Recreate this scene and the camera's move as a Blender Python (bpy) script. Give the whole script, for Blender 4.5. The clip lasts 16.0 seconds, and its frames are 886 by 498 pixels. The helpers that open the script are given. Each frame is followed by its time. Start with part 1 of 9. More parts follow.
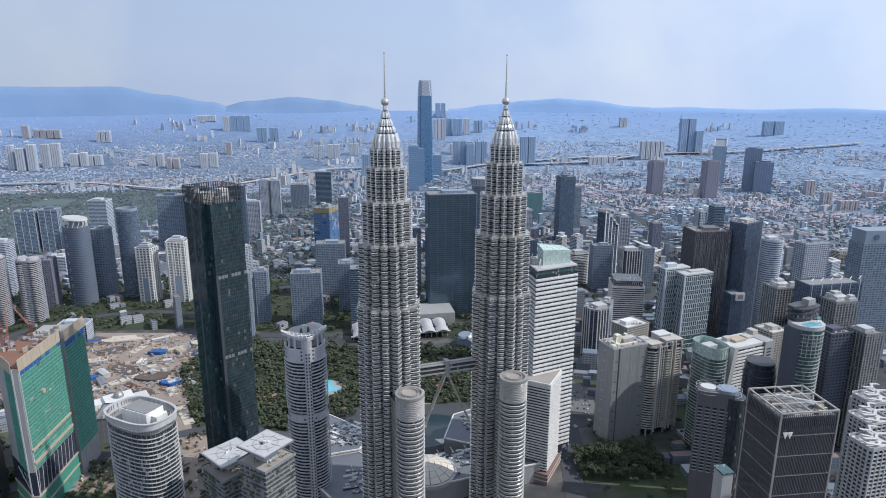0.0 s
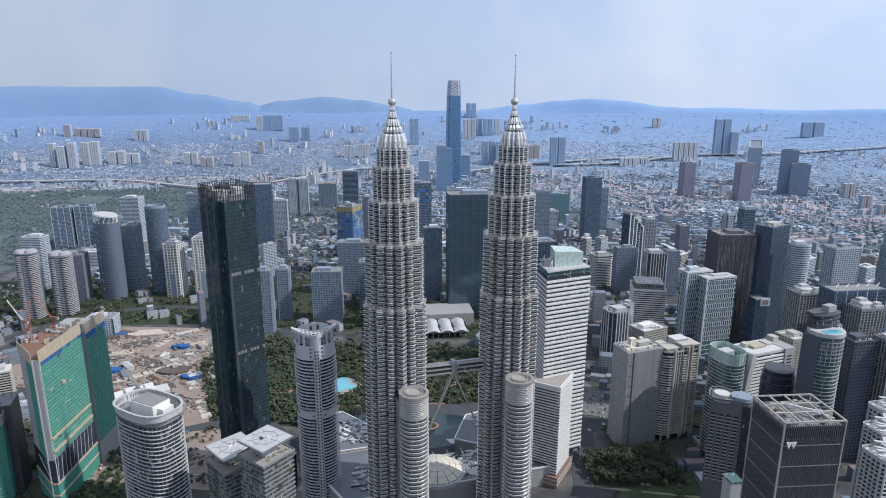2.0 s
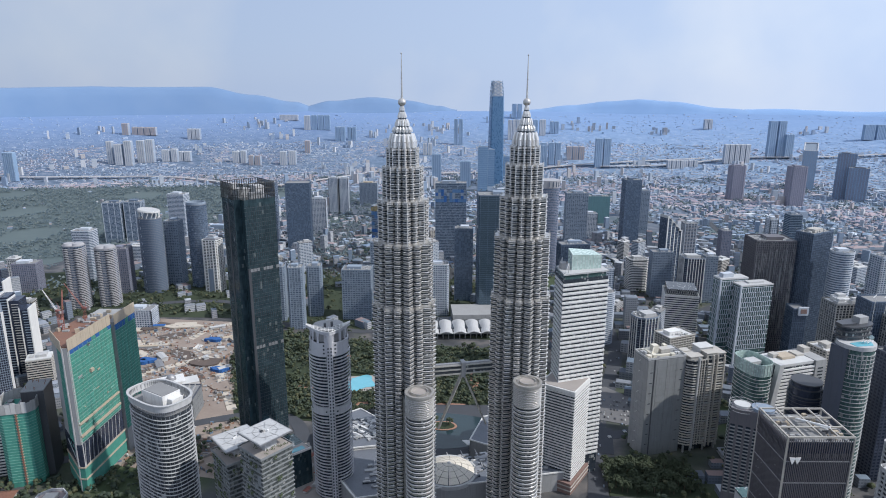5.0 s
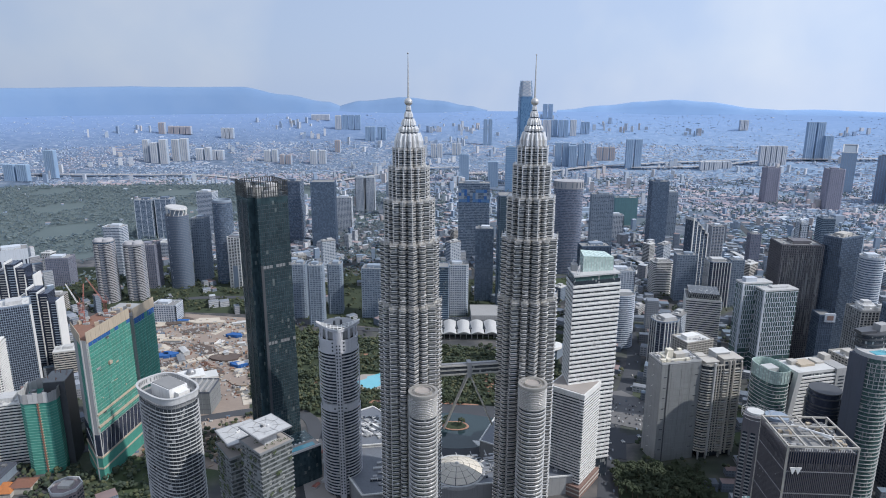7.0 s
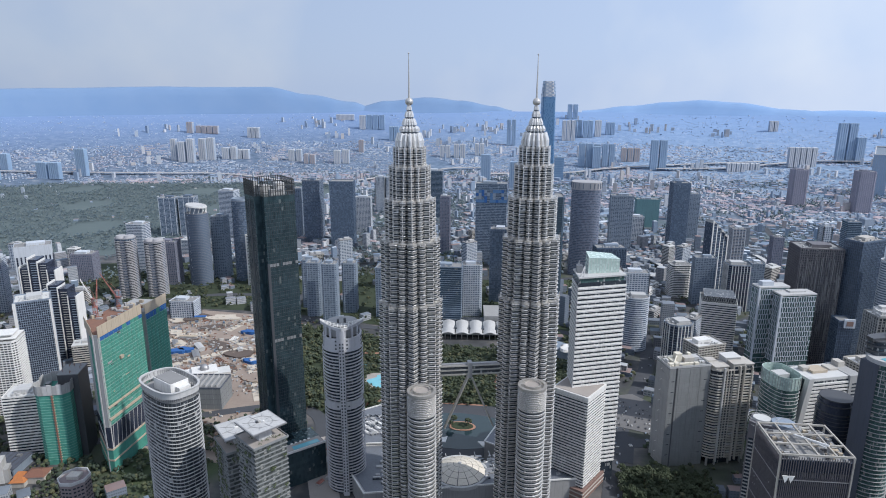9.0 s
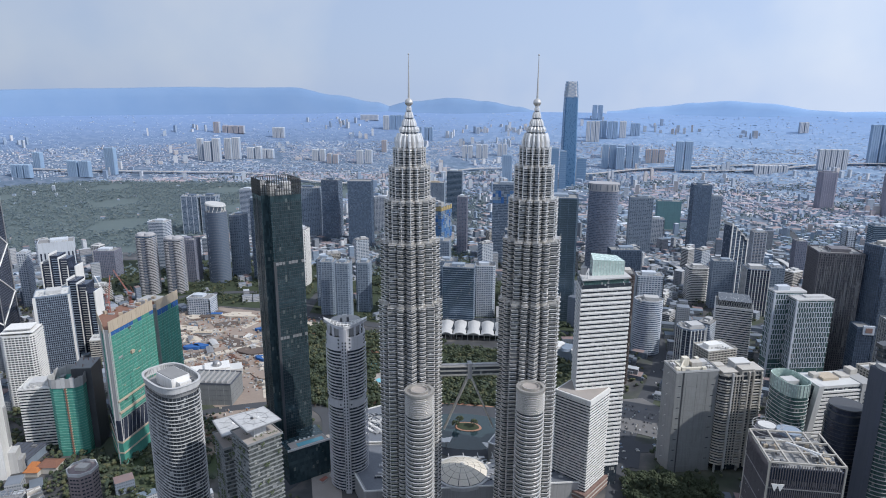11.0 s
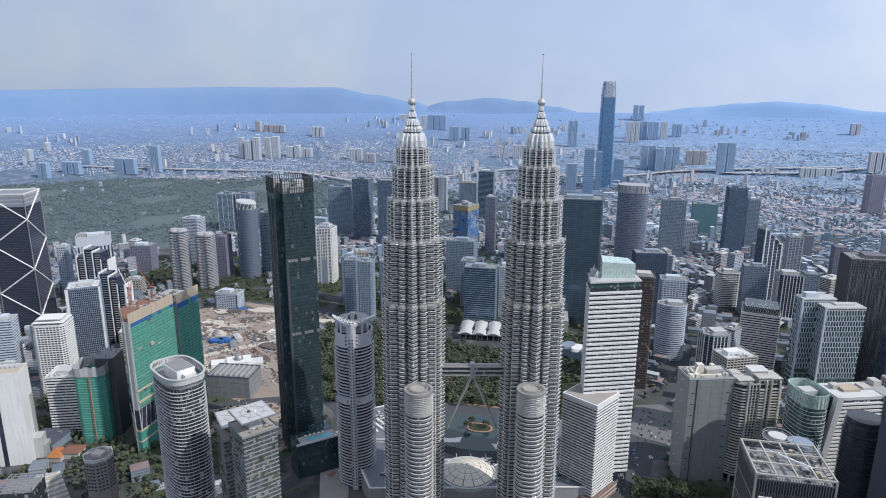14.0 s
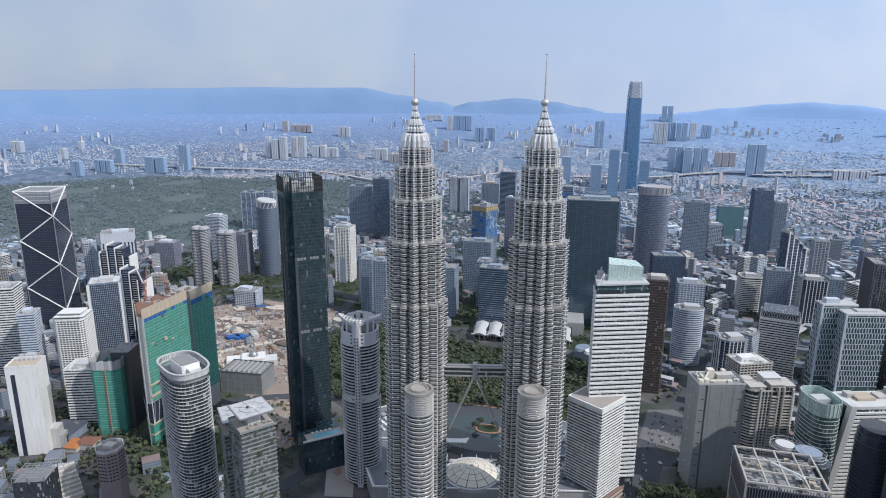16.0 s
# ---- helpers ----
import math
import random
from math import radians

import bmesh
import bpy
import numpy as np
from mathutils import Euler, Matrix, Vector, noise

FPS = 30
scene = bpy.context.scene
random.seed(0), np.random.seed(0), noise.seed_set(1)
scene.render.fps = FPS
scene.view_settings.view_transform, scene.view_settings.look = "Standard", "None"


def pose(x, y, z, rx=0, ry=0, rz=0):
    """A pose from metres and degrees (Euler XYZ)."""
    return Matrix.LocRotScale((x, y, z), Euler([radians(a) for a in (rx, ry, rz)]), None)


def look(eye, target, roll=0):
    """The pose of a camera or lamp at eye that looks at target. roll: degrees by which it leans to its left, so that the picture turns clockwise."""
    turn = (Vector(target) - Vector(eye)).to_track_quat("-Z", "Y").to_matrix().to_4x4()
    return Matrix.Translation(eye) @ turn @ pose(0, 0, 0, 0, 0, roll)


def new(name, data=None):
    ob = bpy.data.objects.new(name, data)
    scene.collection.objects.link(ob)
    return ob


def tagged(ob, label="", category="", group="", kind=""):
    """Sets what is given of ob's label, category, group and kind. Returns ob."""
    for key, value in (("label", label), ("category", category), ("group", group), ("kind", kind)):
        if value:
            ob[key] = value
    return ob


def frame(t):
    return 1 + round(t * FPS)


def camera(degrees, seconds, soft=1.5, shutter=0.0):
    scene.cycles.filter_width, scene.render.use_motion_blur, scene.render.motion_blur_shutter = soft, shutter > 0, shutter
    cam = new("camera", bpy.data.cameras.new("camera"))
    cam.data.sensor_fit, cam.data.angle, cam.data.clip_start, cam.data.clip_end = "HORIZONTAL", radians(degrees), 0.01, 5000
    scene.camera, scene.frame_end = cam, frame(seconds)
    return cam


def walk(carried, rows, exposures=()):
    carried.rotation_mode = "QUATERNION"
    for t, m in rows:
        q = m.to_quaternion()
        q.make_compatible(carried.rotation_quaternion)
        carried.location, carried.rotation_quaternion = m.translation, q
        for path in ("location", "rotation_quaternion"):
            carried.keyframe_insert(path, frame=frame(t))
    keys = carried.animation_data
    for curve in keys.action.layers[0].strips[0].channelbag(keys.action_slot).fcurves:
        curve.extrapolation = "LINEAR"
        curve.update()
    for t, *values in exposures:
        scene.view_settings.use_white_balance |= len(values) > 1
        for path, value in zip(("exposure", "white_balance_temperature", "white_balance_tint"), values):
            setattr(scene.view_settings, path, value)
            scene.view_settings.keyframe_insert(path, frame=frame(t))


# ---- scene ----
cam = camera(69.3, 16.0, 1.0)
METRES, EYE, TILT, LEAN, TURN = 179.0, 423.0, 0.0, 0.0, -6.5
ROWS = [
    (0.0, 0.0, 0.0, 0.0, 0.03, -14.15, -0.11),
    (0.5, 0.031, -0.0, 0.0005, 0.79, -14.17, -0.12),
    (1.0, 0.0626, 0.0009, 0.0001, 1.53, -14.16, -0.12),
    (1.5, 0.0938, 0.0019, 0.0002, 2.26, -14.16, -0.12),
    (2.0, 0.125, 0.0034, 0.0002, 2.99, -14.15, -0.13),
    (2.5, 0.1559, 0.0056, 0.0003, 3.71, -14.14, -0.12),
    (3.0, 0.1869, 0.0076, 0.0005, 4.44, -14.14, -0.14),
    (3.5, 0.2177, 0.0101, 0.0007, 5.18, -14.13, -0.14),
    (4.0, 0.2487, 0.0135, 0.0007, 5.9, -14.13, -0.15),
    (6.5, 0.4052, 0.035, -0.0003, 9.59, -14.12, -0.17),
    (7.0, 0.4357, 0.0398, -0.0006, 10.3, -14.13, -0.18),
    (7.5, 0.4661, 0.0455, -0.0009, 11.03, -14.13, -0.18),
    (8.0, 0.4969, 0.0517, -0.0013, 11.6, -14.13, -0.19),
    (8.5, 0.5273, 0.0577, -0.0017, 12.12, -14.12, -0.19),
    (9.0, 0.5574, 0.0642, -0.0016, 12.68, -14.12, -0.2),
    (11.5, 0.7125, 0.0987, -0.0004, 15.64, -14.09, -0.23),
    (12.0, 0.7422, 0.1077, -0.0005, 16.25, -14.1, -0.23),
    (12.5, 0.7719, 0.1165, -0.0007, 16.86, -14.11, -0.23),
    (13.0, 0.8017, 0.1261, -0.0009, 17.48, -14.1, -0.23),
    (13.5, 0.8314, 0.135, -0.0014, 18.13, -14.1, -0.24),
    (14.0, 0.8608, 0.1445, -0.0015, 18.78, -14.1, -0.24),
    (14.5, 0.89, 0.1545, -0.0015, 19.4, -14.1, -0.26),
    (15.0, 0.9188, 0.1647, -0.0018, 20.01, -14.08, -0.27),
    (15.5, 0.9479, 0.1752, -0.0022, 20.67, -14.09, -0.28),
    (16.0, 0.9771, 0.1863, -0.0021, 21.33, -14.08, -0.28),
]
walk(cam, [(t, pose(0, 0, EYE, TILT, LEAN, TURN) @ pose(METRES * x, METRES * y, METRES * z, 90 + pitch, roll, yaw)) for t, x, y, z, yaw, pitch, roll in ROWS])

# ---- light and sky ----
scene.view_settings.exposure = 0.0
SUN_EL, SUN_AZ = 44.0, 103.0  # degrees; azimuth clockwise from +y
world = bpy.data.worlds.new("sky")
scene.world = world
world.use_nodes = True
wn = world.node_tree
wn.nodes.clear()
sky = wn.nodes.new("ShaderNodeTexSky")
sky.sky_type, sky.sun_disc = "NISHITA", False
sky.sun_elevation, sky.sun_rotation = radians(SUN_EL), radians(SUN_AZ)
sky.altitude, sky.air_density, sky.dust_density, sky.ozone_density = 0.0, 1.0, 1.0, 4.0
wbg = wn.nodes.new("ShaderNodeBackground")
wbg.inputs["Strength"].default_value = 0.11
wout = wn.nodes.new("ShaderNodeOutputWorld")
wn.links.new(sky.outputs[0], wbg.inputs[0])
# moist tropical haze whitens the whole sky evenly; thin high cloud breaks it softly
haze = wn.nodes.new("ShaderNodeBackground")
cloud = wn.nodes.new("ShaderNodeTexNoise")
cloud.inputs["Scale"].default_value, cloud.inputs["Detail"].default_value = 2.2, 5.0
tint = wn.nodes.new("ShaderNodeValToRGB")
tint.color_ramp.elements[0].position, tint.color_ramp.elements[0].color = 0.42, (0.418, 0.524, 0.735, 1)
tint.color_ramp.elements[1].position, tint.color_ramp.elements[1].color = 0.68, (0.635, 0.685, 0.775, 1)
wn.links.new(cloud.outputs[0], tint.inputs[0])
wn.links.new(tint.outputs[0], haze.inputs[0])
# the haze is brighter towards the sun
sd = wn.nodes.new("ShaderNodeVectorMath")
sd.operation = "DOT_PRODUCT"
wn.links.new(wn.nodes.new("ShaderNodeTexCoord").outputs["Generated"], sd.inputs[0])
sd.inputs[1].default_value = (math.sin(radians(SUN_AZ)), math.cos(radians(SUN_AZ)), 0.0)
glow = wn.nodes.new("ShaderNodeMath")
glow.operation = "MULTIPLY_ADD"
glow.inputs[1].default_value, glow.inputs[2].default_value = 0.4, 1.25
wn.links.new(sd.outputs["Value"], glow.inputs[0])
wn.links.new(glow.outputs[0], haze.inputs["Strength"])
both = wn.nodes.new("ShaderNodeMixShader")
both.inputs[0].default_value = 0.9
wn.links.new(wbg.outputs[0], both.inputs[1])
wn.links.new(haze.outputs[0], both.inputs[2])
wn.links.new(both.outputs[0], wout.inputs[0])
sun = new("sun", bpy.data.lights.new("sun", "SUN"))
sun.data.energy, sun.data.angle, sun.data.color = 3.6, radians(0.6), (1.0, 0.98, 0.955)
_a, _e = radians(SUN_AZ), radians(SUN_EL)
SUN_DIR = Vector((math.sin(_a) * math.cos(_e), math.cos(_a) * math.cos(_e), math.sin(_e)))
sun.matrix_world = look(SUN_DIR * 900 + Vector((0, 600, 0)), (0, 600, 0))

# ---- materials ----
def node_material(name):
    m = bpy.data.materials.new(name)
    m.use_nodes = True
    return m, m.node_tree, m.node_tree.nodes["Principled BSDF"]


def noise_node(nt, scale, detail=4.0, vector=None):
    n = nt.nodes.new("ShaderNodeTexNoise")
    n.inputs["Scale"].default_value, n.inputs["Detail"].default_value = scale, detail
    if vector is not None:
        nt.links.new(vector, n.inputs["Vector"])
    return n


def mix_colour(nt, fac, a, b, mode="MIX"):
    n = nt.nodes.new("ShaderNodeMix")
    n.data_type, n.blend_type = "RGBA", mode
    for sock, v in ((n.inputs[0], fac), (n.inputs[6], a), (n.inputs[7], b)):
        if hasattr(v, "links"):
            nt.links.new(v, sock)
        else:
            sock.default_value = v if isinstance(v, float) else (*v, 1.0)
    return n.outputs[2]


def maths(nt, op, a, b=0.0):
    n = nt.nodes.new("ShaderNodeMath")
    n.operation = op
    n.inputs[2].default_value = 0.5
    for sock, v in ((n.inputs[0], a), (n.inputs[1], b)):
        if hasattr(v, "links"):
            nt.links.new(v, sock)
        else:
            sock.default_value = v
    return n.outputs[0]


def ramp(nt, fac, stops, interp="LINEAR"):
    n = nt.nodes.new("ShaderNodeValToRGB")
    n.color_ramp.interpolation = interp
    el = n.color_ramp.elements
    while len(el) < len(stops):
        el.new(0.5)
    for e, (p, c) in zip(el, stops):
        e.position, e.color = p, (*c, 1.0)
    nt.links.new(fac, n.inputs[0])
    return n.outputs[0]


def surface(name, a, b, rough=0.7, metal=0.0, coarse=0.05, fine=0.6, bump=0.15, vary=0.12, streak=True):
    """Painted or mineral surface: two scales of variation, vertical streaks of dirt and a fine relief."""
    m, nt, bs = node_material(name)
    pos = nt.nodes.new("ShaderNodeNewGeometry").outputs["Position"]
    big, small = noise_node(nt, coarse, 5, pos), noise_node(nt, fine, 3, pos)
    col = mix_colour(nt, big.outputs[0], a, b)
    col = mix_colour(nt, maths(nt, "MULTIPLY", small.outputs[0], 0.35), col, tuple(c * 0.6 for c in b))
    if streak:
        mp = nt.nodes.new("ShaderNodeMapping")
        mp.inputs["Scale"].default_value = (0.5, 0.5, 0.03)
        nt.links.new(pos, mp.inputs[0])
        st = noise_node(nt, 1.0, 3, mp.outputs[0])
        f = maths(nt, "MULTIPLY", maths(nt, "GREATER_THAN", st.outputs[0], 0.56), 0.16)
        col = mix_colour(nt, f, col, tuple(c * 0.45 for c in b))
    rnd = nt.nodes.new("ShaderNodeObjectInfo").outputs["Random"]
    col = mix_colour(nt, maths(nt, "MULTIPLY", rnd, vary), col, tuple(c * 0.55 for c in a))
    nt.links.new(col, bs.inputs["Base Color"])
    bs.inputs["Roughness"].default_value, bs.inputs["Metallic"].default_value = rough, metal
    if bump:
        bp = nt.nodes.new("ShaderNodeBump")
        bp.inputs["Strength"].default_value, bp.inputs["Distance"].default_value = bump, 0.2
        nt.links.new(small.outputs[0], bp.inputs["Height"])
        nt.links.new(bp.outputs[0], bs.inputs["Normal"])
    return m


def glazing(name, a, b, rough=0.12, metal=0.35, pane=(1.6, 1.6, 3.6), lit=0.1, blind=(0.35, 0.36, 0.36)):
    """Window glass in panes: each pane a little different, some with pale blinds behind."""
    m, nt, bs = node_material(name)
    pos = nt.nodes.new("ShaderNodeTexCoord").outputs["Object"]
    sn = nt.nodes.new("ShaderNodeVectorMath")
    sn.operation = "SNAP"
    nt.links.new(pos, sn.inputs[0])
    sn.inputs[1].default_value = pane
    wnz = nt.nodes.new("ShaderNodeTexWhiteNoise")
    nt.links.new(sn.outputs[0], wnz.inputs[0])
    big = noise_node(nt, 0.02, 3, pos)
    col = mix_colour(nt, wnz.outputs[0], a, b)
    col = mix_colour(nt, maths(nt, "MULTIPLY", big.outputs[0], 0.5), col, a)
    pale = maths(nt, "GREATER_THAN", wnz.outputs[0], 1.0 - lit)
    col = mix_colour(nt, pale, col, blind)
    nt.links.new(col, bs.inputs["Base Color"])
    nt.links.new(maths(nt, "ADD", maths(nt, "MULTIPLY", wnz.outputs[0], 0.12), rough), bs.inputs["Roughness"])
    bs.inputs["Metallic"].default_value = metal
    bs.inputs["Specular IOR Level"].default_value = 0.7
    return m


STEEL = surface("brushed_steel", (0.7, 0.672, 0.635), (0.56, 0.535, 0.505), 0.3, 0.6, 0.04, 0.8, 0.05, 0.12)
POLISHED = surface("polished_steel", (0.92, 0.905, 0.88), (0.82, 0.8, 0.775), 0.22, 0.5, 0.04, 0.8, 0.05, 0.1)
STEEL_DULL = surface("weathered_steel", (0.42, 0.42, 0.43), (0.33, 0.33, 0.34), 0.45, 0.6, 0.04, 0.8, 0.05, 0.1)
WHITE = surface("white_paint", (0.82, 0.81, 0.79), (0.68, 0.67, 0.65), 0.6, 0, 0.05, 0.7, 0.1)
CREAM = surface("cream_render", (0.54, 0.51, 0.465), (0.43, 0.405, 0.37), 0.75, 0, 0.06, 0.7, 0.12)
BEIGE = surface("beige_plywood", (0.52, 0.44, 0.34), (0.42, 0.35, 0.27), 0.8, 0, 0.1, 1.0, 0.15)
CONCRETE = surface("grey_concrete", (0.4, 0.4, 0.4), (0.3, 0.3, 0.3), 0.8, 0, 0.06, 0.7, 0.2)
PALE = surface("pale_concrete", (0.55, 0.55, 0.55), (0.43, 0.43, 0.43), 0.75, 0, 0.06, 0.7, 0.15)
STORMGREY = surface("storm_grey_render", (0.1, 0.112, 0.145), (0.078, 0.09, 0.12), 0.7, 0, 0.06, 0.7, 0.1)
DARKSTONE = surface("dark_stone", (0.085, 0.09, 0.1), (0.06, 0.063, 0.072), 0.45, 0.1, 0.06, 0.7, 0.1)
BROWN = surface("brown_cladding", (0.175, 0.165, 0.178), (0.125, 0.118, 0.132), 0.55, 0.1, 0.06, 0.7, 0.1)
MAUVE = surface("mauve_granite", (0.27, 0.22, 0.22), (0.2, 0.165, 0.17), 0.65, 0, 0.06, 0.7, 0.1)
BRICKRED = surface("red_brown_granite", (0.3, 0.2, 0.17), (0.22, 0.14, 0.12), 0.65, 0, 0.06, 0.7, 0.1)
ROOFGREY = surface("roof_felt", (0.3, 0.3, 0.3), (0.2, 0.2, 0.2), 0.9, 0, 0.08, 0.9, 0.2, 0.15, False)
ROOFWHITE = surface("pale_roof", (0.66, 0.66, 0.65), (0.5, 0.5, 0.49), 0.8, 0, 0.08, 0.9, 0.15, 0.15, False)
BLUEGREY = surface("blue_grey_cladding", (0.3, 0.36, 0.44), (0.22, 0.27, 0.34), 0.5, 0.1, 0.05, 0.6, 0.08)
NETTING = surface("green_safety_net", (0.1, 0.37, 0.285), (0.03, 0.19, 0.16), 0.8, 0, 0.16, 0.9, 0.6, 0.6)
NETBLUE = surface("blue_safety_net", (0.03, 0.14, 0.4), (0.02, 0.09, 0.28), 0.85, 0, 0.09, 1.3, 0.4)
RUST = surface("rusty_formwork", (0.28, 0.14, 0.09), (0.18, 0.1, 0.08), 0.85, 0, 0.2, 1.2, 0.2)
CRANERED = surface("crane_red_paint", (0.42, 0.16, 0.12), (0.3, 0.11, 0.09), 0.5, 0, 0.2, 1.2, 0.05)
SOIL = surface("bare_soil", (0.4, 0.33, 0.28), (0.2, 0.155, 0.13), 0.95, 0, 0.03, 0.25, 0.5, 0.1, False)
LAWN = surface("lawn", (0.045, 0.06, 0.028), (0.026, 0.04, 0.022), 0.95, 0, 0.04, 0.4, 0.3, 0.1, False)
# asphalt carries a bluish haze lift in its base colour
ASPHALT = surface("asphalt", (0.075, 0.08, 0.092), (0.052, 0.056, 0.065), 0.9, 0, 0.05, 0.6, 0.1, 0.1, False)
PAVING = surface("paving", (0.42, 0.38, 0.35), (0.3, 0.27, 0.25), 0.85, 0, 0.06, 0.6, 0.1, 0.1, False)
TERRACOTTA = surface("terracotta_paving", (0.42, 0.22, 0.15), (0.33, 0.19, 0.14), 0.85, 0, 0.06, 0.6, 0.1, 0.1, False)
POOLBLUE = surface("pool_water", (0.2, 0.52, 0.6), (0.13, 0.42, 0.52), 0.08, 0, 0.1, 0.8, 0.1, 0.05, False)
LAKE = surface("lake_water", (0.035, 0.06, 0.07), (0.025, 0.045, 0.05), 0.06, 0, 0.05, 0.5, 0.1, 0.05, False)
LEAF = surface("foliage", (0.055, 0.073, 0.034), (0.032, 0.046, 0.024), 0.8, 0, 0.08, 0.9, 0.4, 0.35, False)
BARK = surface("bark", (0.14, 0.1, 0.07), (0.1, 0.07, 0.05), 0.9, 0, 0.5, 4.0, 0.3)
# dark glass is lifted slightly towards blue to stand in for haze
GLASS_DARK = glazing("dark_glass", (0.036, 0.047, 0.062), (0.068, 0.082, 0.1), 0.1, 0.3)
GLASS_BLUE = glazing("blue_glass", (0.05, 0.09, 0.14), (0.085, 0.13, 0.185), 0.1, 0.45, lit=0.02)
GLASS_DEEP = glazing("deep_blue_glass", (0.062, 0.088, 0.132), (0.078, 0.105, 0.152), 0.18, 0.35, lit=0.0)
GLASS_GREEN = glazing("green_glass", (0.06, 0.12, 0.12), (0.12, 0.2, 0.19), 0.1, 0.4)
GLASS_GREY = glazing("grey_glass", (0.036, 0.043, 0.053), (0.078, 0.089, 0.103), 0.15, 0.3, lit=0.05)
GLASS_NAVY = glazing("navy_glass", (0.034, 0.044, 0.072), (0.062, 0.074, 0.11), 0.12, 0.3, lit=0.0)
GLASS_BLACKGREEN = glazing("black_green_glass", (0.034, 0.062, 0.076), (0.085, 0.14, 0.16), 0.08, 0.5, (2.4, 2.4, 4.0), 0.03, (0.22, 0.26, 0.26))
GLASS_MINT = glazing("mint_glass_screen", (0.4, 0.52, 0.48), (0.5, 0.6, 0.56), 0.2, 0.1, (2.5, 2.5, 2.0), 0.0)


# ---- shapes ----
def prism(bm, outline, z0, z1, sx=1.0, sy=1.0, cap=True, ox=0.0, oy=0.0):
    """Upright prism on a closed outline of (x, y); the top may be scaled."""
    lo = [bm.verts.new((x + ox, y + oy, z0)) for x, y in outline]
    hi = [bm.verts.new((x * sx + ox, y * sy + oy, z1)) for x, y in outline]
    n = len(outline)
    for i in range(n):
        bm.faces.new((lo[i], lo[(i + 1) % n], hi[(i + 1) % n], hi[i]))
    if cap:
        bm.faces.new(hi)
        bm.faces.new(lo[::-1])


def rect(w, d, ch=0.0):
    a, b = w / 2, d / 2
    if ch <= 0:
        return [(-a, -b), (a, -b), (a, b), (-a, b)]
    return [(-a + ch, -b), (a - ch, -b), (a, -b + ch), (a, b - ch), (a - ch, b), (-a + ch, b), (-a, b - ch), (-a, -b + ch)]


def oval(w, d, n=40, p=2.0):
    """Super-ellipse; p = 2 is an ellipse, higher is squarer."""
    out = []
    for i in range(n):
        a = 2 * math.pi * i / n
        c, s = math.cos(a), math.sin(a)
        out.append((w / 2 * math.copysign(abs(c) ** (2 / p), c), d / 2 * math.copysign(abs(s) ** (2 / p), s)))
    return out


def grown(outline, by):
    """The outline moved outwards by about that many metres."""
    wx = max(abs(x) for x, y in outline)
    wy = max(abs(y) for x, y in outline)
    return [(x * (1 + by / wx), y * (1 + by / wy)) for x, y in outline]


def box(bm, cx, cy, cz, sx, sy, sz, yaw=0.0):
    c, s = math.cos(yaw), math.sin(yaw)
    o = [(cx + x * c - y * s, cy + x * s + y * c) for x, y in rect(sx, sy)]
    prism(bm, o, cz - sz / 2, cz + sz / 2)


def bar(bm, p, q, r, n=6, r2=None):
    """Round bar from p to q."""
    p, q = Vector(p), Vector(q)
    r2 = r if r2 is None else r2
    d = (q - p).normalized()
    u = d.orthogonal().normalized()
    v = d.cross(u)
    ring = lambda c, rr: [bm.verts.new(c + (u * math.cos(6.28318 * i / n) + v * math.sin(6.28318 * i / n)) * rr) for i in range(n)]
    a, b = ring(p, r), ring(q, r2)
    for i in range(n):
        bm.faces.new((a[i], a[(i + 1) % n], b[(i + 1) % n], b[i]))
    bm.faces.new(a[::-1])
    bm.faces.new(b)


def mesh_of(name, bm, material, smooth=False):
    me = bpy.data.meshes.new(name)
    bm.to_mesh(me)
    bm.free()
    for m in material if isinstance(material, (list, tuple)) else (material,):
        me.materials.append(m)
    if smooth:
        me.shade_smooth()
    return me


def part(name, bm, material, parent, label="", smooth=False):
    ob = new(name, bm if isinstance(bm, bpy.types.Mesh) else mesh_of(name, bm, material, smooth))
    ob.parent = parent
    if label:
        ob["label"] = label
    return ob


def thing(name, label, category, x=0.0, y=0.0, z=0.0, yaw=0.0, group="", kind=""):
    ob = new(name)
    ob.empty_display_size = 2
    ob.matrix_world = pose(x, y, z, 0, 0, yaw)
    return tagged(ob, label, category, group, kind)


def solid(name, label, category, bm, material, x=0.0, y=0.0, z=0.0, yaw=0.0, kind="", group="", smooth=False):
    ob = new(name, mesh_of(name, bm, material, smooth))
    ob.matrix_world = pose(x, y, z, 0, 0, yaw)
    return tagged(ob, label, category, group, kind)


def plant_room(parent, outline, H, rnd, material, high=5.0):
    """Roof clutter: a plant room, some coolers and a parapet."""
    w = max(x for x, y in outline)
    d = max(y for x, y in outline)
    bm = bmesh.new()
    prism(bm, rect(w * rnd.uniform(0.8, 1.1), d * rnd.uniform(0.8, 1.1)), H - 0.3, H + high, ox=w * rnd.uniform(-0.2, 0.2), oy=d * rnd.uniform(-0.1, 0.2))
    part("plant_room", bm, material, parent)
    bm = bmesh.new()
    for _ in range(16):
        box(bm, w * rnd.uniform(-0.8, 0.8), d * rnd.uniform(-0.8, 0.8), H + 0.9, rnd.uniform(0.8, 3.6), rnd.uniform(0.8, 3), rnd.uniform(1.8, 4.2))
    part("roof_cooler", bm, PALE, parent)["kind"] = "stuff"


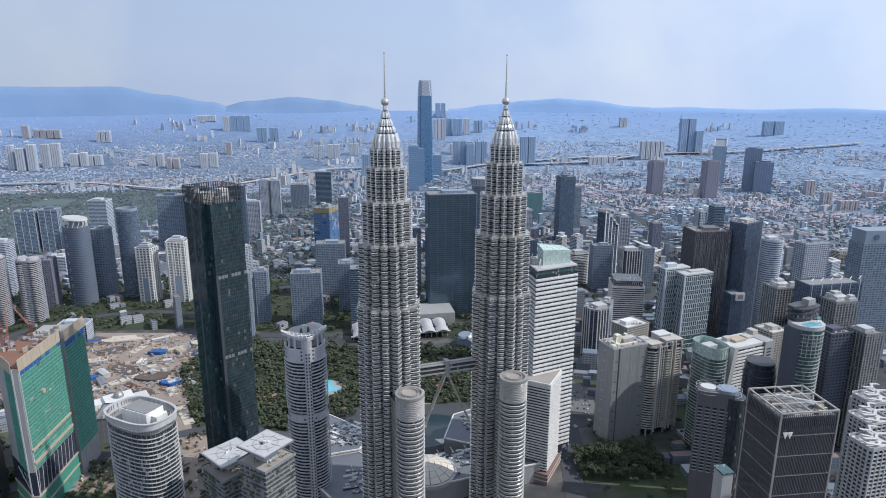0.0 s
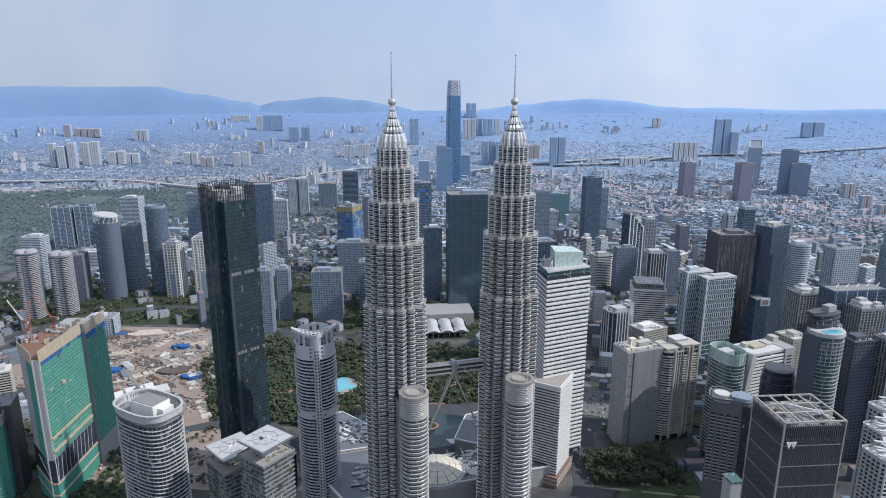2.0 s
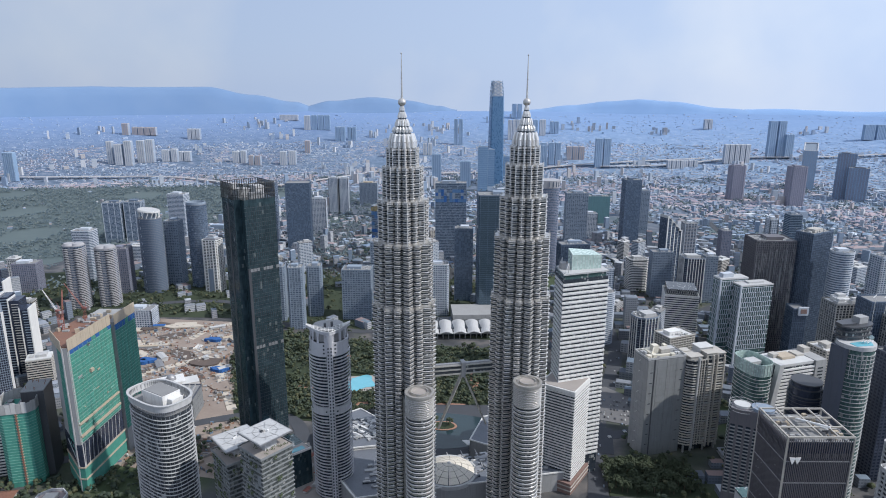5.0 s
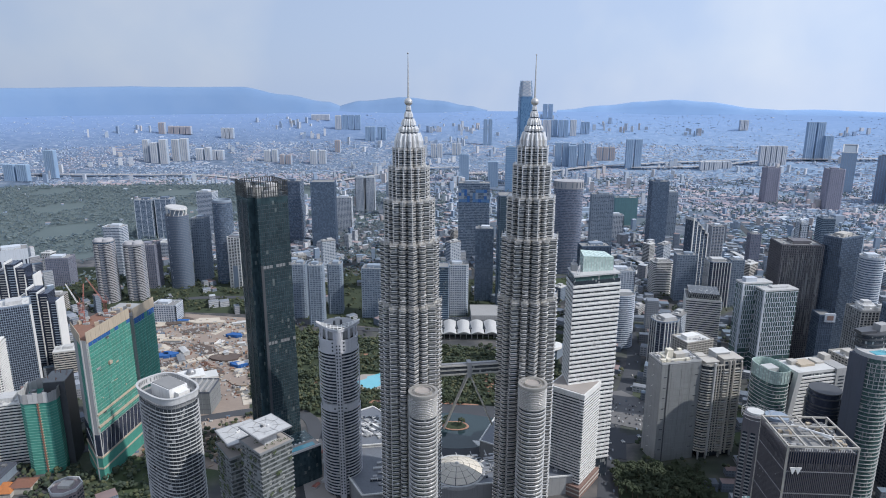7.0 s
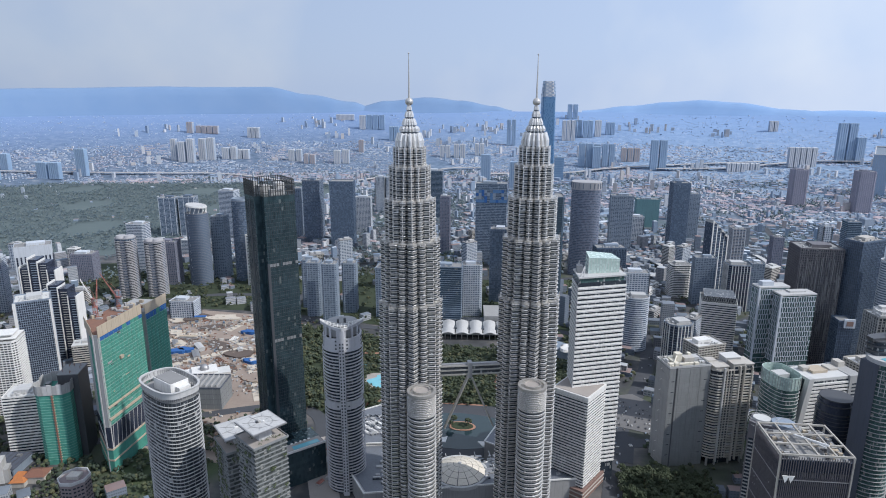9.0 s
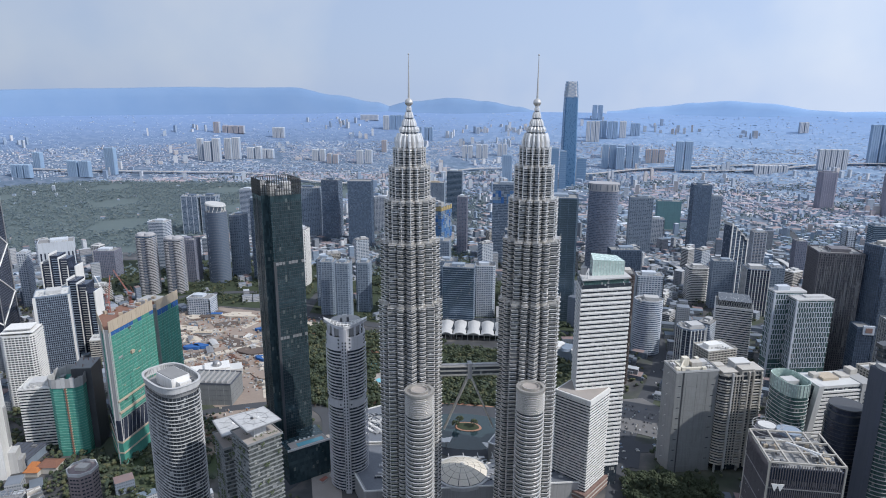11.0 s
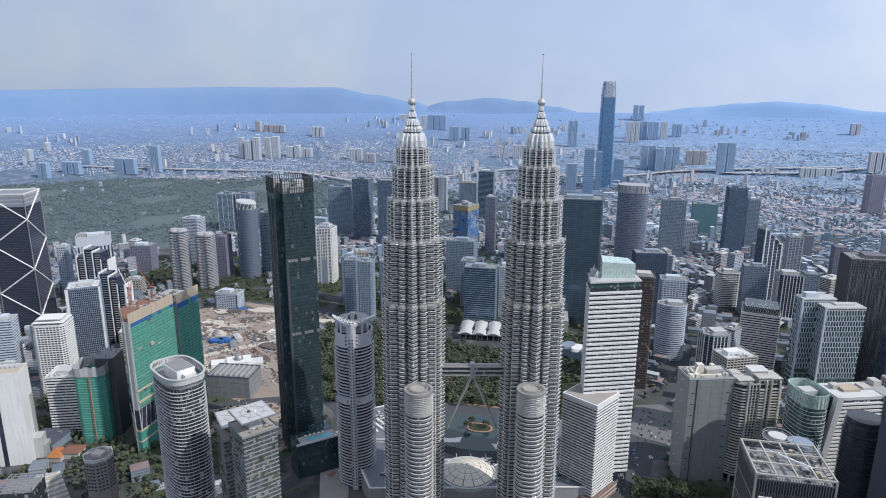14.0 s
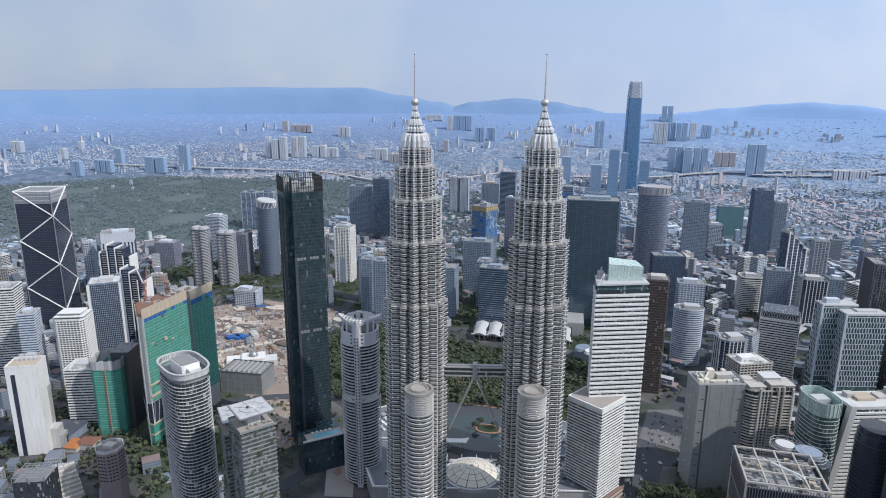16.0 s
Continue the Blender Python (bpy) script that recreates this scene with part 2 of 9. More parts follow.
def parapet(parent, outline, H, material, high=1.6, thick=0.5):
    bm = bmesh.new()
    inner = grown(outline, -thick)
    n = len(outline)
    rings = [[bm.verts.new((x, y, z)) for x, y in o] for o, z in ((outline, H - 0.4), (outline, H + high), (inner, H + high), (inner, H - 0.4))]
    for k in range(4):
        a, b = rings[k], rings[(k + 1) % 4]
        for i in range(n):
            bm.faces.new((a[i], a[(i + 1) % n], b[(i + 1) % n], b[i]))
    part("parapet", bm, material, parent)


def slabs(parent, name, outline, zs, high, out, material, split, label=""):
    """Floor bands round the building: single parts, or one joined part where they stay far off."""
    o = grown(outline, out)
    if split:
        bm = bmesh.new()
        prism(bm, o, 0, high)
        me = mesh_of(name, bm, material)
        for z in zs:
            part(name, me, material, parent, label).location = (0, 0, z)
    else:
        bm = bmesh.new()
        for z in zs:
            prism(bm, o, z, z + high)
        part(name, bm, material, parent, label)["kind"] = "stuff"


def piers(parent, name, outline, z0, z1, spacing, wide, out, material, split, faces=None):
    """Upright piers along the straight sides of an outline."""
    n = len(outline)
    joined = bmesh.new()
    for i in range(n):
        if faces is not None and i not in faces:
            continue
        (x0, y0), (x1, y1) = outline[i], outline[(i + 1) % n]
        L = math.hypot(x1 - x0, y1 - y0)
        k = max(1, round(L / spacing))
        a = math.atan2(y1 - y0, x1 - x0)
        for j in range(k + 1):
            f = j / k
            x, y = x0 + (x1 - x0) * f, y0 + (y1 - y0) * f
            box(joined, x, y, (z0 + z1) / 2, wide, out * 2, z1 - z0, a)
    part(name, joined, material, parent)["kind"] = "stuff"


def tower(name, label, cx, cy, yaw, H, outline, body, band=None, fh=3.6, bh=1.2, out=0.4, split=False, pier=None, ps=4.0, pw=0.8, po=0.5,
          roof=ROOFGREY, plant=PALE, z0=0.0, top_gap=0.0, seed=0, cat="tower", group=""):
    """A tower block: glazed body, floor bands, piers, parapet and roof plant."""
    t = thing(name, label, cat, cx, cy, 0, yaw, group)
    rnd = random.Random(seed * 31 + int(cx * 7 + cy))
    bm = bmesh.new()
    prism(bm, outline, 0, H - 0.05)
    part("body", bm, body, t)
    bm = bmesh.new()
    prism(bm, grown(outline, -0.3), H - 0.4, H)
    part("roof", bm, roof, t)
    if band is not None:
        n = int((H - z0 - top_gap - 0.3) / fh)
        slabs(t, "floor_band", outline, [z0 + fh * (i + 1) - bh for i in range(n)], bh, out, band, split)
    if pier is not None:
        piers(t, "pier", outline, z0, H, ps, pw, po, pier, split)
    parapet(t, grown(outline, (out if band else 0.1) + 0.05), H, band or plant)
    if plant is not None:
        plant_room(t, outline, H, rnd, plant)
    return t


# ---- ground and distance ----
MID = (85.0, 20.0)  # middle of the flight, over the ground


def land(r):
    """Height of the ground at r metres out: flat city, then bent up to fit the camera's view."""
    if r < 3300:
        return 0.0
    far = 3300 - 3200 * math.log(max(1e-3, 1 - (r - 3300) / 1620))
    return 423 * (1 - r / far) - 423 * (1 - 3300 / 3300)


def ground_sheet():
    bm = bmesh.new()
    radii = [0.5, 120, 300, 500, 700, 900, 1200, 1600, 2000, 2500, 3000, 3300] + [3300 + 80 * i for i in range(1, 20)]
    n = 96
    rings = []
    for r in radii:
        rings.append([bm.verts.new((MID[0] + r * math.sin(6.2831853 * i / n), MID[1] + r * math.cos(6.2831853 * i / n), land(r))) for i in range(n)])
    for a, b in zip(rings, rings[1:]):
        for i in range(n):
            bm.faces.new((a[i], b[i], b[(i + 1) % n], a[(i + 1) % n]))
    bm.faces.new(rings[0])
    bmesh.ops.recalc_face_normals(bm, faces=bm.faces)
    m, nt, bs = node_material("city_ground")
    pos = nt.nodes.new("ShaderNodeNewGeometry").outputs["Position"]
    a, b, c = noise_node(nt, 0.004, 6, pos), noise_node(nt, 0.03, 5, pos), noise_node(nt, 0.25, 3, pos)
    base = ramp(nt, b.outputs[0], [(0.3, (0.036, 0.038, 0.042)), (0.5, (0.062, 0.064, 0.068)), (0.64, (0.125, 0.115, 0.11))])
    green = mix_colour(nt, c.outputs[0], (0.03, 0.05, 0.02), (0.065, 0.085, 0.04))
    col = mix_colour(nt, ramp(nt, a.outputs[0], [(0.5, (0, 0, 0)), (0.6, (1, 1, 1))]), base, green)
    # outwards the land turns paler and bluer: haze painted into town, suburbs and outskirts
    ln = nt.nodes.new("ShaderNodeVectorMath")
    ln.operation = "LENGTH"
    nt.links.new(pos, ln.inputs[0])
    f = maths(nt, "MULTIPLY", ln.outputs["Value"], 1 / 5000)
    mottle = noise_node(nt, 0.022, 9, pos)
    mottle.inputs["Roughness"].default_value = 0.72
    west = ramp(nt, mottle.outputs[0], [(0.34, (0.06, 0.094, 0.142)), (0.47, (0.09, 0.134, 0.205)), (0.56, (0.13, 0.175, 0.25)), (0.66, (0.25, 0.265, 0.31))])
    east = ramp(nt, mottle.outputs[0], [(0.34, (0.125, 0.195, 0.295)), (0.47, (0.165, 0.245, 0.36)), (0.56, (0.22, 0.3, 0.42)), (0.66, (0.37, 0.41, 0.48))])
    # darker west, paler east: sunward haze painted in, over woods and built-up plain
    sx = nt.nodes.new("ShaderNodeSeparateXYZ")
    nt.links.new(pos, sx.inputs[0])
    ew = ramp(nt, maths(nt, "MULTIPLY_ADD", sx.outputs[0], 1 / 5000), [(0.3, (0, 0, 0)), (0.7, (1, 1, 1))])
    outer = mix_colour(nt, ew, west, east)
    # rim painted haze blue so the land fades towards the hills
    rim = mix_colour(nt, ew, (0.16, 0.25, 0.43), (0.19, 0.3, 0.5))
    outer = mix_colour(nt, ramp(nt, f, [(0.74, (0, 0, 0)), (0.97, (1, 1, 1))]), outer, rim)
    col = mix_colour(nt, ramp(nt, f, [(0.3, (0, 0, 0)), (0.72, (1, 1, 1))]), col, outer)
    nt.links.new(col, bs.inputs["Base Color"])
    bs.inputs["Roughness"].default_value = 0.95
    return solid("ground", "city ground of asphalt, soil and greenery, painted hazier far out", "ground", bm, m, kind="structure")


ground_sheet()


def hill(name, label, bearing0, bearing1, peaks, r, tone=1.0):
    """A far wooded ridge, given by (bearing, height) knots."""
    bm = bmesh.new()
    rows = []
    n = 120
    for i in range(n + 1):
        b = bearing0 + (bearing1 - bearing0) * i / n
        h = 0.0
        for (b0, h0), (b1, h1) in zip(peaks, peaks[1:]):
            if b0 <= b <= b1:
                f = (b - b0) / (b1 - b0)
                h = h0 + (h1 - h0) * (f * f * (3 - 2 * f))
        h += 3.0 * noise.noise((b * 0.7, r * 0.01, 0)) + 1.5 * noise.noise((b * 2.5, r * 0.01, 3))
        s, c = math.sin(radians(b)), math.cos(radians(b))
        crest = 6.0 * noise.noise((b * 1.3, r * 0.01, 7))
        rows.append([bm.verts.new((MID[0] + rr * s, MID[1] + rr * c, z)) for rr, z in ((r - 130, 225), (r - 105, 200 + (h - 200) * 0.34 + crest), (r - 65, 200 + (h - 200) * 0.7 - crest), (r - 30, 200 + (h - 200) * 0.93), (r, h), (r + 40, h + 0.5), (r + 60, 200))])
    for a, b in zip(rows, rows[1:]):
        for k in range(6):
            bm.faces.new((a[k], b[k], b[k + 1], a[k + 1]))
    m, nt, bs = node_material("hazed_far_forest")
    pos = nt.nodes.new("ShaderNodeNewGeometry").outputs["Position"]
    # haze painted into the forest colour; a higher tone is paler
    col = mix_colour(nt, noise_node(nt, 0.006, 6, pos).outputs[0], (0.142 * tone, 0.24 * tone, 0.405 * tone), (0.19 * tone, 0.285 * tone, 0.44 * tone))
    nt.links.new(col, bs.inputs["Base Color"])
    bs.inputs["Roughness"].default_value = 1.0
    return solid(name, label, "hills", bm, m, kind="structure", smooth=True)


# ---- the twin towers ----
def star_outline(R, n=7, turn=0.0):
    """Two crossed squares with round lobes in their inner corners."""
    out = []
    ri, rho = 0.785 * R, 0.155 * R
    for k in range(16):
        for j in range(n):
            a = math.pi / 8 * (k - 0.5 + (j + 0.5) / n)
            d = a - math.pi / 8 * k  # angle off this lobe's axis
            if k % 2 == 0:
                r = R * math.cos(math.pi / 4) / math.cos(math.pi / 4 - abs(d))
            else:
                q = rho * rho - (ri * math.sin(d)) ** 2
                r = ri * math.cos(d) + math.sqrt(q) if q > 0 else 0
                r = max(r, 0.8 * R) if 0 < j < n - 1 else 0.775 * R
            out.append((r * math.cos(a + turn), r * math.sin(a + turn)))
    return out


def band_mesh(name, outline, high, lip, material):
    """One storey's steel band: a flat spandrel, a strip of glass and a thin sunshade that juts out over it."""
    bm = bmesh.new()
    prof = [(0.0, -0.5), (0.0, 0.12), (0.46, 0.2), (0.46, -0.25), (0.8, -0.25), (0.78, 0.8 * lip), (0.84, lip), (0.96, lip), (1.0, 0.85 * lip), (1.0, -0.5)]
    rings = [[bm.verts.new((x, y, f * high)) for x, y in grown(outline, o)] for f, o in prof]
    n = len(outline)
    for k, (a, b) in enumerate(zip(rings, rings[1:])):
        for i in range(n):
            bm.faces.new((a[i], a[(i + 1) % n], b[(i + 1) % n], b[i])).material_index = 2 if k == 3 else 1 if k > 3 else 0
    bm.faces.new(rings[0][::-1])
    bm.faces.new(rings[-1])
    return mesh_of(name, bm, [material, POLISHED, GLASS_GREY])


TIERS = ((0.0, 238.0, 29.2), (238.0, 294.0, 26.9), (294.0, 330.0, 22.8), (330.0, 358.0, 18.2), (358.0, 373.5, 14.3))


def twin_tower(x, y, yaw, mirror):
    t = thing("twin_tower", "tall lobed skyscraper with bright stainless steel floor bands and spire", "skyscraper", x, y, 0, yaw, "twin towers")
    fh = 4.0
    for z0, z1, R in TIERS:
        n = round((z1 - z0) / fh)
        h = (z1 - z0) / n
        o = star_outline(R - 1.0)
        bm = bmesh.new()
        prism(bm, o, z0, z1)
        part("glass_shaft", bm, GLASS_GREY, t, "grey ribbon glazing behind the steel bands")
        me = band_mesh("floor_band", o, 2.5, 1.1, STEEL)
        for i in range(n):
            part("floor_band", me, STEEL, t).location = (0, 0, z0 + h * i + 0.6)
        bm = bmesh.new()
        prism(bm, star_outline(R * 0.985), z1 - 0.5, z1 + 0.5)
        part("setback_ledge", bm, STEEL, t)
        if z1 < 300:
            bm = bmesh.new()
            for k in range(16):
                a = math.pi / 8 * k
                r = R * (0.93 if k % 2 else 0.97)
                bar(bm, (r * math.cos(a), r * math.sin(a), z1), (r * math.cos(a), r * math.sin(a), z1 + 3.0), 0.25, 5)
            part("ledge_post", bm, STEEL, t)["kind"] = "stuff"
        if z0 > 290:  # bright tubes up the lobes of the upper tiers
            for k in range(16):
                a = math.pi / 8 * k
                r = R * (0.955 if k % 2 == 0 else 0.89)
                bm = bmesh.new()
                bar(bm, (r * math.cos(a), r * math.sin(a), z0), (r * math.cos(a), r * math.sin(a), z1 + 1.2), 0.5, 6)
                part("lobe_tube", bm, POLISHED, t)
    # the crown: bell-shaped tiers of bright steel tubes, each over a dark ring added to draw its shadow gap
    for za, zb, r0, rm, r1 in ((373.8, 385.6, 11.9, 11.8, 11.0), (386.4, 391.0, 8.4, 8.4, 7.8), (391.6, 397.4, 6.3, 5.9, 5.0), (398.2, 403.4, 3.9, 3.6, 2.9), (404.0, 408.4, 2.3, 2.1, 1.6)):
        bm = bmesh.new()
        prism(bm, oval(1.8 * r0, 1.8 * r0, 24), za - 1.0, za + 0.9)
        part("crown_gap_ring", bm, GLASS_GREY, t)
        h = zb - za
        bm = bmesh.new()
        levels = [(za + 0.6, r0 * 0.86), (za + 0.6 + h * 0.4, rm * 0.88), (zb - h * 0.12, r1 * 0.95), (zb, r1 * 0.84)]
        rings = [[bm.verts.new((x, y, z)) for x, y in star_outline(q, 5)] for z, q in levels]
        for lo, hi in zip(rings, rings[1:]):
            for i in range(len(lo)):
                bm.faces.new((lo[i], lo[(i + 1) % len(lo)], hi[(i + 1) % len(lo)], hi[i]))
        bm.faces.new(rings[-1])
        shell = part("crown_tier", bm, POLISHED, t)
        for f, z, high in ((1.03, za + 0.55, 0.45), (0.99, za + 1.4, 0.25)):
            bm = bmesh.new()
            prism(bm, star_outline(r0 * f, 5), z, z + high)
            part("crown_ledge", bm, POLISHED, t)
        for k in range(16):
            a = math.pi / 8 * k
            c = 0.115 if k % 2 == 0 else 0.09
            g = 1.0 if k % 2 == 0 else 0.92
            bm = bmesh.new()
            pts = [(q * g * math.cos(a), q * g * math.sin(a), z) for z, q in ((za + 0.7, r0 * 0.93), (za + 0.6 + h * 0.4, rm * 0.94), (zb + 0.4, r1 * 0.84))]
            bar(bm, pts[0], pts[1], c * rm, 7)
            bar(bm, pts[1], pts[2], c * rm, 7, c * r1 * 0.75)
            part("crown_tube", bm, POLISHED, shell)
    bm = bmesh.new()
    for k in range(9):
        a0 = math.pi * k / 9 - math.pi / 2
        a1 = math.pi * (k + 1) / 9 - math.pi / 2
        r0, r1 = max(0.05, 3.4 * math.cos(a0)), max(0.05, 3.4 * math.cos(a1))
        prism(bm, oval(2 * r0, 2 * r0, 20), 411.4 + 3.3 * math.sin(a0), 411.4 + 3.3 * math.sin(a1), r1 / r0, r1 / r0)
    part("spire_ball", bm, STEEL, t)
    bm = bmesh.new()
    bar(bm, (0, 0, 405), (0, 0, 409), 1.2, 12)
    bar(bm, (0, 0, 414), (0, 0, 449.5), 0.95, 10, 0.28)
    for z in (416, 419, 422, 426, 430, 435, 440):
        bar(bm, (0, 0, z), (0, 0, z + 0.3), 1.15 - (z - 414) * 0.02, 10)
    part("mast", bm, STEEL, t)
    bm = bmesh.new()
    bmesh.ops.create_icosphere(bm, subdivisions=2, radius=0.75, matrix=Matrix.Translation((0, 0, 450)))
    part("mast_tip", bm, STEEL, t)
    # the round annexe in front
    bx, by, rb, zt = mirror * 5.6, -43.3, 11.9, 170.0
    o = oval(2 * rb, 2 * rb, 56)
    bm = bmesh.new()
    prism(bm, o, 0, zt - 4, ox=bx, oy=by)
    part("annexe_shaft", bm, GLASS_GREY, t)
    me = band_mesh("annexe_band", o, 2.5, 0.9, STEEL)
    n = int((zt - 22) / fh)
    for i in range(n):
        part("annexe_band", me, STEEL, t).location = (bx, by, fh * i + 0.6)
    me = band_mesh("annexe_louvre", oval(2 * rb + 0.3, 2 * rb + 0.3, 56), 1.4, 0.6, STEEL)
    for i in range(12):
        part("annexe_louvre", me, STEEL, t).location = (bx, by, n * fh + 1.0 + i * 1.65)
    bm = bmesh.new()
    zr = n * fh + 20.5
    for ro, ri, za, zb in ((rb + 0.9, rb - 1.6, zr, zr + 2.2), (rb - 4.2, rb - 5.0, zr - 0.5, zr + 3.0)):
        ring = [[bm.verts.new((bx + r * math.cos(6.28318 * i / 56), by + r * math.sin(6.28318 * i / 56), z)) for i in range(56)] for r, z in ((ro, za), (ro, zb), (ri, zb), (ri, za))]
        for k in range(4):
            for i in range(56):
                bm.faces.new((ring[k][i], ring[k][(i + 1) % 56], ring[(k + 1) % 4][(i + 1) % 56], ring[(k + 1) % 4][i]))
    part("annexe_crown_ring", bm, STEEL, t)
    bm = bmesh.new()
    prism(bm, oval(2 * rb - 1, 2 * rb - 1, 48), zr - 1.5, zr - 0.4, ox=bx, oy=by)
    part("annexe_roof", bm, ROOFGREY, t)
    bm = bmesh.new()
    prism(bm, oval(14, 14, 40), zr - 0.6, zr + 1.6, ox=bx, oy=by)
    part("annexe_roof_disc", bm, PAVING, t)
    # neck between shaft and annexe
    bm = bmesh.new()
    prism(bm, rect(17, 26), 0, 162, ox=bx * 0.5, oy=by * 0.55)
    part("link_shaft", bm, GLASS_GREY, t)
    bm0 = bmesh.new()
    prism(bm0, rect(18.4, 27), 0, 2.0)
    me = mesh_of("link_band", bm0, STEEL)
    for i in range(40):
        part("link_band", me, STEEL, t).location = (bx * 0.5, by * 0.55, fh * i + 0.6)
    return t


LINE = math.degrees(math.atan2(565.3 - 541.0, 119.5 - 13.5))
twin_tower(13.5, 541.0, LINE, 1)
twin_tower(119.5, 565.3, LINE, -1)


# ---- sky bridge between the twin towers ----
def sky_bridge():
    cx, cy = 66.5, 553.2
    t = thing("sky_bridge", "double-decked steel sky bridge on two slanting legs", "bridge", cx, cy, 0, LINE)
    L = 56.0
    bm = bmesh.new()
    prism(bm, rect(L, 5.0), 164.5, 172.5)
    part("glazed_deck", bm, GLASS_GREY, t)
    for z, h, w in ((163.4, 1.4, 6.4), (167.8, 1.3, 6.2), (172.0, 0.9, 6.6)):
        bm = bmesh.new()
        prism(bm, rect(L, w), z, z + h)
        part("deck_beam", bm, STEEL, t)
    bm = bmesh.new()
    prism(bm, rect(L, 3.2), 172.9, 174.2)
    part("roof_walkway", bm, STEEL_DULL, t)
    bm = bmesh.new()
    prism(bm, rect(4.0, 7.4), 160.5, 175.5)
    part("centre_frame", bm, STEEL_DULL, t)
    for s in (-1, 1):
        for q in (-2.3, 2.3):
            bm = bmesh.new()
            bar(bm, (0.8 * s, q, 162.5), (23.5 * s, q * 0.4, 108), 0.85, 10)
            part("leg", bm, STEEL, t, "white tapering tubular leg")
    bm = bmesh.new()
    bmesh.ops.create_icosphere(bm, subdivisions=2, radius=2.2, matrix=Matrix.Translation((0, 0, 161.5)))
    part("bearing", bm, STEEL, t)


sky_bridge()


# ---- towers round the twin towers ----
BLACKSTEEL = surface("black_painted_steel", (0.03, 0.034, 0.038), (0.02, 0.023, 0.026), 0.5, 0.2, 0.06, 0.7, 0.05)


def black_glass_tower():
    t = thing("glass_skyscraper", "black-green glass skyscraper with an open steel crown on top", "skyscraper", -158, 658, 0, 41.8)
    a, b, H = 20.5, 19.5, 312.0
    o = [(-a + 7, -b), (a, -b), (a, b), (-a, b), (-a, -b + 9), (-a + 7, -b + 9)]
    bm = bmesh.new()
    prism(bm, o, 0, H)
    part("body", bm, GLASS_BLACKGREEN, t)
    # a dark strip stands in for a recess; nothing is cut in
    bm = bmesh.new()
    box(bm, -a - 0.1, 4, 160, 0.5, 3.0, 296)
    part("dark_slot", bm, DARKSTONE, t)
    bm = bmesh.new()
    prism(bm, [(-a + 6.6, -b - 0.3), (-a + 9.4, -b - 0.3), (-a + 9.4, -b + 1), (-a + 6.6, -b + 1)], 0, 240)
    part("edge_fin", bm, DARKSTONE, t)
    fin = bmesh.new()
    box(fin, 0, 0, 150, 0.14, 0.25, 300)
    me = mesh_of("glass_mullion", fin, DARKSTONE)
    for i in range(14):
        part("glass_mullion", me, DARKSTONE, t).location = (-a + 9.5 + i * 2.28, -b - 0.1, 6)
    for i in range(12):
        ob = part("glass_mullion", me, DARKSTONE, t)
        ob.matrix_local = pose(-a - 0.1, -b + 10.5 + i * 2.3, 6, 0, 0, 90)
    seam = [(-a + 7, -b - 0.15), (a + 0.15, -b - 0.15), (a + 0.15, b), (a - 1, b), (a - 1, -b + 1), (-a + 7, -b + 1)]
    for i in range(72):
        if i == 0:
            sm = bmesh.new()
            prism(sm, seam, 0, 0.3)
            me2 = mesh_of("floor_line", sm, DARKSTONE)
        part("floor_line", me2, DARKSTONE, t).location = (0, 0, 16 + i * 4.05)
    # pale mechanical storeys
    for z in (150.0, 236.0):
        pm = bmesh.new()
        box(pm, 0, 0, 1.6, 3.0, 0.5, 3.2)
        me = mesh_of("vent_panel", pm, STEEL_DULL)
        for i in range(9):
            if i % 4 != 3:
                part("vent_panel", me, None, t).location = (-a + 10.5 + i * 3.6, -b - 0.1, z)
    # open crown: posts, rails and plant
    pm = bmesh.new()
    box(pm, 0, 0, 8.5, 0.6, 0.6, 17)
    me = mesh_of("crown_post", pm, BLACKSTEEL)
    n = len(o)
    for i in range(n):
        (x0, y0), (x1, y1) = o[i], o[(i + 1) % n]
        k = max(1, round(math.hypot(x1 - x0, y1 - y0) / 2.6))
        for j in range(k):
            part("crown_post", me, None, t).location = (x0 + (x1 - x0) * j / k, y0 + (y1 - y0) * j / k, H - 0.5)
    for z in (4.5, 10.5, 16.2):
        rm = bmesh.new()
        for i in range(n):
            bar(rm, (*o[i], H + z), (*o[(i + 1) % n], H + z), 0.3, 5)
        part("crown_rail", rm, BLACKSTEEL, t)
    for x, y, w, d, h, m in ((-5, 5, 12, 14, 9, CONCRETE), (9, -4, 9, 12, 12, PALE), (8, 10, 10, 8, 7, STEEL_DULL), (-12, 12, 7, 7, 13, CONCRETE), (2, -12, 14, 5, 6, CONCRETE)):
        bm = bmesh.new()
        prism(bm, rect(w, d, 0.5), H - 0.2, H + h, ox=x, oy=y)
        part("plant_core", bm, m, t)
    # podium with its pool deck
    p = thing("hotel_podium", "dark glass podium with a blue pool deck on top", "podium", -132, 621, 0, 41.8)
    bm = bmesh.new()
    prism(bm, [(-22, -24), (26, -24), (26, 16), (2, 16), (2, 2), (-22, 2)], 0, 41)
    part("body", bm, GLASS_BLACKGREEN, p)
    bm = bmesh.new()
    prism(bm, rect(42, 14), 41, 41.6, ox=4, oy=-15)
    part("deck", bm, PAVING, p)
    bm = bmesh.new()
    prism(bm, rect(30, 7), 41.4, 41.9, ox=6, oy=-17)
    part("pool", bm, POOLBLUE, p)
    bm = bmesh.new()
    prism(bm, rect(48.6, 1.0), 40.6, 43.0, ox=2, oy=-24)
    part("glass_rail", bm, WHITE, p)
    cm = bmesh.new()
    prism(cm, oval(3, 3, 10), 0, 0.4, 0.3, 0.3)
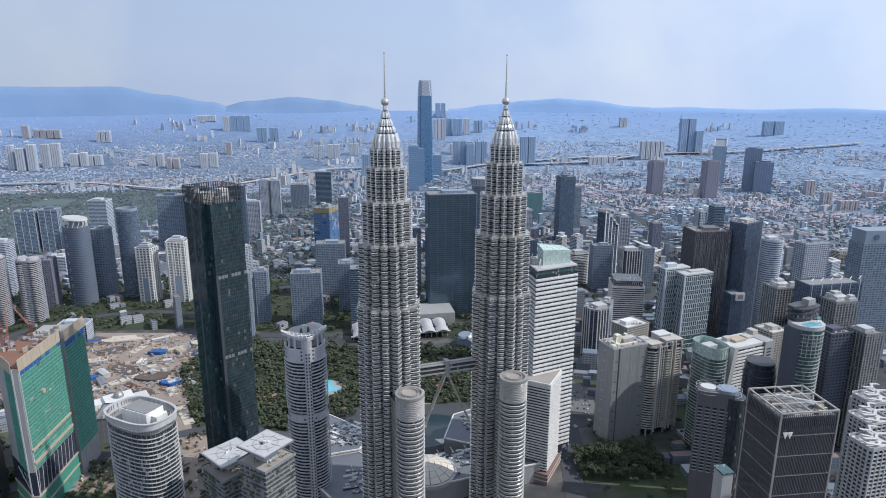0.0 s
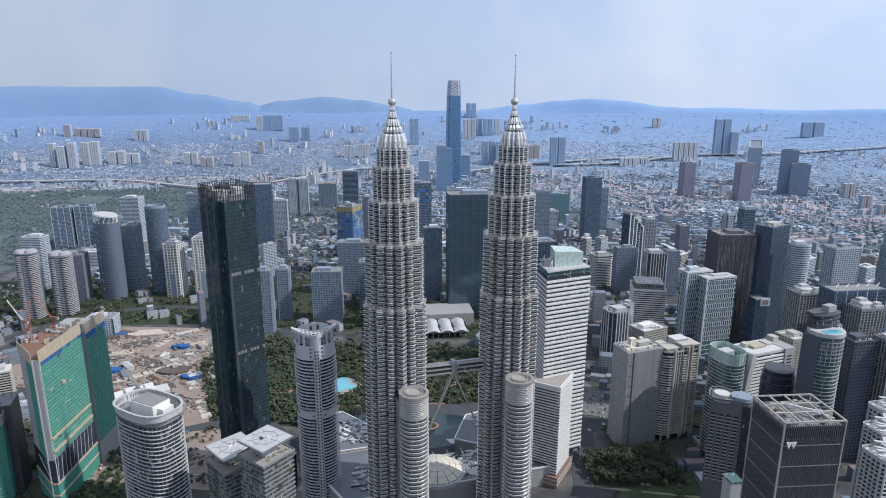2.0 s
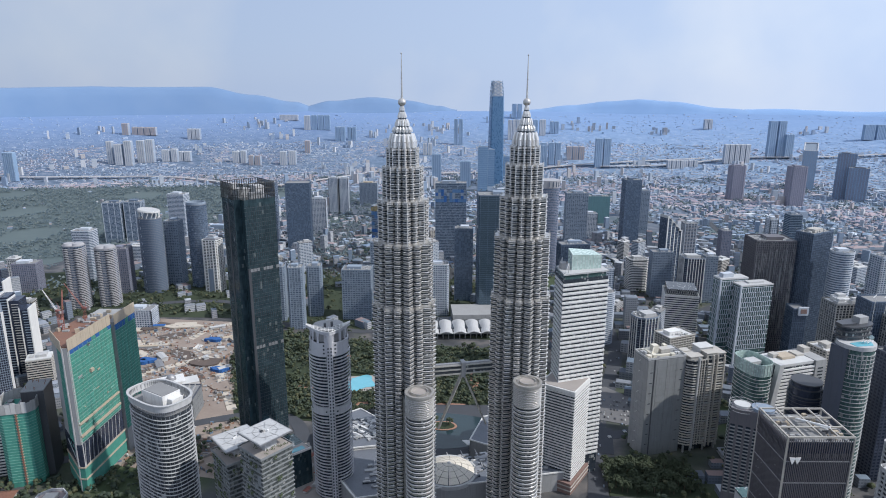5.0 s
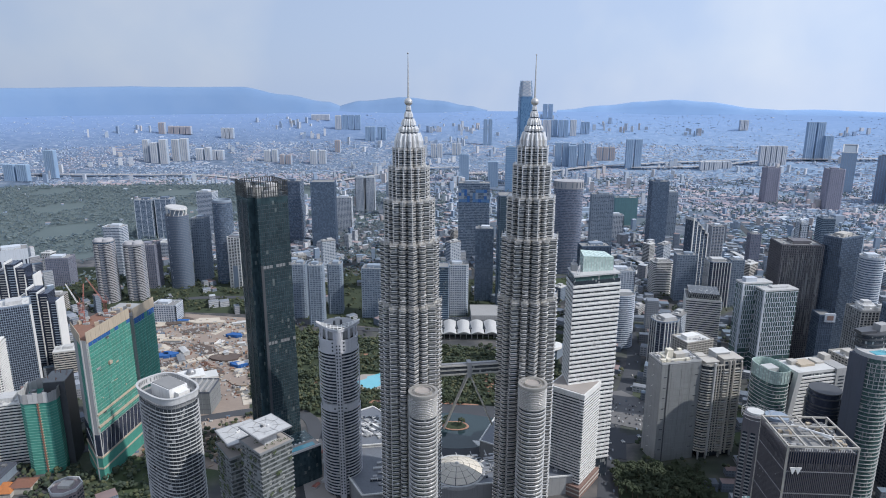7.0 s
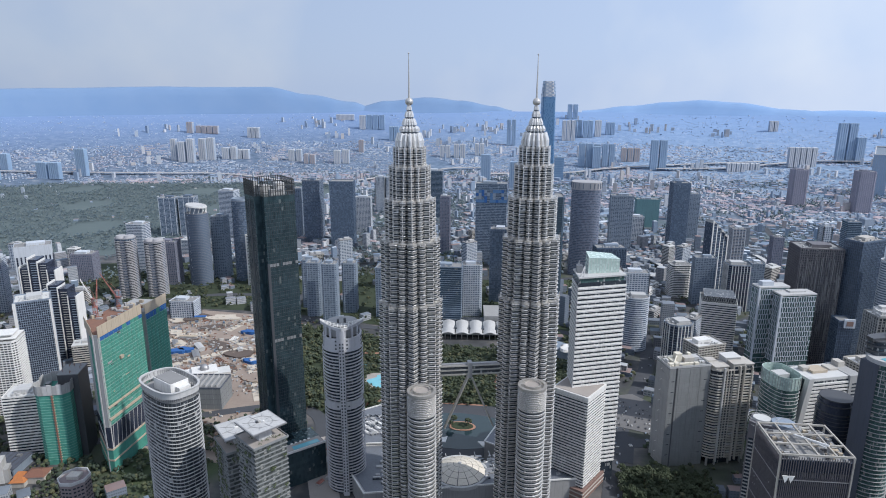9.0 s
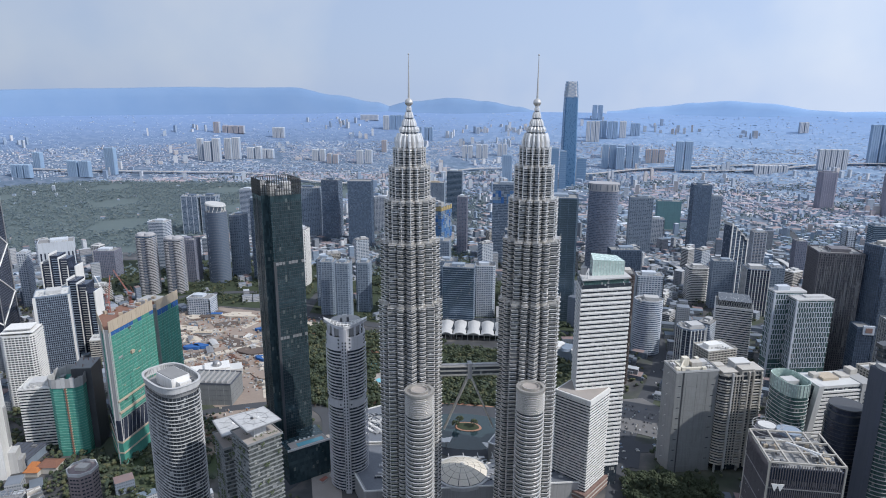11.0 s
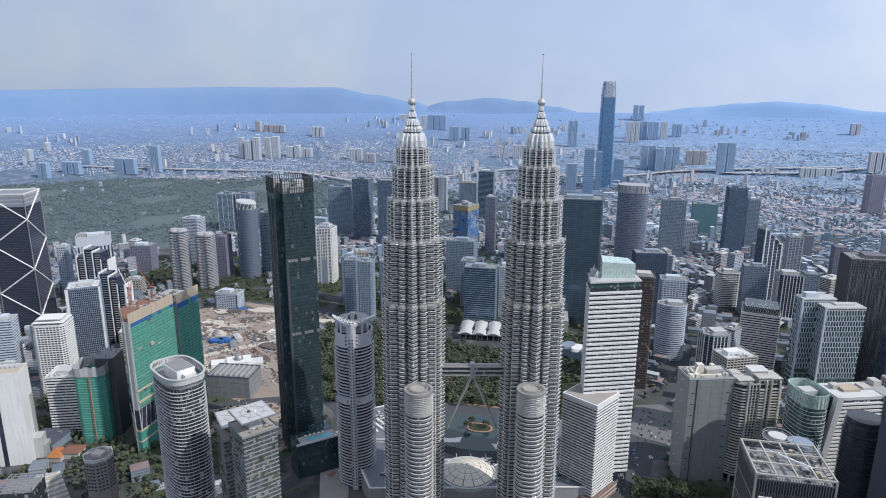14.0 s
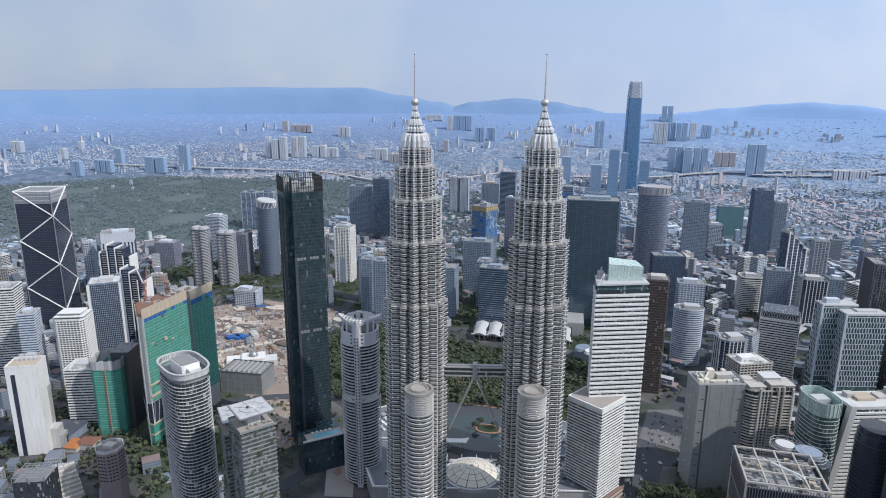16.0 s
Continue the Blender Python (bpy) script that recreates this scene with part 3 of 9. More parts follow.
    bar(cm, (0, 0, -2.2), (0, 0, 0), 0.08, 5)
    me = mesh_of("parasol", cm, WHITE)
    for i in range(5):
        part("parasol", me, WHITE, p).location = (-8 + i * 5, -11, 43.8)


black_glass_tower()


def crane(x, y, z, high, jib, yaw, lift, arm=None):
    t = thing("tower_crane", "red and white luffing tower crane over the building site", "crane", x, y, z, yaw, "tower cranes")
    bm = bmesh.new()
    for sx in (-1, 1):
        for sy in (-1, 1):
            bar(bm, (sx, sy, 0), (sx, sy, high), 0.22, 5)
    for i in range(int(high / 2.5)):
        s = 1 if i % 2 else -1
        for q in (-1, 1):
            bar(bm, (-s, q, i * 2.5), (s, q, i * 2.5 + 2.5), 0.12, 4)
            bar(bm, (q, -s, i * 2.5), (q, s, i * 2.5 + 2.5), 0.12, 4)
    part("mast", bm, CRANERED, t)
    bm = bmesh.new()
    box(bm, -2.5, 0, high + 1, 9, 2.4, 2.2)
    part("cab", bm, CRANERED, t)
    bm = bmesh.new()
    ca, sa = math.cos(radians(lift)), math.sin(radians(lift))
    for q in (-0.8, 0.8):
        bar(bm, (1, q, high + 1), (1 + jib * ca, q * 0.3, high + 1 + jib * sa), 0.2, 5)
    bar(bm, (0.5, 0, high + 2.4), (1 + jib * ca, 0, high + 1.4 + jib * sa), 0.2, 5)
    for i in range(int(jib / 2.5)):
        f, g = i * 2.5, i * 2.5 + 2.5
        bar(bm, (1 + f * ca, -0.7, high + 1 + f * sa), (1 + g * ca, 0.7, high + 1 + g * sa), 0.1, 4)
        bar(bm, (1 + f * ca, 0.7, high + 1 + f * sa), (0.8 + g * ca, 0, high + 2.0 + g * sa), 0.1, 4)
    part("jib", bm, arm or CRANERED, t)
    bm = bmesh.new()
    bar(bm, (-2, 0, high + 1), (-3, 0, high + 9), 0.2, 5)
    bar(bm, (-3, 0, high + 9), (1 + jib * 0.8 * ca, 0, high + 1.6 + jib * 0.8 * sa), 0.07, 4)
    bar(bm, (-3, 0, high + 9), (-6.5, 0, high + 2), 0.12, 4)
    part("stay", bm, CRANERED, t)
    bm = bmesh.new()
    box(bm, -6, 0, high + 0.6, 2.5, 2.6, 3.0)
    part("counterweight", bm, CONCRETE, t)


NETPALE = surface("faded_net_seam", (0.28, 0.5, 0.42), (0.16, 0.36, 0.29), 0.85, 0, 0.1, 1.0, 0.1)


def netted_tower():
    t = thing("netted_tower", "high-rise under construction wrapped in green safety net", "construction tower", -352, 637, 0, -2)
    x0, x1, y0, y1, H = -19.0, 20.0, -41.0, 38.0, 166.0
    bm = bmesh.new()
    prism(bm, [(x1 - 5, y0), (x1, y0), (x1, y1), (x0, y1), (x0, y0 + 34)], 0, H)
    part("body", bm, CONCRETE, t)
    bm = bmesh.new()
    prism(bm, [(x0, y1 + 2.5), (x1 + 3, y1 + 2.5), (x1 + 3, 84), (x0, 84)], 0, H - 2)
    part("wing", bm, CONCRETE, t)
    # net panels: a loose sheet between scaffold poles, storey by storey
    rnd = random.Random(5)
    sheets = []
    for v in range(3):
        pm = bmesh.new()
        k = 5
        g = [[pm.verts.new((0.5 * math.sin(math.pi * i / k) * math.sin(math.pi * j / k) + 0.12 * rnd.random(), 7.7 * (i / k - 0.5), 7.5 * j / k)) for j in range(k + 1)] for i in range(k + 1)]
        for i in range(k):
            for j in range(k):
                pm.faces.new((g[i][j], g[i + 1][j], g[i + 1][j + 1], g[i][j + 1]))
        sheets.append(pm)
    meshes = {}
    for key, mt in (("g", NETTING), ("b", NETBLUE)):
        meshes[key] = [mesh_of("net_panel", s.copy(), mt, True) for s in sheets]
    def face(px, py0, py1, zlo, zhi, turn=0.0, ylo=None):
        n = round(abs(py1 - py0) / 7.8)
        for i in range(n):
            yy = py0 + (i + 0.5) * (py1 - py0) / n
            z = zlo
            while z < zhi - 1:
                key = "b" if z > zhi - 12 and rnd.random() < 0.8 else "g"
                ob = part("net_panel", meshes[key][rnd.randrange(3)], None, t)
                ob.matrix_local = pose(px, yy, z) if not turn else pose(yy, px, z, 0, 0, turn)
                z += 7.7
    face(x1 + 0.25, y0 + 4, y1, 58, H - 2)
    face(x1 + 3.25, y1 + 3, 84, 30, H - 4)
    slant = math.degrees(math.atan2(-34, x1 - 5 - x0))
    for i in range(3):
        z = 40.0
        while z < H - 3:
            f = (i + 0.5) * 8.2 / 48
            ob = part("net_panel", meshes["g"][rnd.randrange(3)], None, t)
            ob.matrix_local = pose(x1 - 5 - (x1 - 5 - x0) * f - 0.2, y0 + 34 * f - 0.2, z, 0, 0, slant - 90)
            z += 7.7
    for q in range(2):
        bm = bmesh.new()
        box(bm, (x1 + 0.1, x1 - 5.2)[q], (y0 + 1.6, y0 - 0.2)[q], 84, (1.6, 1.2)[q], (1.2, 1.2)[q], 164)
        part("corner_column", bm, PALE, t)
    cm = bmesh.new()
    box(cm, 0, 0, 0.2, 0.5, 79, 0.22)
    me = mesh_of("scaffold_ledger", cm, NETPALE)
    for i in range(26):
        part("scaffold_ledger", me, None, t).location = (x1 + 0.75, -1.5, 61 + i * 3.85)
    sp = bmesh.new()
    box(sp, 0, 0, 51, 0.3, 0.24, 104)
    me = mesh_of("scaffold_standard", sp, NETPALE)
    for i in range(11):
        part("scaffold_standard", me, None, t).location = (x1 + 0.8, y0 + 2 + i * 7.8, 58)
    for i in range(6):
        part("scaffold_standard", me, None, t).location = (x1 + 3.8, y1 + 3 + i * 7.6, 56)
    wl = bmesh.new()
    box(wl, 0, 0, 0.2, 0.5, 44, 0.2)
    me = mesh_of("scaffold_ledger", wl, NETPALE)
    for i in range(32):
        part("scaffold_ledger", me, None, t).location = (x1 + 3.8, y1 + 23, 34 + i * 3.85)
    pr = random.Random(14)
    for i in range(14):  # torn patches and stray boards
        bm = bmesh.new()
        box(bm, x1 + 1.1, pr.uniform(y0 + 6, y1 - 4), pr.uniform(62, 158), 0.5, pr.uniform(1.5, 9), pr.uniform(0.5, 2.2))
        part("torn_patch", bm, pr.choice((DARKSTONE, NETPALE, CONCRETE, BEIGE)), t)
    # loading platform band
    for z, wd in ((66, 2.6), (80, 1.8)):
        bm = bmesh.new()
        box(bm, x1 + 1.0, -2, z, 2.6, 76, wd)
        part("work_platform", bm, BEIGE, t)
    bm = bmesh.new()
    box(bm, x1 + 1.6, -8, 128, 2.8, 5, 3.6)
    part("loading_bay", bm, BEIGE, t)
    # climbing screens round the top
    sm = bmesh.new()
    box(sm, 0, 0, 6.2, 0.5, 7.6, 12.4)
    me = mesh_of("climbing_screen", sm, BEIGE)
    for i in range(10):
        part("climbing_screen", me, BEIGE, t).location = (x1 + 0.9, y0 + 3.9 + i * 7.8, H - 3)
    for i in range(6):
        part("climbing_screen", me, BEIGE, t).location = (x1 + 3.7, y1 + 5.5 + i * 7.4, H - 5)
    for i in range(6):
        f = (i + 0.5) / 6
        part("climbing_screen", me, BEIGE, t).matrix_local = pose(x1 - 5 - (x1 - 5 - x0) * f - 0.6, y0 + 34 * f - 0.6, H - 5, 0, 0, slant - 90)
    bm = bmesh.new()
    prism(bm, [(x1 - 5, y0 + 1), (x1 - 0.5, y0 + 1), (x1 - 0.5, y1 - 0.5), (x0 + 0.5, y1 - 0.5), (x0 + 0.5, y0 + 34.5)], H, H + 1.5)
    part("working_deck", bm, RUST, t)
    for i in range(26):
        bm = bmesh.new()
        box(bm, rnd.uniform(x0 + 3, x1 - 3), rnd.uniform(y0 + 36, y1 + 30), H + rnd.uniform(1.5, 4), rnd.uniform(1.5, 7), rnd.uniform(1.5, 6), rnd.uniform(1.5, 5), rnd.uniform(0, 3))
        part("formwork", bm, rnd.choice((RUST, BEIGE, STEEL_DULL, CONCRETE)), t)
    # the glazed lower storeys with slanting white braces
    bm = bmesh.new()
    prism(bm, [(x1 - 5.5, y0 - 0.4), (x1 + 0.8, y0 - 0.4), (x1 + 0.8, y1), (x0 + 1, y1), (x0 - 0.5, y0 + 33.5)], 30, 57)
    part("glazed_base", bm, GLASS_NAVY, t)
    bz = bmesh.new()
    bar(bz, (0, 0, 0), (0, 3.2, 27), 0.28, 5)
    me = mesh_of("brace", bz, PALE)
    for i in range(10):
        part("brace", me, PALE, t).location = (x1 + 1.2, y0 + 2 + i * 7.4, 30)
    bm = bmesh.new()
    bar(bm, (x1 - 22, y0 + 13, 57), (x1 - 4, y0 - 0.9, 32), 0.35, 5)
    part("brace", bm, PALE, t)
    for z in (29.5, 16):
        bm = bmesh.new()
        prism(bm, [(x1 - 6, y0 - 1), (x1 + 2, y0 - 1), (x1 + 2, y1 + 2), (x0, y1 + 2), (x0 - 1, y0 + 33)], z, z + 1.8)
        part("podium_slab", bm, BEIGE, t)
    bm = bmesh.new()
    prism(bm, [(x1 - 5.5, y0 - 0.6), (x1 + 1.2, y0 - 0.6), (x1 + 1.2, y1), (x0, y1), (x0 - 0.6, y0 + 33.5)], 2, 29)
    part("net_skirt", bm, NETTING, t)


netted_tower()
crane(-362, 640, 166, 14, 32, 110, 62)
crane(-376, 655, 166, 18, 30, 150, 40, WHITE)
crane(-354, 668, 166, 17, 34, 168, 52)


SLABMULL = surface("grey_window_frame", (0.3, 0.31, 0.33), (0.22, 0.23, 0.25), 0.5, 0.2, 0.08, 0.8, 0.05)


def oval_tower():
    t = thing("oval_apartment_tower", "oval grey-glass apartment tower with thin white balcony rings", "apartment tower", -176, 460, 0, -33)
    o = oval(52, 33, 64, 3.0)
    H = 178.0
    bm = bmesh.new()
    prism(bm, o, 0, H)
    part("body", bm, GLASS_GREY, t)
    bm = bmesh.new()
    prism(bm, grown(o, 0.95), 0, 0.36)
    me = mesh_of("balcony_ring", bm, PALE)
    for i in range(53):
        part("balcony_ring", me, None, t).location = (0, 0, H - 3.0 - i * 3.25)
    mm = bmesh.new()
    box(mm, 0, 0, H / 2, 0.22, 0.5, H)
    me = mesh_of("mullion", mm, SLABMULL)
    for i in range(0, 64, 2):
        part("mullion", me, None, t).matrix_local = pose(o[i][0], o[i][1], 0, 0, 0, math.degrees(math.atan2(o[i][1], o[i][0])) + 90)
    rnd = random.Random(3)
    wm = bmesh.new()
    box(wm, 0, 0, 1.3, 2.4, 0.5, 2.6)
    pan = [mesh_of("infill_panel", wm.copy(), m) for m in (CONCRETE, DARKSTONE, PALE)]
    wm.free()
    for k in range(110):
        i = rnd.randrange(64)
        if o[i][1] > 10:
            i = (i + 32) % 64
        (x0, y0), (x1, y1) = o[i], o[(i + 1) % 64]
        part("infill_panel", pan[rnd.choice((0, 1, 1, 1))], None, t).matrix_local = pose((x0 + x1) / 2 * 1.012, (y0 + y1) / 2 * 1.012, H - 3.0 + 0.3 - 3.25 * rnd.randrange(1, 34), 0, 0, math.degrees(math.atan2(y1 - y0, x1 - x0)))
    # tall open screen on top
    inner = grown(o, -0.6)
    bm = bmesh.new()
    rings = [[bm.verts.new((x, y, z)) for x, y in q] for q, z in ((grown(o, 1.0), H + 4.2), (grown(o, 1.2), H + 9.5), (grown(o, 0.4), H + 9.5), (inner, H + 4.2))]
    for k in range(4):
        for i in range(64):
            bm.faces.new((rings[k][i], rings[k][(i + 1) % 64], rings[(k + 1) % 4][(i + 1) % 64], rings[(k + 1) % 4][i]))
    part("roof_screen", bm, PALE, t)
    bm = bmesh.new()
    for ra, rb, za, zb in ((1.9, 0.2, 9.3, 10.0),):
        rr = [[bm.verts.new((x, y, z)) for x, y in q] for q, z in ((grown(o, ra), H + za), (grown(o, ra), H + zb), (grown(o, rb), H + zb), (grown(o, rb), H + za))]
        for k in range(4):
            for i in range(64):
                bm.faces.new((rr[k][i], rr[k][(i + 1) % 64], rr[(k + 1) % 4][(i + 1) % 64], rr[(k + 1) % 4][i]))
    part("screen_rim", bm, PALE, t)
    bm = bmesh.new()
    prism(bm, grown(o, -0.7), H, H + 2)
    part("roof", bm, ROOFGREY, t)
    bm = bmesh.new()
    box(bm, 1, 1, H + 7, 25, 16, 10, 0.05)
    part("plant_room", bm, WHITE, t)
    bm = bmesh.new()
    box(bm, 1, 1, H + 12.2, 23.5, 14.5, 0.6, 0.05)
    part("plant_roof", bm, ROOFGREY, t)
    bm = bmesh.new()
    box(bm, 16, 3, H + 5.5, 6, 10, 7, 0.05)
    part("lift_room", bm, WHITE, t)
    sm = bmesh.new()
    box(sm, 0, 0, 0, 0.25, 0.6, 7.6)
    me = mesh_of("screen_post", sm, STEEL_DULL)
    for i in range(64):
        part("screen_post", me, STEEL_DULL, t).matrix_local = pose(o[i][0] * 0.99, o[i][1] * 0.99, H + 5.3, 0, 0, 360 * i / 64)


oval_tower()


GLASS_SMOKE = glazing("smoke_glass", (0.075, 0.085, 0.085), (0.15, 0.16, 0.155), 0.2, 0.2, (1.8, 1.8, 3.5), 0.08, (0.3, 0.3, 0.28))
CREEPER = surface("sunlit_creeper", (0.1, 0.135, 0.05), (0.06, 0.085, 0.035), 0.8, 0, 0.4, 0.9, 0.4, 0.35, False)
SLABGREY = surface("slab_grey_concrete", (0.27, 0.28, 0.29), (0.19, 0.2, 0.2), 0.8, 0, 0.08, 0.8, 0.15)


def deck_tower(x, y, yaw, top, size, label):
    """Planted apartment tower under a flat helicopter deck."""
    t = thing("deck_topped_tower", label, "apartment tower", x, y, 0, yaw, "deck-topped towers")
    zt = top - 11.5
    o = rect(size - 2, size - 2)
    bm = bmesh.new()
    prism(bm, o, 0, zt)
    part("body", bm, GLASS_SMOKE, t)
    sm = bmesh.new()
    prism(sm, grown(o, 0.7), 0, 0.8)
    me = mesh_of("balcony_slab", sm, SLABGREY)
    n = int(zt / 3.5)
    for i in range(n):
        part("balcony_slab", me, None, t).location = (0, 0, zt - 3.5 * i - 1)
    rnd = random.Random(int(x))
    pm = bmesh.new()
    for _ in range(26):
        z = rnd.uniform(-3.4, 0.9)
        p = Vector((rnd.uniform(-1.5, 1.5) * (1.0 + 0.2 * z), rnd.uniform(-0.5, 0.3), z))
        bmesh.ops.create_icosphere(pm, subdivisions=1, radius=rnd.uniform(0.22, 0.55), matrix=Matrix.Translation(p) @ Matrix.Diagonal((1, 1, 0.6, 1)))
    green = mesh_of("planter_foliage", pm, CREEPER)
    a = size / 2
    for k in range(84):
        u = rnd.choice((-0.62, -0.1, 0.15, 0.7)) * a + rnd.uniform(-1.6, 1.6)
        z = zt - 1 - 3.5 * rnd.randrange(0, n // 2 + 4)
        side = rnd.randrange(3)
        m = (pose(u, -a - 0.5, z), pose(-a - 0.5, u, z, 0, 0, -90), pose(a + 0.5, u, z, 0, 0, 90))[side]
        part("planter_foliage", green, None, t).matrix_local = m
    wm = bmesh.new()
    box(wm, 0, 0, 0, 3.4, 0.6, 3.0)
    me = mesh_of("wall_panel", wm, SLABGREY)
    for k in range(36):
        u = rnd.choice((-9, -5.2, 5.2, 9, 1.5)) * size / 28
        z = zt - 2.6 - 3.5 * rnd.randrange(0, n - 2)
        part("wall_panel", me, None, t).matrix_local = (pose(u, -a + 0.7, z), pose(-a + 0.7, u, z, 0, 0, 90))[k % 2]
    bm = bmesh.new()
    prism(bm, grown(o, 0.6), zt, zt + 0.5)
    part("terrace", bm, PAVING, t)
    parapet(t, grown(o, 1.4), zt, SLABGREY, 1.3)
    for k in range(22):
        part("terrace_shrub", green, None, t).matrix_local = pose(rnd.uniform(-a + 3, a - 3), rnd.uniform(-a + 3, a - 3), zt + 1.6, 0, 0, rnd.uniform(0, 360))
    bm = bmesh.new()
    prism(bm, rect(10, 12), zt, top - 1.0)
    part("neck", bm, PALE, t)
    bm = bmesh.new()
    prism(bm, rect(size, size), top - 1.0, top)
    part("deck_edge", bm, STEEL_DULL, t, "dark steel rim of the deck")
    bm = bmesh.new()
    prism(bm, rect(size - 1.6, size - 1.6), top, top + 0.15)
    part("flat_deck", bm, PALE, t, "white flat deck")
    for i in range(8):
        bm = bmesh.new()
        b = math.pi / 4 * i + 0.2
        bar(bm, (4.5 * math.cos(b), 4.5 * math.sin(b), top + 0.3), (size * 0.46 * math.cos(b), size * 0.46 * math.sin(b), top + 0.3), 0.14, 4)
        part("deck_marking", bm, STEEL_DULL, t)
    for i in range(8):
        bm = bmesh.new()
        b, c = math.pi / 4 * i + 0.2, math.pi / 4 * (i + 1) + 0.2
        bar(bm, (size * 0.33 * math.cos(b), size * 0.33 * math.sin(b), top + 0.3), (size * 0.33 * math.cos(c), size * 0.33 * math.sin(c), top + 0.3), 0.14, 4)
        part("deck_marking", bm, STEEL_DULL, t)
    for i in range(5):
        bm = bmesh.new()
        box(bm, rnd.uniform(-3, 3), rnd.uniform(-2.5, 2.5), top + 0.7, rnd.uniform(0.8, 3), rnd.uniform(0.8, 2), 1.4, rnd.random())
        part("deck_hatch", bm, rnd.choice((STEEL, DARKSTONE, WHITE)), t)


deck_tower(-76.2, 405.3, 51, 186.1, 27.3, "planted apartment tower under a flat white roof deck")
deck_tower(-108.0, 435.7, 42, 162.6, 30.0, "lower planted apartment tower under a flat white roof deck")


SILVERGREY = surface("silver_grey_panel", (0.6, 0.6, 0.63), (0.48, 0.48, 0.51), 0.6, 0, 0.05, 0.7, 0.1)


def slim_tower():
    cx, cy = -69.0, 606.0
    t = thing("slim_oval_tower", "slim grey serviced-apartment tower with curved balconies and winged crown", "apartment tower", cx, cy, 0, 12)
    t.scale = (0.97, 0.97, 1.0)
    R, H = 20.6, 178.0
    o = oval(2 * R, 2 * R, 48, 2.25)
    bm = bmesh.new()
    prism(bm, grown(o, -2.0), 0, H)
    part("body", bm, GLASS_DARK, t)
    # curved balcony fronts either side of the spine
    for s in (-1, 1):
        bm = bmesh.new()
        arc = [-math.pi / 2 + s * (0.17 + 1.5 * k / 9) for k in range(10)]
        prism(bm, [((R + 0.9) * math.cos(q), (R + 0.8) * math.sin(q)) for q in arc] + [((R + 0.2) * math.cos(q), (R + 0.2) * math.sin(q)) for q in arc[::-1]], 0, 1.3)
        me = mesh_of("balcony_front", bm, SILVERGREY)
        n = int(H / 3.55)
        for i in range(n):
            z = 4 + i * 3.55
            if 101 < z < 107 or z > H - 14:
                continue
            part("balcony_front", me, PALE, t).location = (0, 0, z)
    bm = bmesh.new()
    prism(bm, [(-2.9, -R - 1.6), (2.9, -R - 1.6), (3.6, -R + 4), (-3.6, -R + 4)], 0, H + 9)
    part("spine", bm, SILVERGREY, t)
    wm = bmesh.new()
    box(wm, 0, 0, 0, 1.3, 0.4, 1.7)
    me = mesh_of("spine_window", wm, GLASS_DARK)
    for i in range(48):
        for x in (-1.5, 1.5):
            part("spine_window", me, GLASS_DARK, t).location = (x, -R - 1.65, 6 + i * 3.55)
    for z0, z1 in ((101, 108), (H - 13, H)):
        bm = bmesh.new()
        prism(bm, grown(o, -0.2), z0, z1)
        part("masonry_band", bm, SILVERGREY, t)
        wm = bmesh.new()
        box(wm, 0, 0, 0, 1.6, 0.5, 1.6)
        me = mesh_of("square_window", wm, GLASS_DARK)
        for r in range(3 if z0 > 150 else 1):
            for k in range(16):
                a = -math.pi / 2 + (k - 7.5) * 0.19
                if abs(k - 7.5) < 1.5:
                    continue
                part("square_window", me, GLASS_DARK, t).matrix_local = pose((R - 0.05) * math.cos(a), (R - 0.05) * math.sin(a), z0 + 2.4 + r * 4.0, 0, 0, math.degrees(a) + 90)
    # open storey and winged crown
    bm = bmesh.new()
    prism(bm, grown(o, -4.5), H, H + 12)
    part("crown_core", bm, CONCRETE, t)
    for k in range(10):
        a = -math.pi / 2 + (k - 4.5) * 0.42
        bm = bmesh.new()
        box(bm, (R - 1.8) * math.cos(a), (R - 1.8) * math.sin(a), H + 5, 2.2, 1.2, 10.5, a + math.pi / 2)
        part("crown_column", bm, SILVERGREY, t)
    # boomerang roof: two wings that sweep back and up from the prow, gridded with white beams
    def edge(u, v):
        y = -R - 2.0 + abs(u) ** 1.5 * (R + 2.0) + v * (19.0 - 16.0 * abs(u))
        return (u * (R + 2.0), y, H + 11.5 + 1.6 * u * u)
    n = 12
    bm = bmesh.new()
    us = [-1 + 2 * i / n for i in range(n + 1)]
    grid = [[bm.verts.new((p[0], p[1], p[2] + dz)) for p, dz in ((edge(u, 0), -2.6), (edge(u, 0), 0), (edge(u, 1), 0), (edge(u, 1), -2.6))] for u in us]
    for a, b in zip(grid, grid[1:]):
        for k in range(4):
            bm.faces.new((a[k], b[k], b[(k + 1) % 4], a[(k + 1) % 4]))
    bm.faces.new(grid[0])
    bm.faces.new(grid[-1][::-1])
    part("crown_roof", bm, SILVERGREY, t)
    bm = bmesh.new()
    inner = [[bm.verts.new((p[0], p[1], p[2] + 0.25)) for p in (edge(u, 0.1), edge(u, 0.9))] for u in us]
    for a, b in zip(inner, inner[1:]):
        bm.faces.new((a[0], b[0], b[1], a[1]))
    part("crown_well", bm, DARKSTONE, t)
    for v in (0.0, 0.33, 0.67, 1.0):
        for s in (-1, 1):
            bm = bmesh.new()
            for a, b in zip(us[:n // 2], us[1:n // 2 + 1]):
                p, q = edge(a * -s, v), edge(b * -s, v)
                bar(bm, (p[0], p[1], p[2] + 0.7), (q[0], q[1], q[2] + 0.7), 0.45, 5)
            part("crown_beam", bm, WHITE, t)
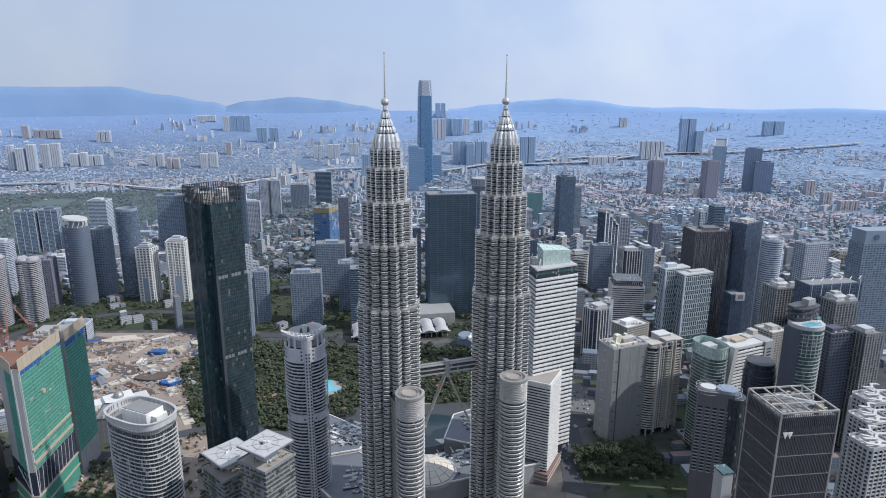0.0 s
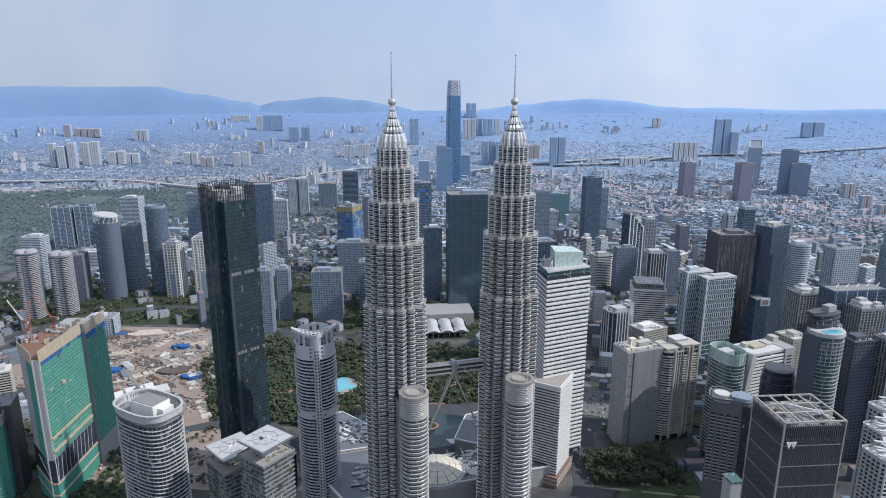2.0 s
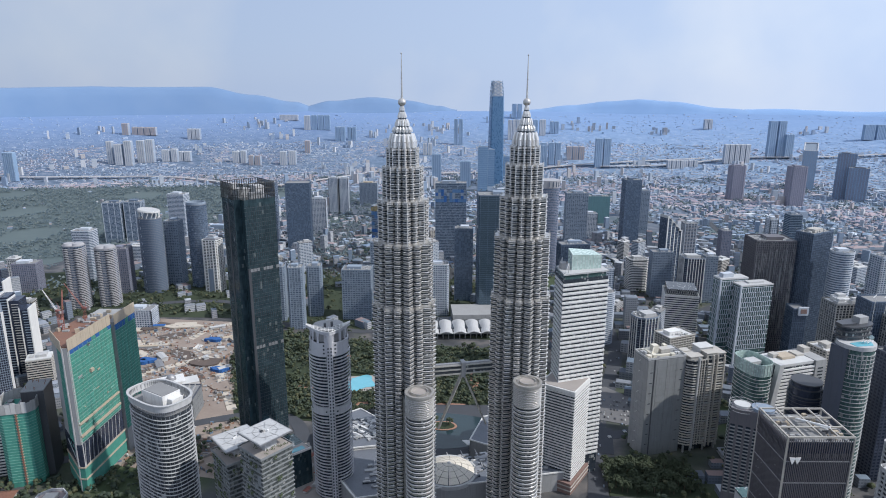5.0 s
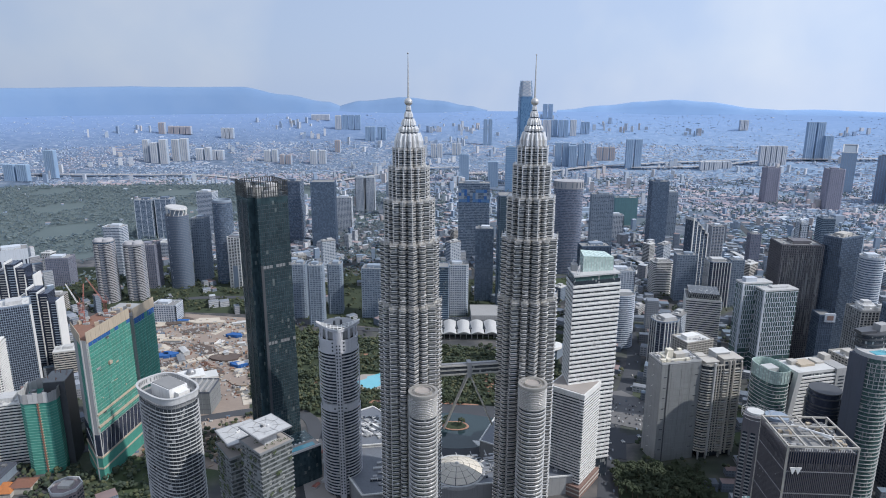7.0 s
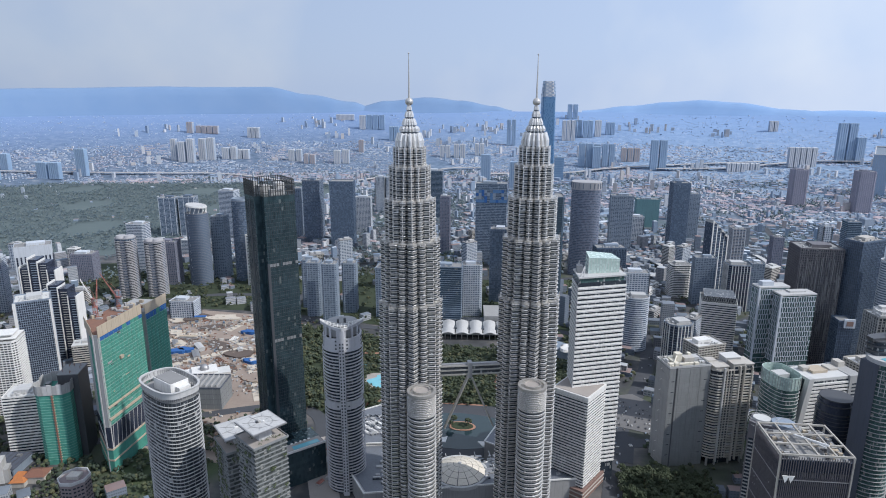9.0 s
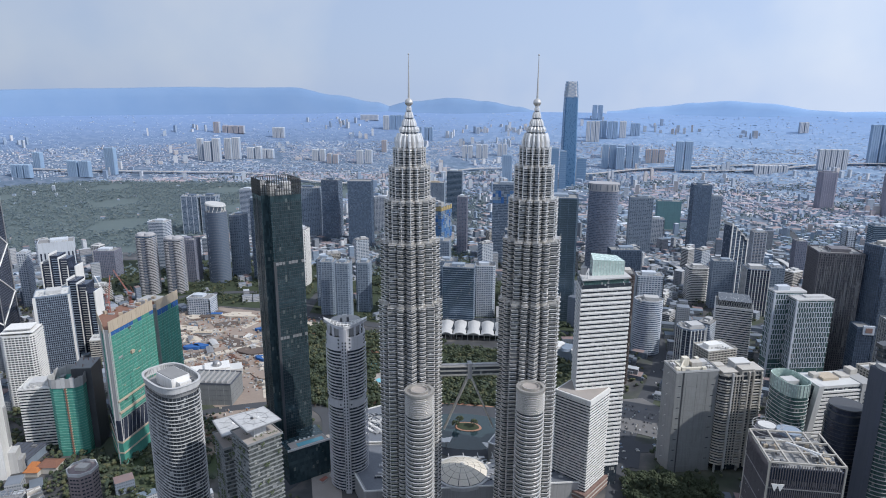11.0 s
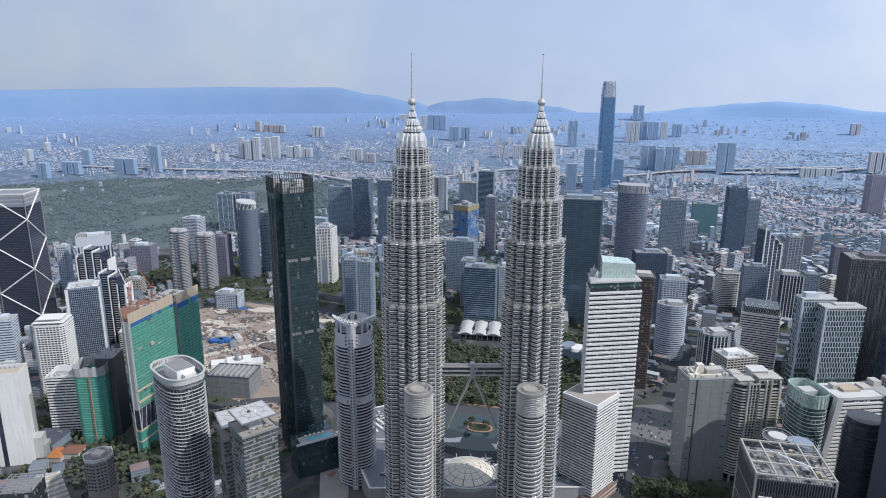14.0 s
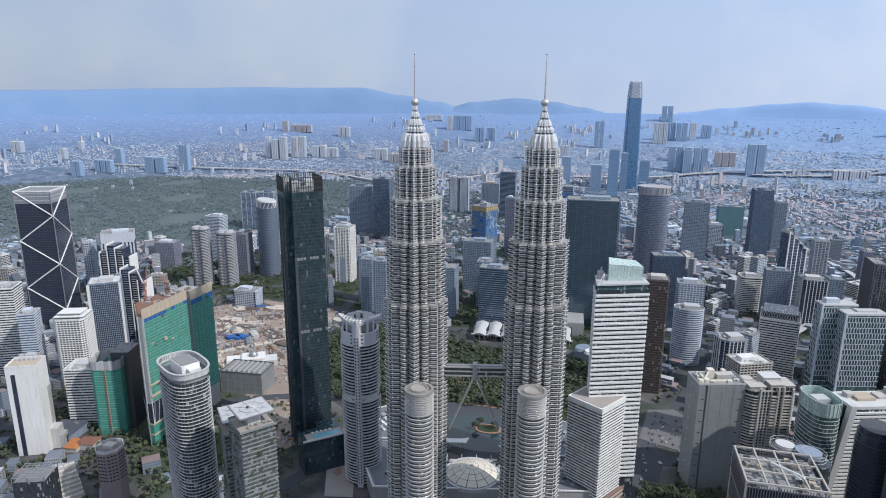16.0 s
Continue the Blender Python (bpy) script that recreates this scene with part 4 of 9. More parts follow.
    for u in us:
        bm = bmesh.new()
        p, q = edge(u, 0), edge(u, 1)
        bar(bm, (p[0], p[1], p[2] + 0.7), (q[0], q[1], q[2] + 0.7), 0.4, 5)
        part("crown_rib", bm, WHITE, t)
    for x, y, w, h in ((0, -4, 5, 19), (-3.5, -5.5, 2.5, 16), (3.5, -5.5, 2.5, 17)):
        bm = bmesh.new()
        box(bm, x, y, H + h / 2, w, w, h)
        part("lift_head", bm, PALE if w > 3 else DARKSTONE, t)


slim_tower()


def white_louvre_tower():
    t = thing("white_louvre_tower", "white office tower with broad louvres and mint glass roof box", "office tower", 190, 662, 0, 0)
    o = [(-19.5, -33.5), (30.3, -15.0), (22, 22), (-22.5, 0)]
    H = 232.0
    bm = bmesh.new()
    prism(bm, o, 0, H)
    part("body", bm, GLASS_DARK, t)
    sm = bmesh.new()
    prism(sm, grown(o, 0.8), 0, 2.9)
    prism(sm, grown(o, 1.3), 1.2, 1.6)
    me = mesh_of("louvre_band", sm, WHITE)
    n = int((H - 28) / 4.9)
    for i in range(n + 1):
        part("louvre_band", me, WHITE, t).location = (0, 0, H - 7 - 4.9 * i)
    bm = bmesh.new()
    prism(bm, grown(o, -2), H, H + 5)
    part("set_back_storey", bm, GLASS_GREEN, t)
    bm = bmesh.new()
    prism(bm, grown(o, 0.1), H + 4.6, H + 6.1)
    part("cornice", bm, PALE, t)
    # roof box of mint glass with a raking top
    a = radians(16)
    q = [(5 + x * math.cos(a) - y * math.sin(a), -4 + x * math.sin(a) + y * math.cos(a)) for x, y in ((-17, -9), (17, -9), (15, 9), (-13, 9))]
    bm = bmesh.new()
    lo = [bm.verts.new((x, y, H + 6)) for x, y in q]
    hi = [bm.verts.new((x, y, z)) for (x, y), z in zip(q, (H + 23, H + 20.5, H + 22, H + 25.5))]
    for i in range(4):
        bm.faces.new((lo[i], lo[(i + 1) % 4], hi[(i + 1) % 4], hi[i]))
    bm.faces.new(hi)
    part("glass_roof_box", bm, GLASS_MINT, t)
    for i in range(12):
        f = i / 11
        bm = bmesh.new()
        (x0, y0), (x1, y1) = q[0], q[1]
        bar(bm, (x0 + (x1 - x0) * f, y0 + (y1 - y0) * f - 0.2, H + 6), (x0 + (x1 - x0) * f, y0 + (y1 - y0) * f - 0.2, H + 23 - 2.5 * f), 0.14, 4)
        part("box_mullion", bm, WHITE, t)
    for x, y, z in ((-18, -31, 1), (-21, -8, 1)):
        bm = bmesh.new()
        bar(bm, (x, y, H + 6), (x + 5, y + 9, H + 15), 0.5, 6)
        bar(bm, (x + 4, y + 2, H + 6), (x + 5, y + 9, H + 15), 0.5, 6)
        part("gantry", bm, PALE, t)
    bm = bmesh.new()
    prism(bm, rect(6, 9), H + 6, H + 13, ox=-17, oy=-10)
    part("plant_room", bm, CONCRETE, t)
    # the lower block in front
    b = thing("louvre_block", "lower white louvred office block with a flat pale roof", "office block", 178, 634, 0, 57)
    o2 = rect(40, 40)
    bm = bmesh.new()
    prism(bm, o2, 0, 117)
    part("body", bm, GLASS_DARK, b)
    sm = bmesh.new()
    prism(sm, grown(o2, 0.7), 0, 1.35)
    me = mesh_of("louvre_band", sm, WHITE)
    for i in range(31):
        part("louvre_band", me, WHITE, b).location = (0, 0, 112 - 3.25 * i)
    bm = bmesh.new()
    prism(bm, grown(o2, 0.9), 114, 118)
    part("parapet", bm, WHITE, b)
    bm = bmesh.new()
    prism(bm, rect(38, 38), 118, 118.3)
    part("roof", bm, PAVING, b)
    for x, y in ((15, -4), (16, 3), (15, 9)):
        bm = bmesh.new()
        box(bm, x, y, 119.5, 2.5, 3, 2.6)
        part("cooler", bm, STEEL_DULL, b)
    bm = bmesh.new()
    prism(bm, rect(50, 46), 0, 13)
    part("podium", bm, BRICKRED, b)
    for z in (4, 9):
        bm = bmesh.new()
        prism(bm, rect(51, 47), z, z + 1.2)
        part("podium_ledge", bm, CREAM, b)


white_louvre_tower()


SANDSTEEL = surface("sand_coated_steel", (0.5, 0.47, 0.42), (0.4, 0.37, 0.33), 0.5, 0.1, 0.06, 0.7, 0.05)


def dark_hotel():
    t = thing("dark_hotel_tower", "dark hotel tower with silver frames and an open roof pergola", "hotel", 277.3, 362.8, 0, 0.7)
    w, d, H = 40.7, 36.4, 221.0
    o = rect(w - 1.6, d - 1.6)
    bm = bmesh.new()
    prism(bm, o, 0, H - 4)
    part("body", bm, GLASS_NAVY, t)
    sm = bmesh.new()
    box(sm, 0, 0, 105, 0.35, 0.7, 210)
    me = mesh_of("dark_slat", sm, BROWN)
    for i in range(36):
        part("dark_slat", me, None, t).location = (-w / 2 + 1.2 + i * (w - 2.4) / 35, -d / 2 + 0.5, 0)
    for i in range(32):
        part("dark_slat", me, None, t).matrix_local = pose(-w / 2 + 0.5, -d / 2 + 1.2 + i * (d - 2.4) / 31, 0, 0, 0, 90)
    rm = bmesh.new()
    prism(rm, rect(w, d), 0, 0.5)
    me = mesh_of("silver_frame_rail", rm, STEEL_DULL)
    for i in range(14):
        part("silver_frame_rail", me, None, t).location = (0, 0, H - 16.5 - i * 14.6)
    pm = bmesh.new()
    box(pm, 0, 0, H / 2, 0.9, 0.9, H)
    me = mesh_of("silver_corner_post", pm, STEEL)
    for sx in (-1, 1):
        for sy in (-1, 1):
            part("silver_corner_post", me, STEEL, t).location = (sx * (w / 2 - 0.3), sy * (d / 2 - 0.3), 0)
    fm = bmesh.new()
    box(fm, 0, 0, 0, 0.3, 0.5, 12.5)
    me = mesh_of("crown_slat", fm, BROWN)
    for i in range(29):
        part("crown_slat", me, None, t).location = (-w / 2 + 1 + i * (w - 2) / 28, -d / 2 + 0.1, H - 7.5)
    for i in range(25):
        part("crown_slat", me, None, t).matrix_local = pose(-w / 2 + 0.1, -d / 2 + 1 + i * (d - 2) / 24, H - 7.5, 0, 0, 90)
    # roof pergola
    bx = bmesh.new()
    box(bx, 0, 0, H, w, 0.85, 1.0)
    bw = mesh_of("pergola_beam", bx, SANDSTEEL)
    by = bmesh.new()
    box(by, 0, 0, H + 0.04, 0.85, d, 1.0)
    bd = mesh_of("pergola_cross_beam", by, SANDSTEEL)
    for f in (-0.49, -0.16, 0.16, 0.49):
        part("pergola_beam", bw, None, t).location = (0, d * f, 0)
    for f in (-0.488, -0.24, 0.02, 0.26, 0.488):
        part("pergola_cross_beam", bd, None, t).location = (w * f, 0, 0)
    bm = bmesh.new()
    prism(bm, rect(w - 3, d - 3), H - 5, H - 3.7)
    part("roof", bm, ROOFGREY, t)
    rnd = random.Random(8)
    for i in range(60):
        bm = bmesh.new()
        u, v = rnd.choice((-15, -10, 8, 13, 16)) + rnd.uniform(-2, 2), rnd.uniform(-15, 15)
        box(bm, u, v, H - 3, rnd.uniform(1, 3.5), rnd.uniform(1, 2.5), rnd.uniform(1.2, 3))
        part("roof_machine", bm, rnd.choice((CONCRETE, STEEL_DULL, BEIGE, DARKSTONE)), t)
    bm = bmesh.new()
    bar(bm, (-6, 9, H - 1), (10, -9, H + 1.5), 0.8, 8)
    bar(bm, (2, 3, H - 1), (8, -10, H + 1), 0.5, 8)
    part("cleaning_gantry", bm, WHITE, t)
    # plain emblem of two pointed shapes
    for k in range(2):
        bm = bmesh.new()
        x = -16.2 + k * 3.1
        vs = [(x - 1.9, H - 13), (x + 1.9, H - 13), (x, H - 17.6)]
        f = [bm.verts.new((px, -d / 2 - 1.0, pz)) for px, pz in vs]
        g = [bm.verts.new((px, -d / 2 - 0.5, pz)) for px, pz in vs]
        bm.faces.new(f)
        bm.faces.new(g[::-1])
        for i in range(3):
            bm.faces.new((f[i], g[i], g[(i + 1) % 3], f[(i + 1) % 3]))
        part("emblem_wedge", bm, WHITE, t)
    rl = random.Random(4)
    lm = bmesh.new()
    box(lm, 0, 0, 0, 0.4, 0.3, 0.8)
    me = mesh_of("side_vent", lm, STEEL_DULL)
    for i in range(28):
        part("side_vent", me, None, t).location = (-w / 2 + 0.1, rl.uniform(-15, 15), rl.uniform(90, 205))


dark_hotel()


IVORYWALL = surface("ivory_render", (0.74, 0.69, 0.58), (0.6, 0.56, 0.47), 0.75, 0, 0.1, 0.7, 0.1)


def grey_slab_tower():
    t = thing("grey_slab_tower", "grey concrete slab tower with panelled front and cream roof rooms", "office tower", 300, 698, 0, 16)
    w, d, H = 50.0, 30.0, 123.0
    # shade put into the colour: body and front panels use the darker concrete
    bm = bmesh.new()
    prism(bm, rect(w - 0.8, d - 0.8), 0, H)
    part("body", bm, SLABGREY, t)
    pm = bmesh.new()
    box(pm, 0, 0, 0, 12.1, 0.5, 7.4)
    me = mesh_of("concrete_panel", pm, SLABGREY)
    for i in range(4):
        for k in range(16):
            part("concrete_panel", me, None, t).location = (-w / 2 + 6.4 + i * 12.4, -d / 2 + 0.25, 4.2 + k * 7.55)
    sm = bmesh.new()
    box(sm, 0, 0, 0, 0.5, 7.0, 7.3)
    me = mesh_of("side_panel", sm, CONCRETE)
    for i in range(4):
        for k in range(16):
            part("side_panel", me, None, t).location = (-w / 2 + 0.25, -d / 2 + 4 + i * 7.3, 4.2 + k * 7.55)
    bm = bmesh.new()
    box(bm, -w / 2 + 9, -d / 2, H / 2, 1.2, 0.9, H)
    part("joint_strip", bm, DARKSTONE, t)
    wm = bmesh.new()
    box(wm, 0, 0, 0, 3.4, 0.4, 0.7)
    me = mesh_of("slot_window", wm, GLASS_DARK)
    for k in range(8):
        for x in (-w / 2 + 5, w / 2 - 6):
            part("slot_window", me, None, t).location = (x, -d / 2 - 0.05, 16 + k * 13)
    vm = bmesh.new()
    box(vm, 0, 0, 0, 0.6, 4.5, 0.5)
    me = mesh_of("side_bracket", vm, WHITE)
    for k in range(9):
        part("side_bracket", me, None, t).matrix_local = pose(-w / 2 - 0.1, 2, 12 + k * 13, -38)
    parapet(t, rect(w, d), H, PALE, 2.0)
    for x, y, a, b, h, m in ((-6, 4, 7, 7, 10, IVORYWALL), (-14, -2, 5, 18, 4, IVORYWALL), (6, 3, 12, 9, 5, CREAM), (16, 6, 8, 8, 4, PALE), (0, -8, 20, 3, 2.5, IVORYWALL), (-19, 5, 4, 9, 2, PALE), (19, -5, 6, 4, 2.2, PALE), (10, -9, 5, 4, 3, IVORYWALL), (-9, 10, 9, 4, 3, IVORYWALL), (-20, -8, 5, 5, 3.4, IVORYWALL), (-10, -9, 4, 5, 1.8, STEEL_DULL), (-16, 11, 4, 4, 3, CREAM), (2, 11, 7, 3, 2, STEEL_DULL), (11, 10, 4, 5, 6.5, IVORYWALL), (21, 3, 4, 6, 1.6, STEEL_DULL), (-21, 0, 2, 6, 5, PALE)):
        bm = bmesh.new()
        box(bm, x, y, H + h / 2 - 0.2, a, b, h)
        part("roof_room", bm, m, t)
    bm = bmesh.new()
    bar(bm, (-20, -11, H + 1), (-8, 2, H + 8), 0.9, 6)
    part("raking_duct", bm, IVORYWALL, t)
    for x in (-18, -10, -3, 4, 12, 18):
        bm = bmesh.new()
        bmesh.ops.create_icosphere(bm, subdivisions=1, radius=1.5, matrix=Matrix.Translation((x, -6, H + 1)))
        part("roof_shrub", bm, LEAF, t)


grey_slab_tower()


def glass_and_stripe_office():
    t = thing("curved_glass_office", "green curved glass office with a white striped sloping wing", "office block", 424, 661, 0, 18)
    # rounded glass drum
    o = [(-38 + x, 4 + y) for x, y in oval(27, 40, 40, 2.8)]
    bm = bmesh.new()
    prism(bm, o, 0, 128)
    part("glass_drum", bm, GLASS_GREEN, t)
    sm = bmesh.new()
    prism(sm, oval(27.8, 40.8, 40, 2.8), 0, 0.5)
    me = mesh_of("transom", sm, PALE)
    for i in range(30):
        part("transom", me, None, t).location = (-38, 4, 8 + i * 4)
    bm = bmesh.new()
    rr = [[bm.verts.new((-38 + x, 4 + y, z)) for x, y in q] for q, z in ((oval(28, 41, 40, 2.8), 124), (oval(28, 41, 40, 2.8), 138), (oval(27.2, 40.2, 40, 2.8), 138), (oval(27.2, 40.2, 40, 2.8), 124))]
    for k in range(4):
        for i in range(40):
            bm.faces.new((rr[k][i], rr[k][(i + 1) % 40], rr[(k + 1) % 4][(i + 1) % 40], rr[(k + 1) % 4][i]))
    part("glass_screen", bm, GLASS_MINT, t)
    sm = bmesh.new()
    box(sm, 0, 0, 6.5, 0.2, 0.3, 13)
    me = mesh_of("screen_mullion", sm, STEEL_DULL)
    for i in range(0, 40):
        x, y = oval(28.4, 41.4, 40, 2.8)[i]
        part("screen_mullion", me, None, t).location = (-38 + x, 4 + y, 124.5)
    bm = bmesh.new()
    prism(bm, rect(14, 12), 128, 134, ox=-36, oy=8)
    part("plant_room", bm, PALE, t)
    # striped wing with a raking edge
    bm = bmesh.new()
    prism(bm, [(-18, -12), (44, -12), (44, 20), (-18, 20)], 0, 130)
    part("wing", bm, GLASS_DARK, t)
    for i in range(31):
        z = 4 + i * 4.05
        lx = -34 + 16 * (z / 130) ** 1.2
        bm = bmesh.new()
        prism(bm, [(lx, -13.6), (44, -13.6), (44, -11), (lx, -11)], z, z + 1.9)
        part("sun_shade", bm, WHITE, t)
    bm = bmesh.new()
    v = [bm.verts.new(p) for p in ((-38, -14.2, 0), (-31, -14.2, 0), (-13.0, -14.2, 134), (-19, -14.2, 134), (-38, -8, 0), (-31, -8, 0), (-13.0, -8, 134), (-19, -8, 134))]
    for f in ((0, 1, 2, 3), (5, 4, 7, 6), (1, 5, 6, 2), (4, 0, 3, 7), (3, 2, 6, 7), (0, 4, 5, 1)):
        bm.faces.new([v[i] for i in f])
    part("raking_fin", bm, PALE, t)
    bm = bmesh.new()
    prism(bm, [(30, -14.4), (45, -14.4), (45, 20.2), (30, 20.2)], 0, 133.4)
    part("end_wall", bm, CONCRETE, t)
    wm = bmesh.new()
    box(wm, 0, 0, 0, 7, 0.5, 1.4)
    me = mesh_of("slot_window", wm, GLASS_DARK)
    for i in range(26):
        part("slot_window", me, None, t).location = (37, -14.5, 124 - i * 4.05)
    bm = bmesh.new()
    prism(bm, [(-17, -12), (29.9, -12), (29.9, 19.8), (-17, 19.8)], 129.5, 132.8)
    part("roof", bm, ROOFWHITE, t)
    for x, y, a, b, h in ((5, 6, 18, 14, 2.5), (24, 8, 10, 12, 2), (-6, 10, 8, 8, 4), (38, 12, 8, 10, 6)):
        bm = bmesh.new()
        box(bm, x, y, 133 + h / 2, a, b, h)
        part("roof_room", bm, BEIGE if a > 10 else CREAM, t)
    u = tower("cream_apartment_tower", "cream apartment tower with gridded balconies", 489, 696, 18, 134, rect(26, 26), GLASS_GREY, CREAM, 3.3, 1.3, 0.8, True, CREAM, 4.3, 0.9, 1.0, ROOFWHITE, CREAM, cat="apartment tower")


glass_and_stripe_office()




def pool_tower():
    t = thing("pool_deck_tower", "round residential tower with a turquoise rooftop pool and dark crown", "apartment tower", 440, 572, 0, 20)
    t.scale = (0.8, 0.8, 1.0)
    H = 190.0
    o = oval(40, 40, 48)
    bm = bmesh.new()
    prism(bm, o, 0, H)
    part("body", bm, GLASS_GREEN, t)
    sm = bmesh.new()
    prism(sm, grown(o, 1.0), 0, 0.55)
    me = mesh_of("balcony_ring", sm, CONCRETE)
    for i in range(46):
        part("balcony_ring", me, None, t).location = (0, 0, H - 8 - i * 4)
    sm = bmesh.new()
    box(sm, 0, 0, 0, 0.5, 1.2, 3.6)
    me = mesh_of("bay_divider", sm, PALE)
    for i in range(24):
        for k in range(6):
            a = 2 * math.pi * i / 24
            if math.sin(a) < 0.3:
                part("bay_divider", me, None, t).matrix_local = pose(20.4 * math.cos(a), 20.4 * math.sin(a), H - 10 - 4 * k * 1.0, 0, 0, math.degrees(a) + 90)
    # this wall's grey is darkened to stand in for shade on its side
    bm = bmesh.new()
    prism(bm, [(-22.5, -3), (-20.5, -8), (-10, 16), (-22.5, 14)], 0, H - 3.2)
    part("blank_wall", bm, STORMGREY, t)
    bm = bmesh.new()
    prism(bm, oval(42, 42, 48), H - 3, H + 1)
    part("pool_deck", bm, PALE, t)
    bm = bmesh.new()
    prism(bm, [(-15, -13), (6, -17), (14, -8), (6, -4), (-14, -3)], H + 0.9, H + 1.4)
    part("pool", bm, POOLBLUE, t)
    cm = bmesh.new()
    prism(cm, oval(2.6, 2.6, 10), 0, 0.5, 0.3, 0.3)
    bar(cm, (0, 0, -2.2), (0, 0, 0), 0.08, 5)
    me = mesh_of("parasol", cm, WHITE)
    for i in range(8):
        part("parasol", me, None, t).location = (-2 + i * 2.1, -8 - (i % 3) * 2.0, H + 3.4)
    bm = bmesh.new()
    prism(bm, [(x + 9, y + 13) for x, y in oval(44, 24, 40, 2.6)], H + 1, H + 14)
    part("crown_storey", bm, GLASS_DARK, t)
    for z in (4, 9, 13.5):
        bm = bmesh.new()
        prism(bm, [(x + 9, y + 13) for x, y in oval(47, 27, 40, 2.6)], H + z, H + z + 1.2)
        part("crown_ledge", bm, DARKSTONE, t)
    bm = bmesh.new()
    bm2 = bmesh.new()
    prism(bm2, [(x + 22, y + 12) for x, y in oval(28, 28, 36)], 0, H + 1)
    part("rear_lobe", bm2, GLASS_GREEN, t)
    sm = bmesh.new()
    prism(sm, oval(29.6, 29.6, 36), 0, 0.6)
    me = mesh_of("lobe_ring", sm, CONCRETE)
    for i in range(44):
        part("lobe_ring", me, None, t).location = (22, 12, H - 4 - i * 4)
    prism(bm, rect(14, 10), H + 14, H + 21, ox=18, oy=13)
    part("plant_room", bm, CONCRETE, t)
    bm = bmesh.new()
    prism(bm, [(-16, 8), (4, 6), (2, 20), (-14, 19)], H + 14, H + 17, 1.05, 1.0)
    part("crown_wing", bm, DARKSTONE, t)


pool_tower()


def dark_drum():
    t = thing("dark_drum_tower", "dark cylindrical tower with a stepped drum top", "office tower", 423, 612, 0, 0)
    for z0, z1, dm in ((0, 118, 33), (118, 126, 31.5), (126, 131, 29)):
        bm = bmesh.new()
        prism(bm, oval(dm, dm, 40), z0, z1)
        part("drum", bm, GLASS_NAVY, t)
    for z in (117, 125, 130.3):
        bm = bmesh.new()
        prism(bm, oval(34 - (z > 120) * 1.6 - (z > 128) * 2.6, 34 - (z > 120) * 1.6 - (z > 128) * 2.6, 40), z, z + 1.1)
        part("drum_ledge", bm, DARKSTONE, t)
    sm = bmesh.new()
    prism(sm, oval(33.6, 33.6, 40), 0, 0.5)
    me = mesh_of("floor_line", sm, DARKSTONE)
    for i in range(28):
        part("floor_line", me, None, t).location = (0, 0, 6 + 4 * i)


dark_drum()


def ring_top_tower():
    t = thing("ring_topped_tower", "grey residential tower with white roof discs and wire rings", "apartment tower", 343, 560, 0, -28)
    t.scale = (0.85, 0.85, 1.0)
    H = 127.0
    bm = bmesh.new()
    prism(bm, rect(40, 22), 0, H)
    part("body", bm, BROWN, t)
    fm = bmesh.new()
    box(fm, 0, 0, 0, 5.4, 0.8, 1.2)
    me = mesh_of("balcony", fm, CONCRETE)
    for i in range(5):
        for k in range(8, 28):
            part("balcony", me, None, t).location = (-16 + i * 8, -11.3, 8 + k * 3.7)
    wm = bmesh.new()
    box(wm, 0, 0, 0, 4.8, 0.4, 2.0)
    me = mesh_of("balcony_window", wm, GLASS_DARK)
    for i in range(5):
        for k in range(8, 28):
            part("balcony_window", me, None, t).location = (-16 + i * 8, -11.05, 9.8 + k * 3.7)
    bm = bmesh.new()
    prism(bm, [(x + 20, y) for x, y in oval(26, 26, 36)], 0, H - 4)
    part("glass_round_end", bm, GLASS_GREY, t)
    for x, y, r in ((-9, 0, 9), (12, 0, 12)):
        bm = bmesh.new()
        prism(bm, [(x + px, y + py) for px, py in oval(2 * r, 2 * r * 0.9, 36)], H - 0.2, H + 2.2 + 0.03 * (x + 12))
        part("roof_disc", bm, ROOFWHITE if x < 0 else BLUEGREY, t)
    for x, r in ((-9, 14), (17, 11)):
        for z in (H + 0.6, H + 3.2, H - 2.5):
            bm = bmesh.new()
            pts = [(x + r * math.cos(6.28318 * i / 32), r * math.sin(6.28318 * i / 32), z) for i in range(32)]
            for i in range(32):
                bar(bm, pts[i], pts[(i + 1) % 32], 0.22, 4)
            part("wire_ring", bm, PALE, t)


ring_top_tower()

# ---- further materials for the town beyond, with haze painted into the colours ----
HAZE_WHITE = surface("hazed_white_render", (0.58, 0.62, 0.675), (0.48, 0.52, 0.58), 0.8, 0, 0.05, 0.5, 0.05)
HAZE_GREY = surface("hazed_grey_render", (0.29, 0.345, 0.415), (0.23, 0.28, 0.345), 0.8, 0, 0.05, 0.5, 0.05)
HAZE_BROWN = surface("hazed_brown_render", (0.26, 0.26, 0.32), (0.21, 0.22, 0.28), 0.8, 0, 0.05, 0.5, 0.05)
HAZE_SAND = surface("hazed_sand_render", (0.43, 0.42, 0.43), (0.34, 0.34, 0.36), 0.8, 0, 0.05, 0.5, 0.05)
HAZE_GREEN = surface("hazed_green_net", (0.13, 0.26, 0.28), (0.1, 0.2, 0.235), 0.8, 0, 0.05, 0.5, 0.05)
HAZE_DARK = surface("hazed_dark_cladding", (0.12, 0.165, 0.235), (0.095, 0.135, 0.195), 0.6, 0, 0.05, 0.5, 0.05)
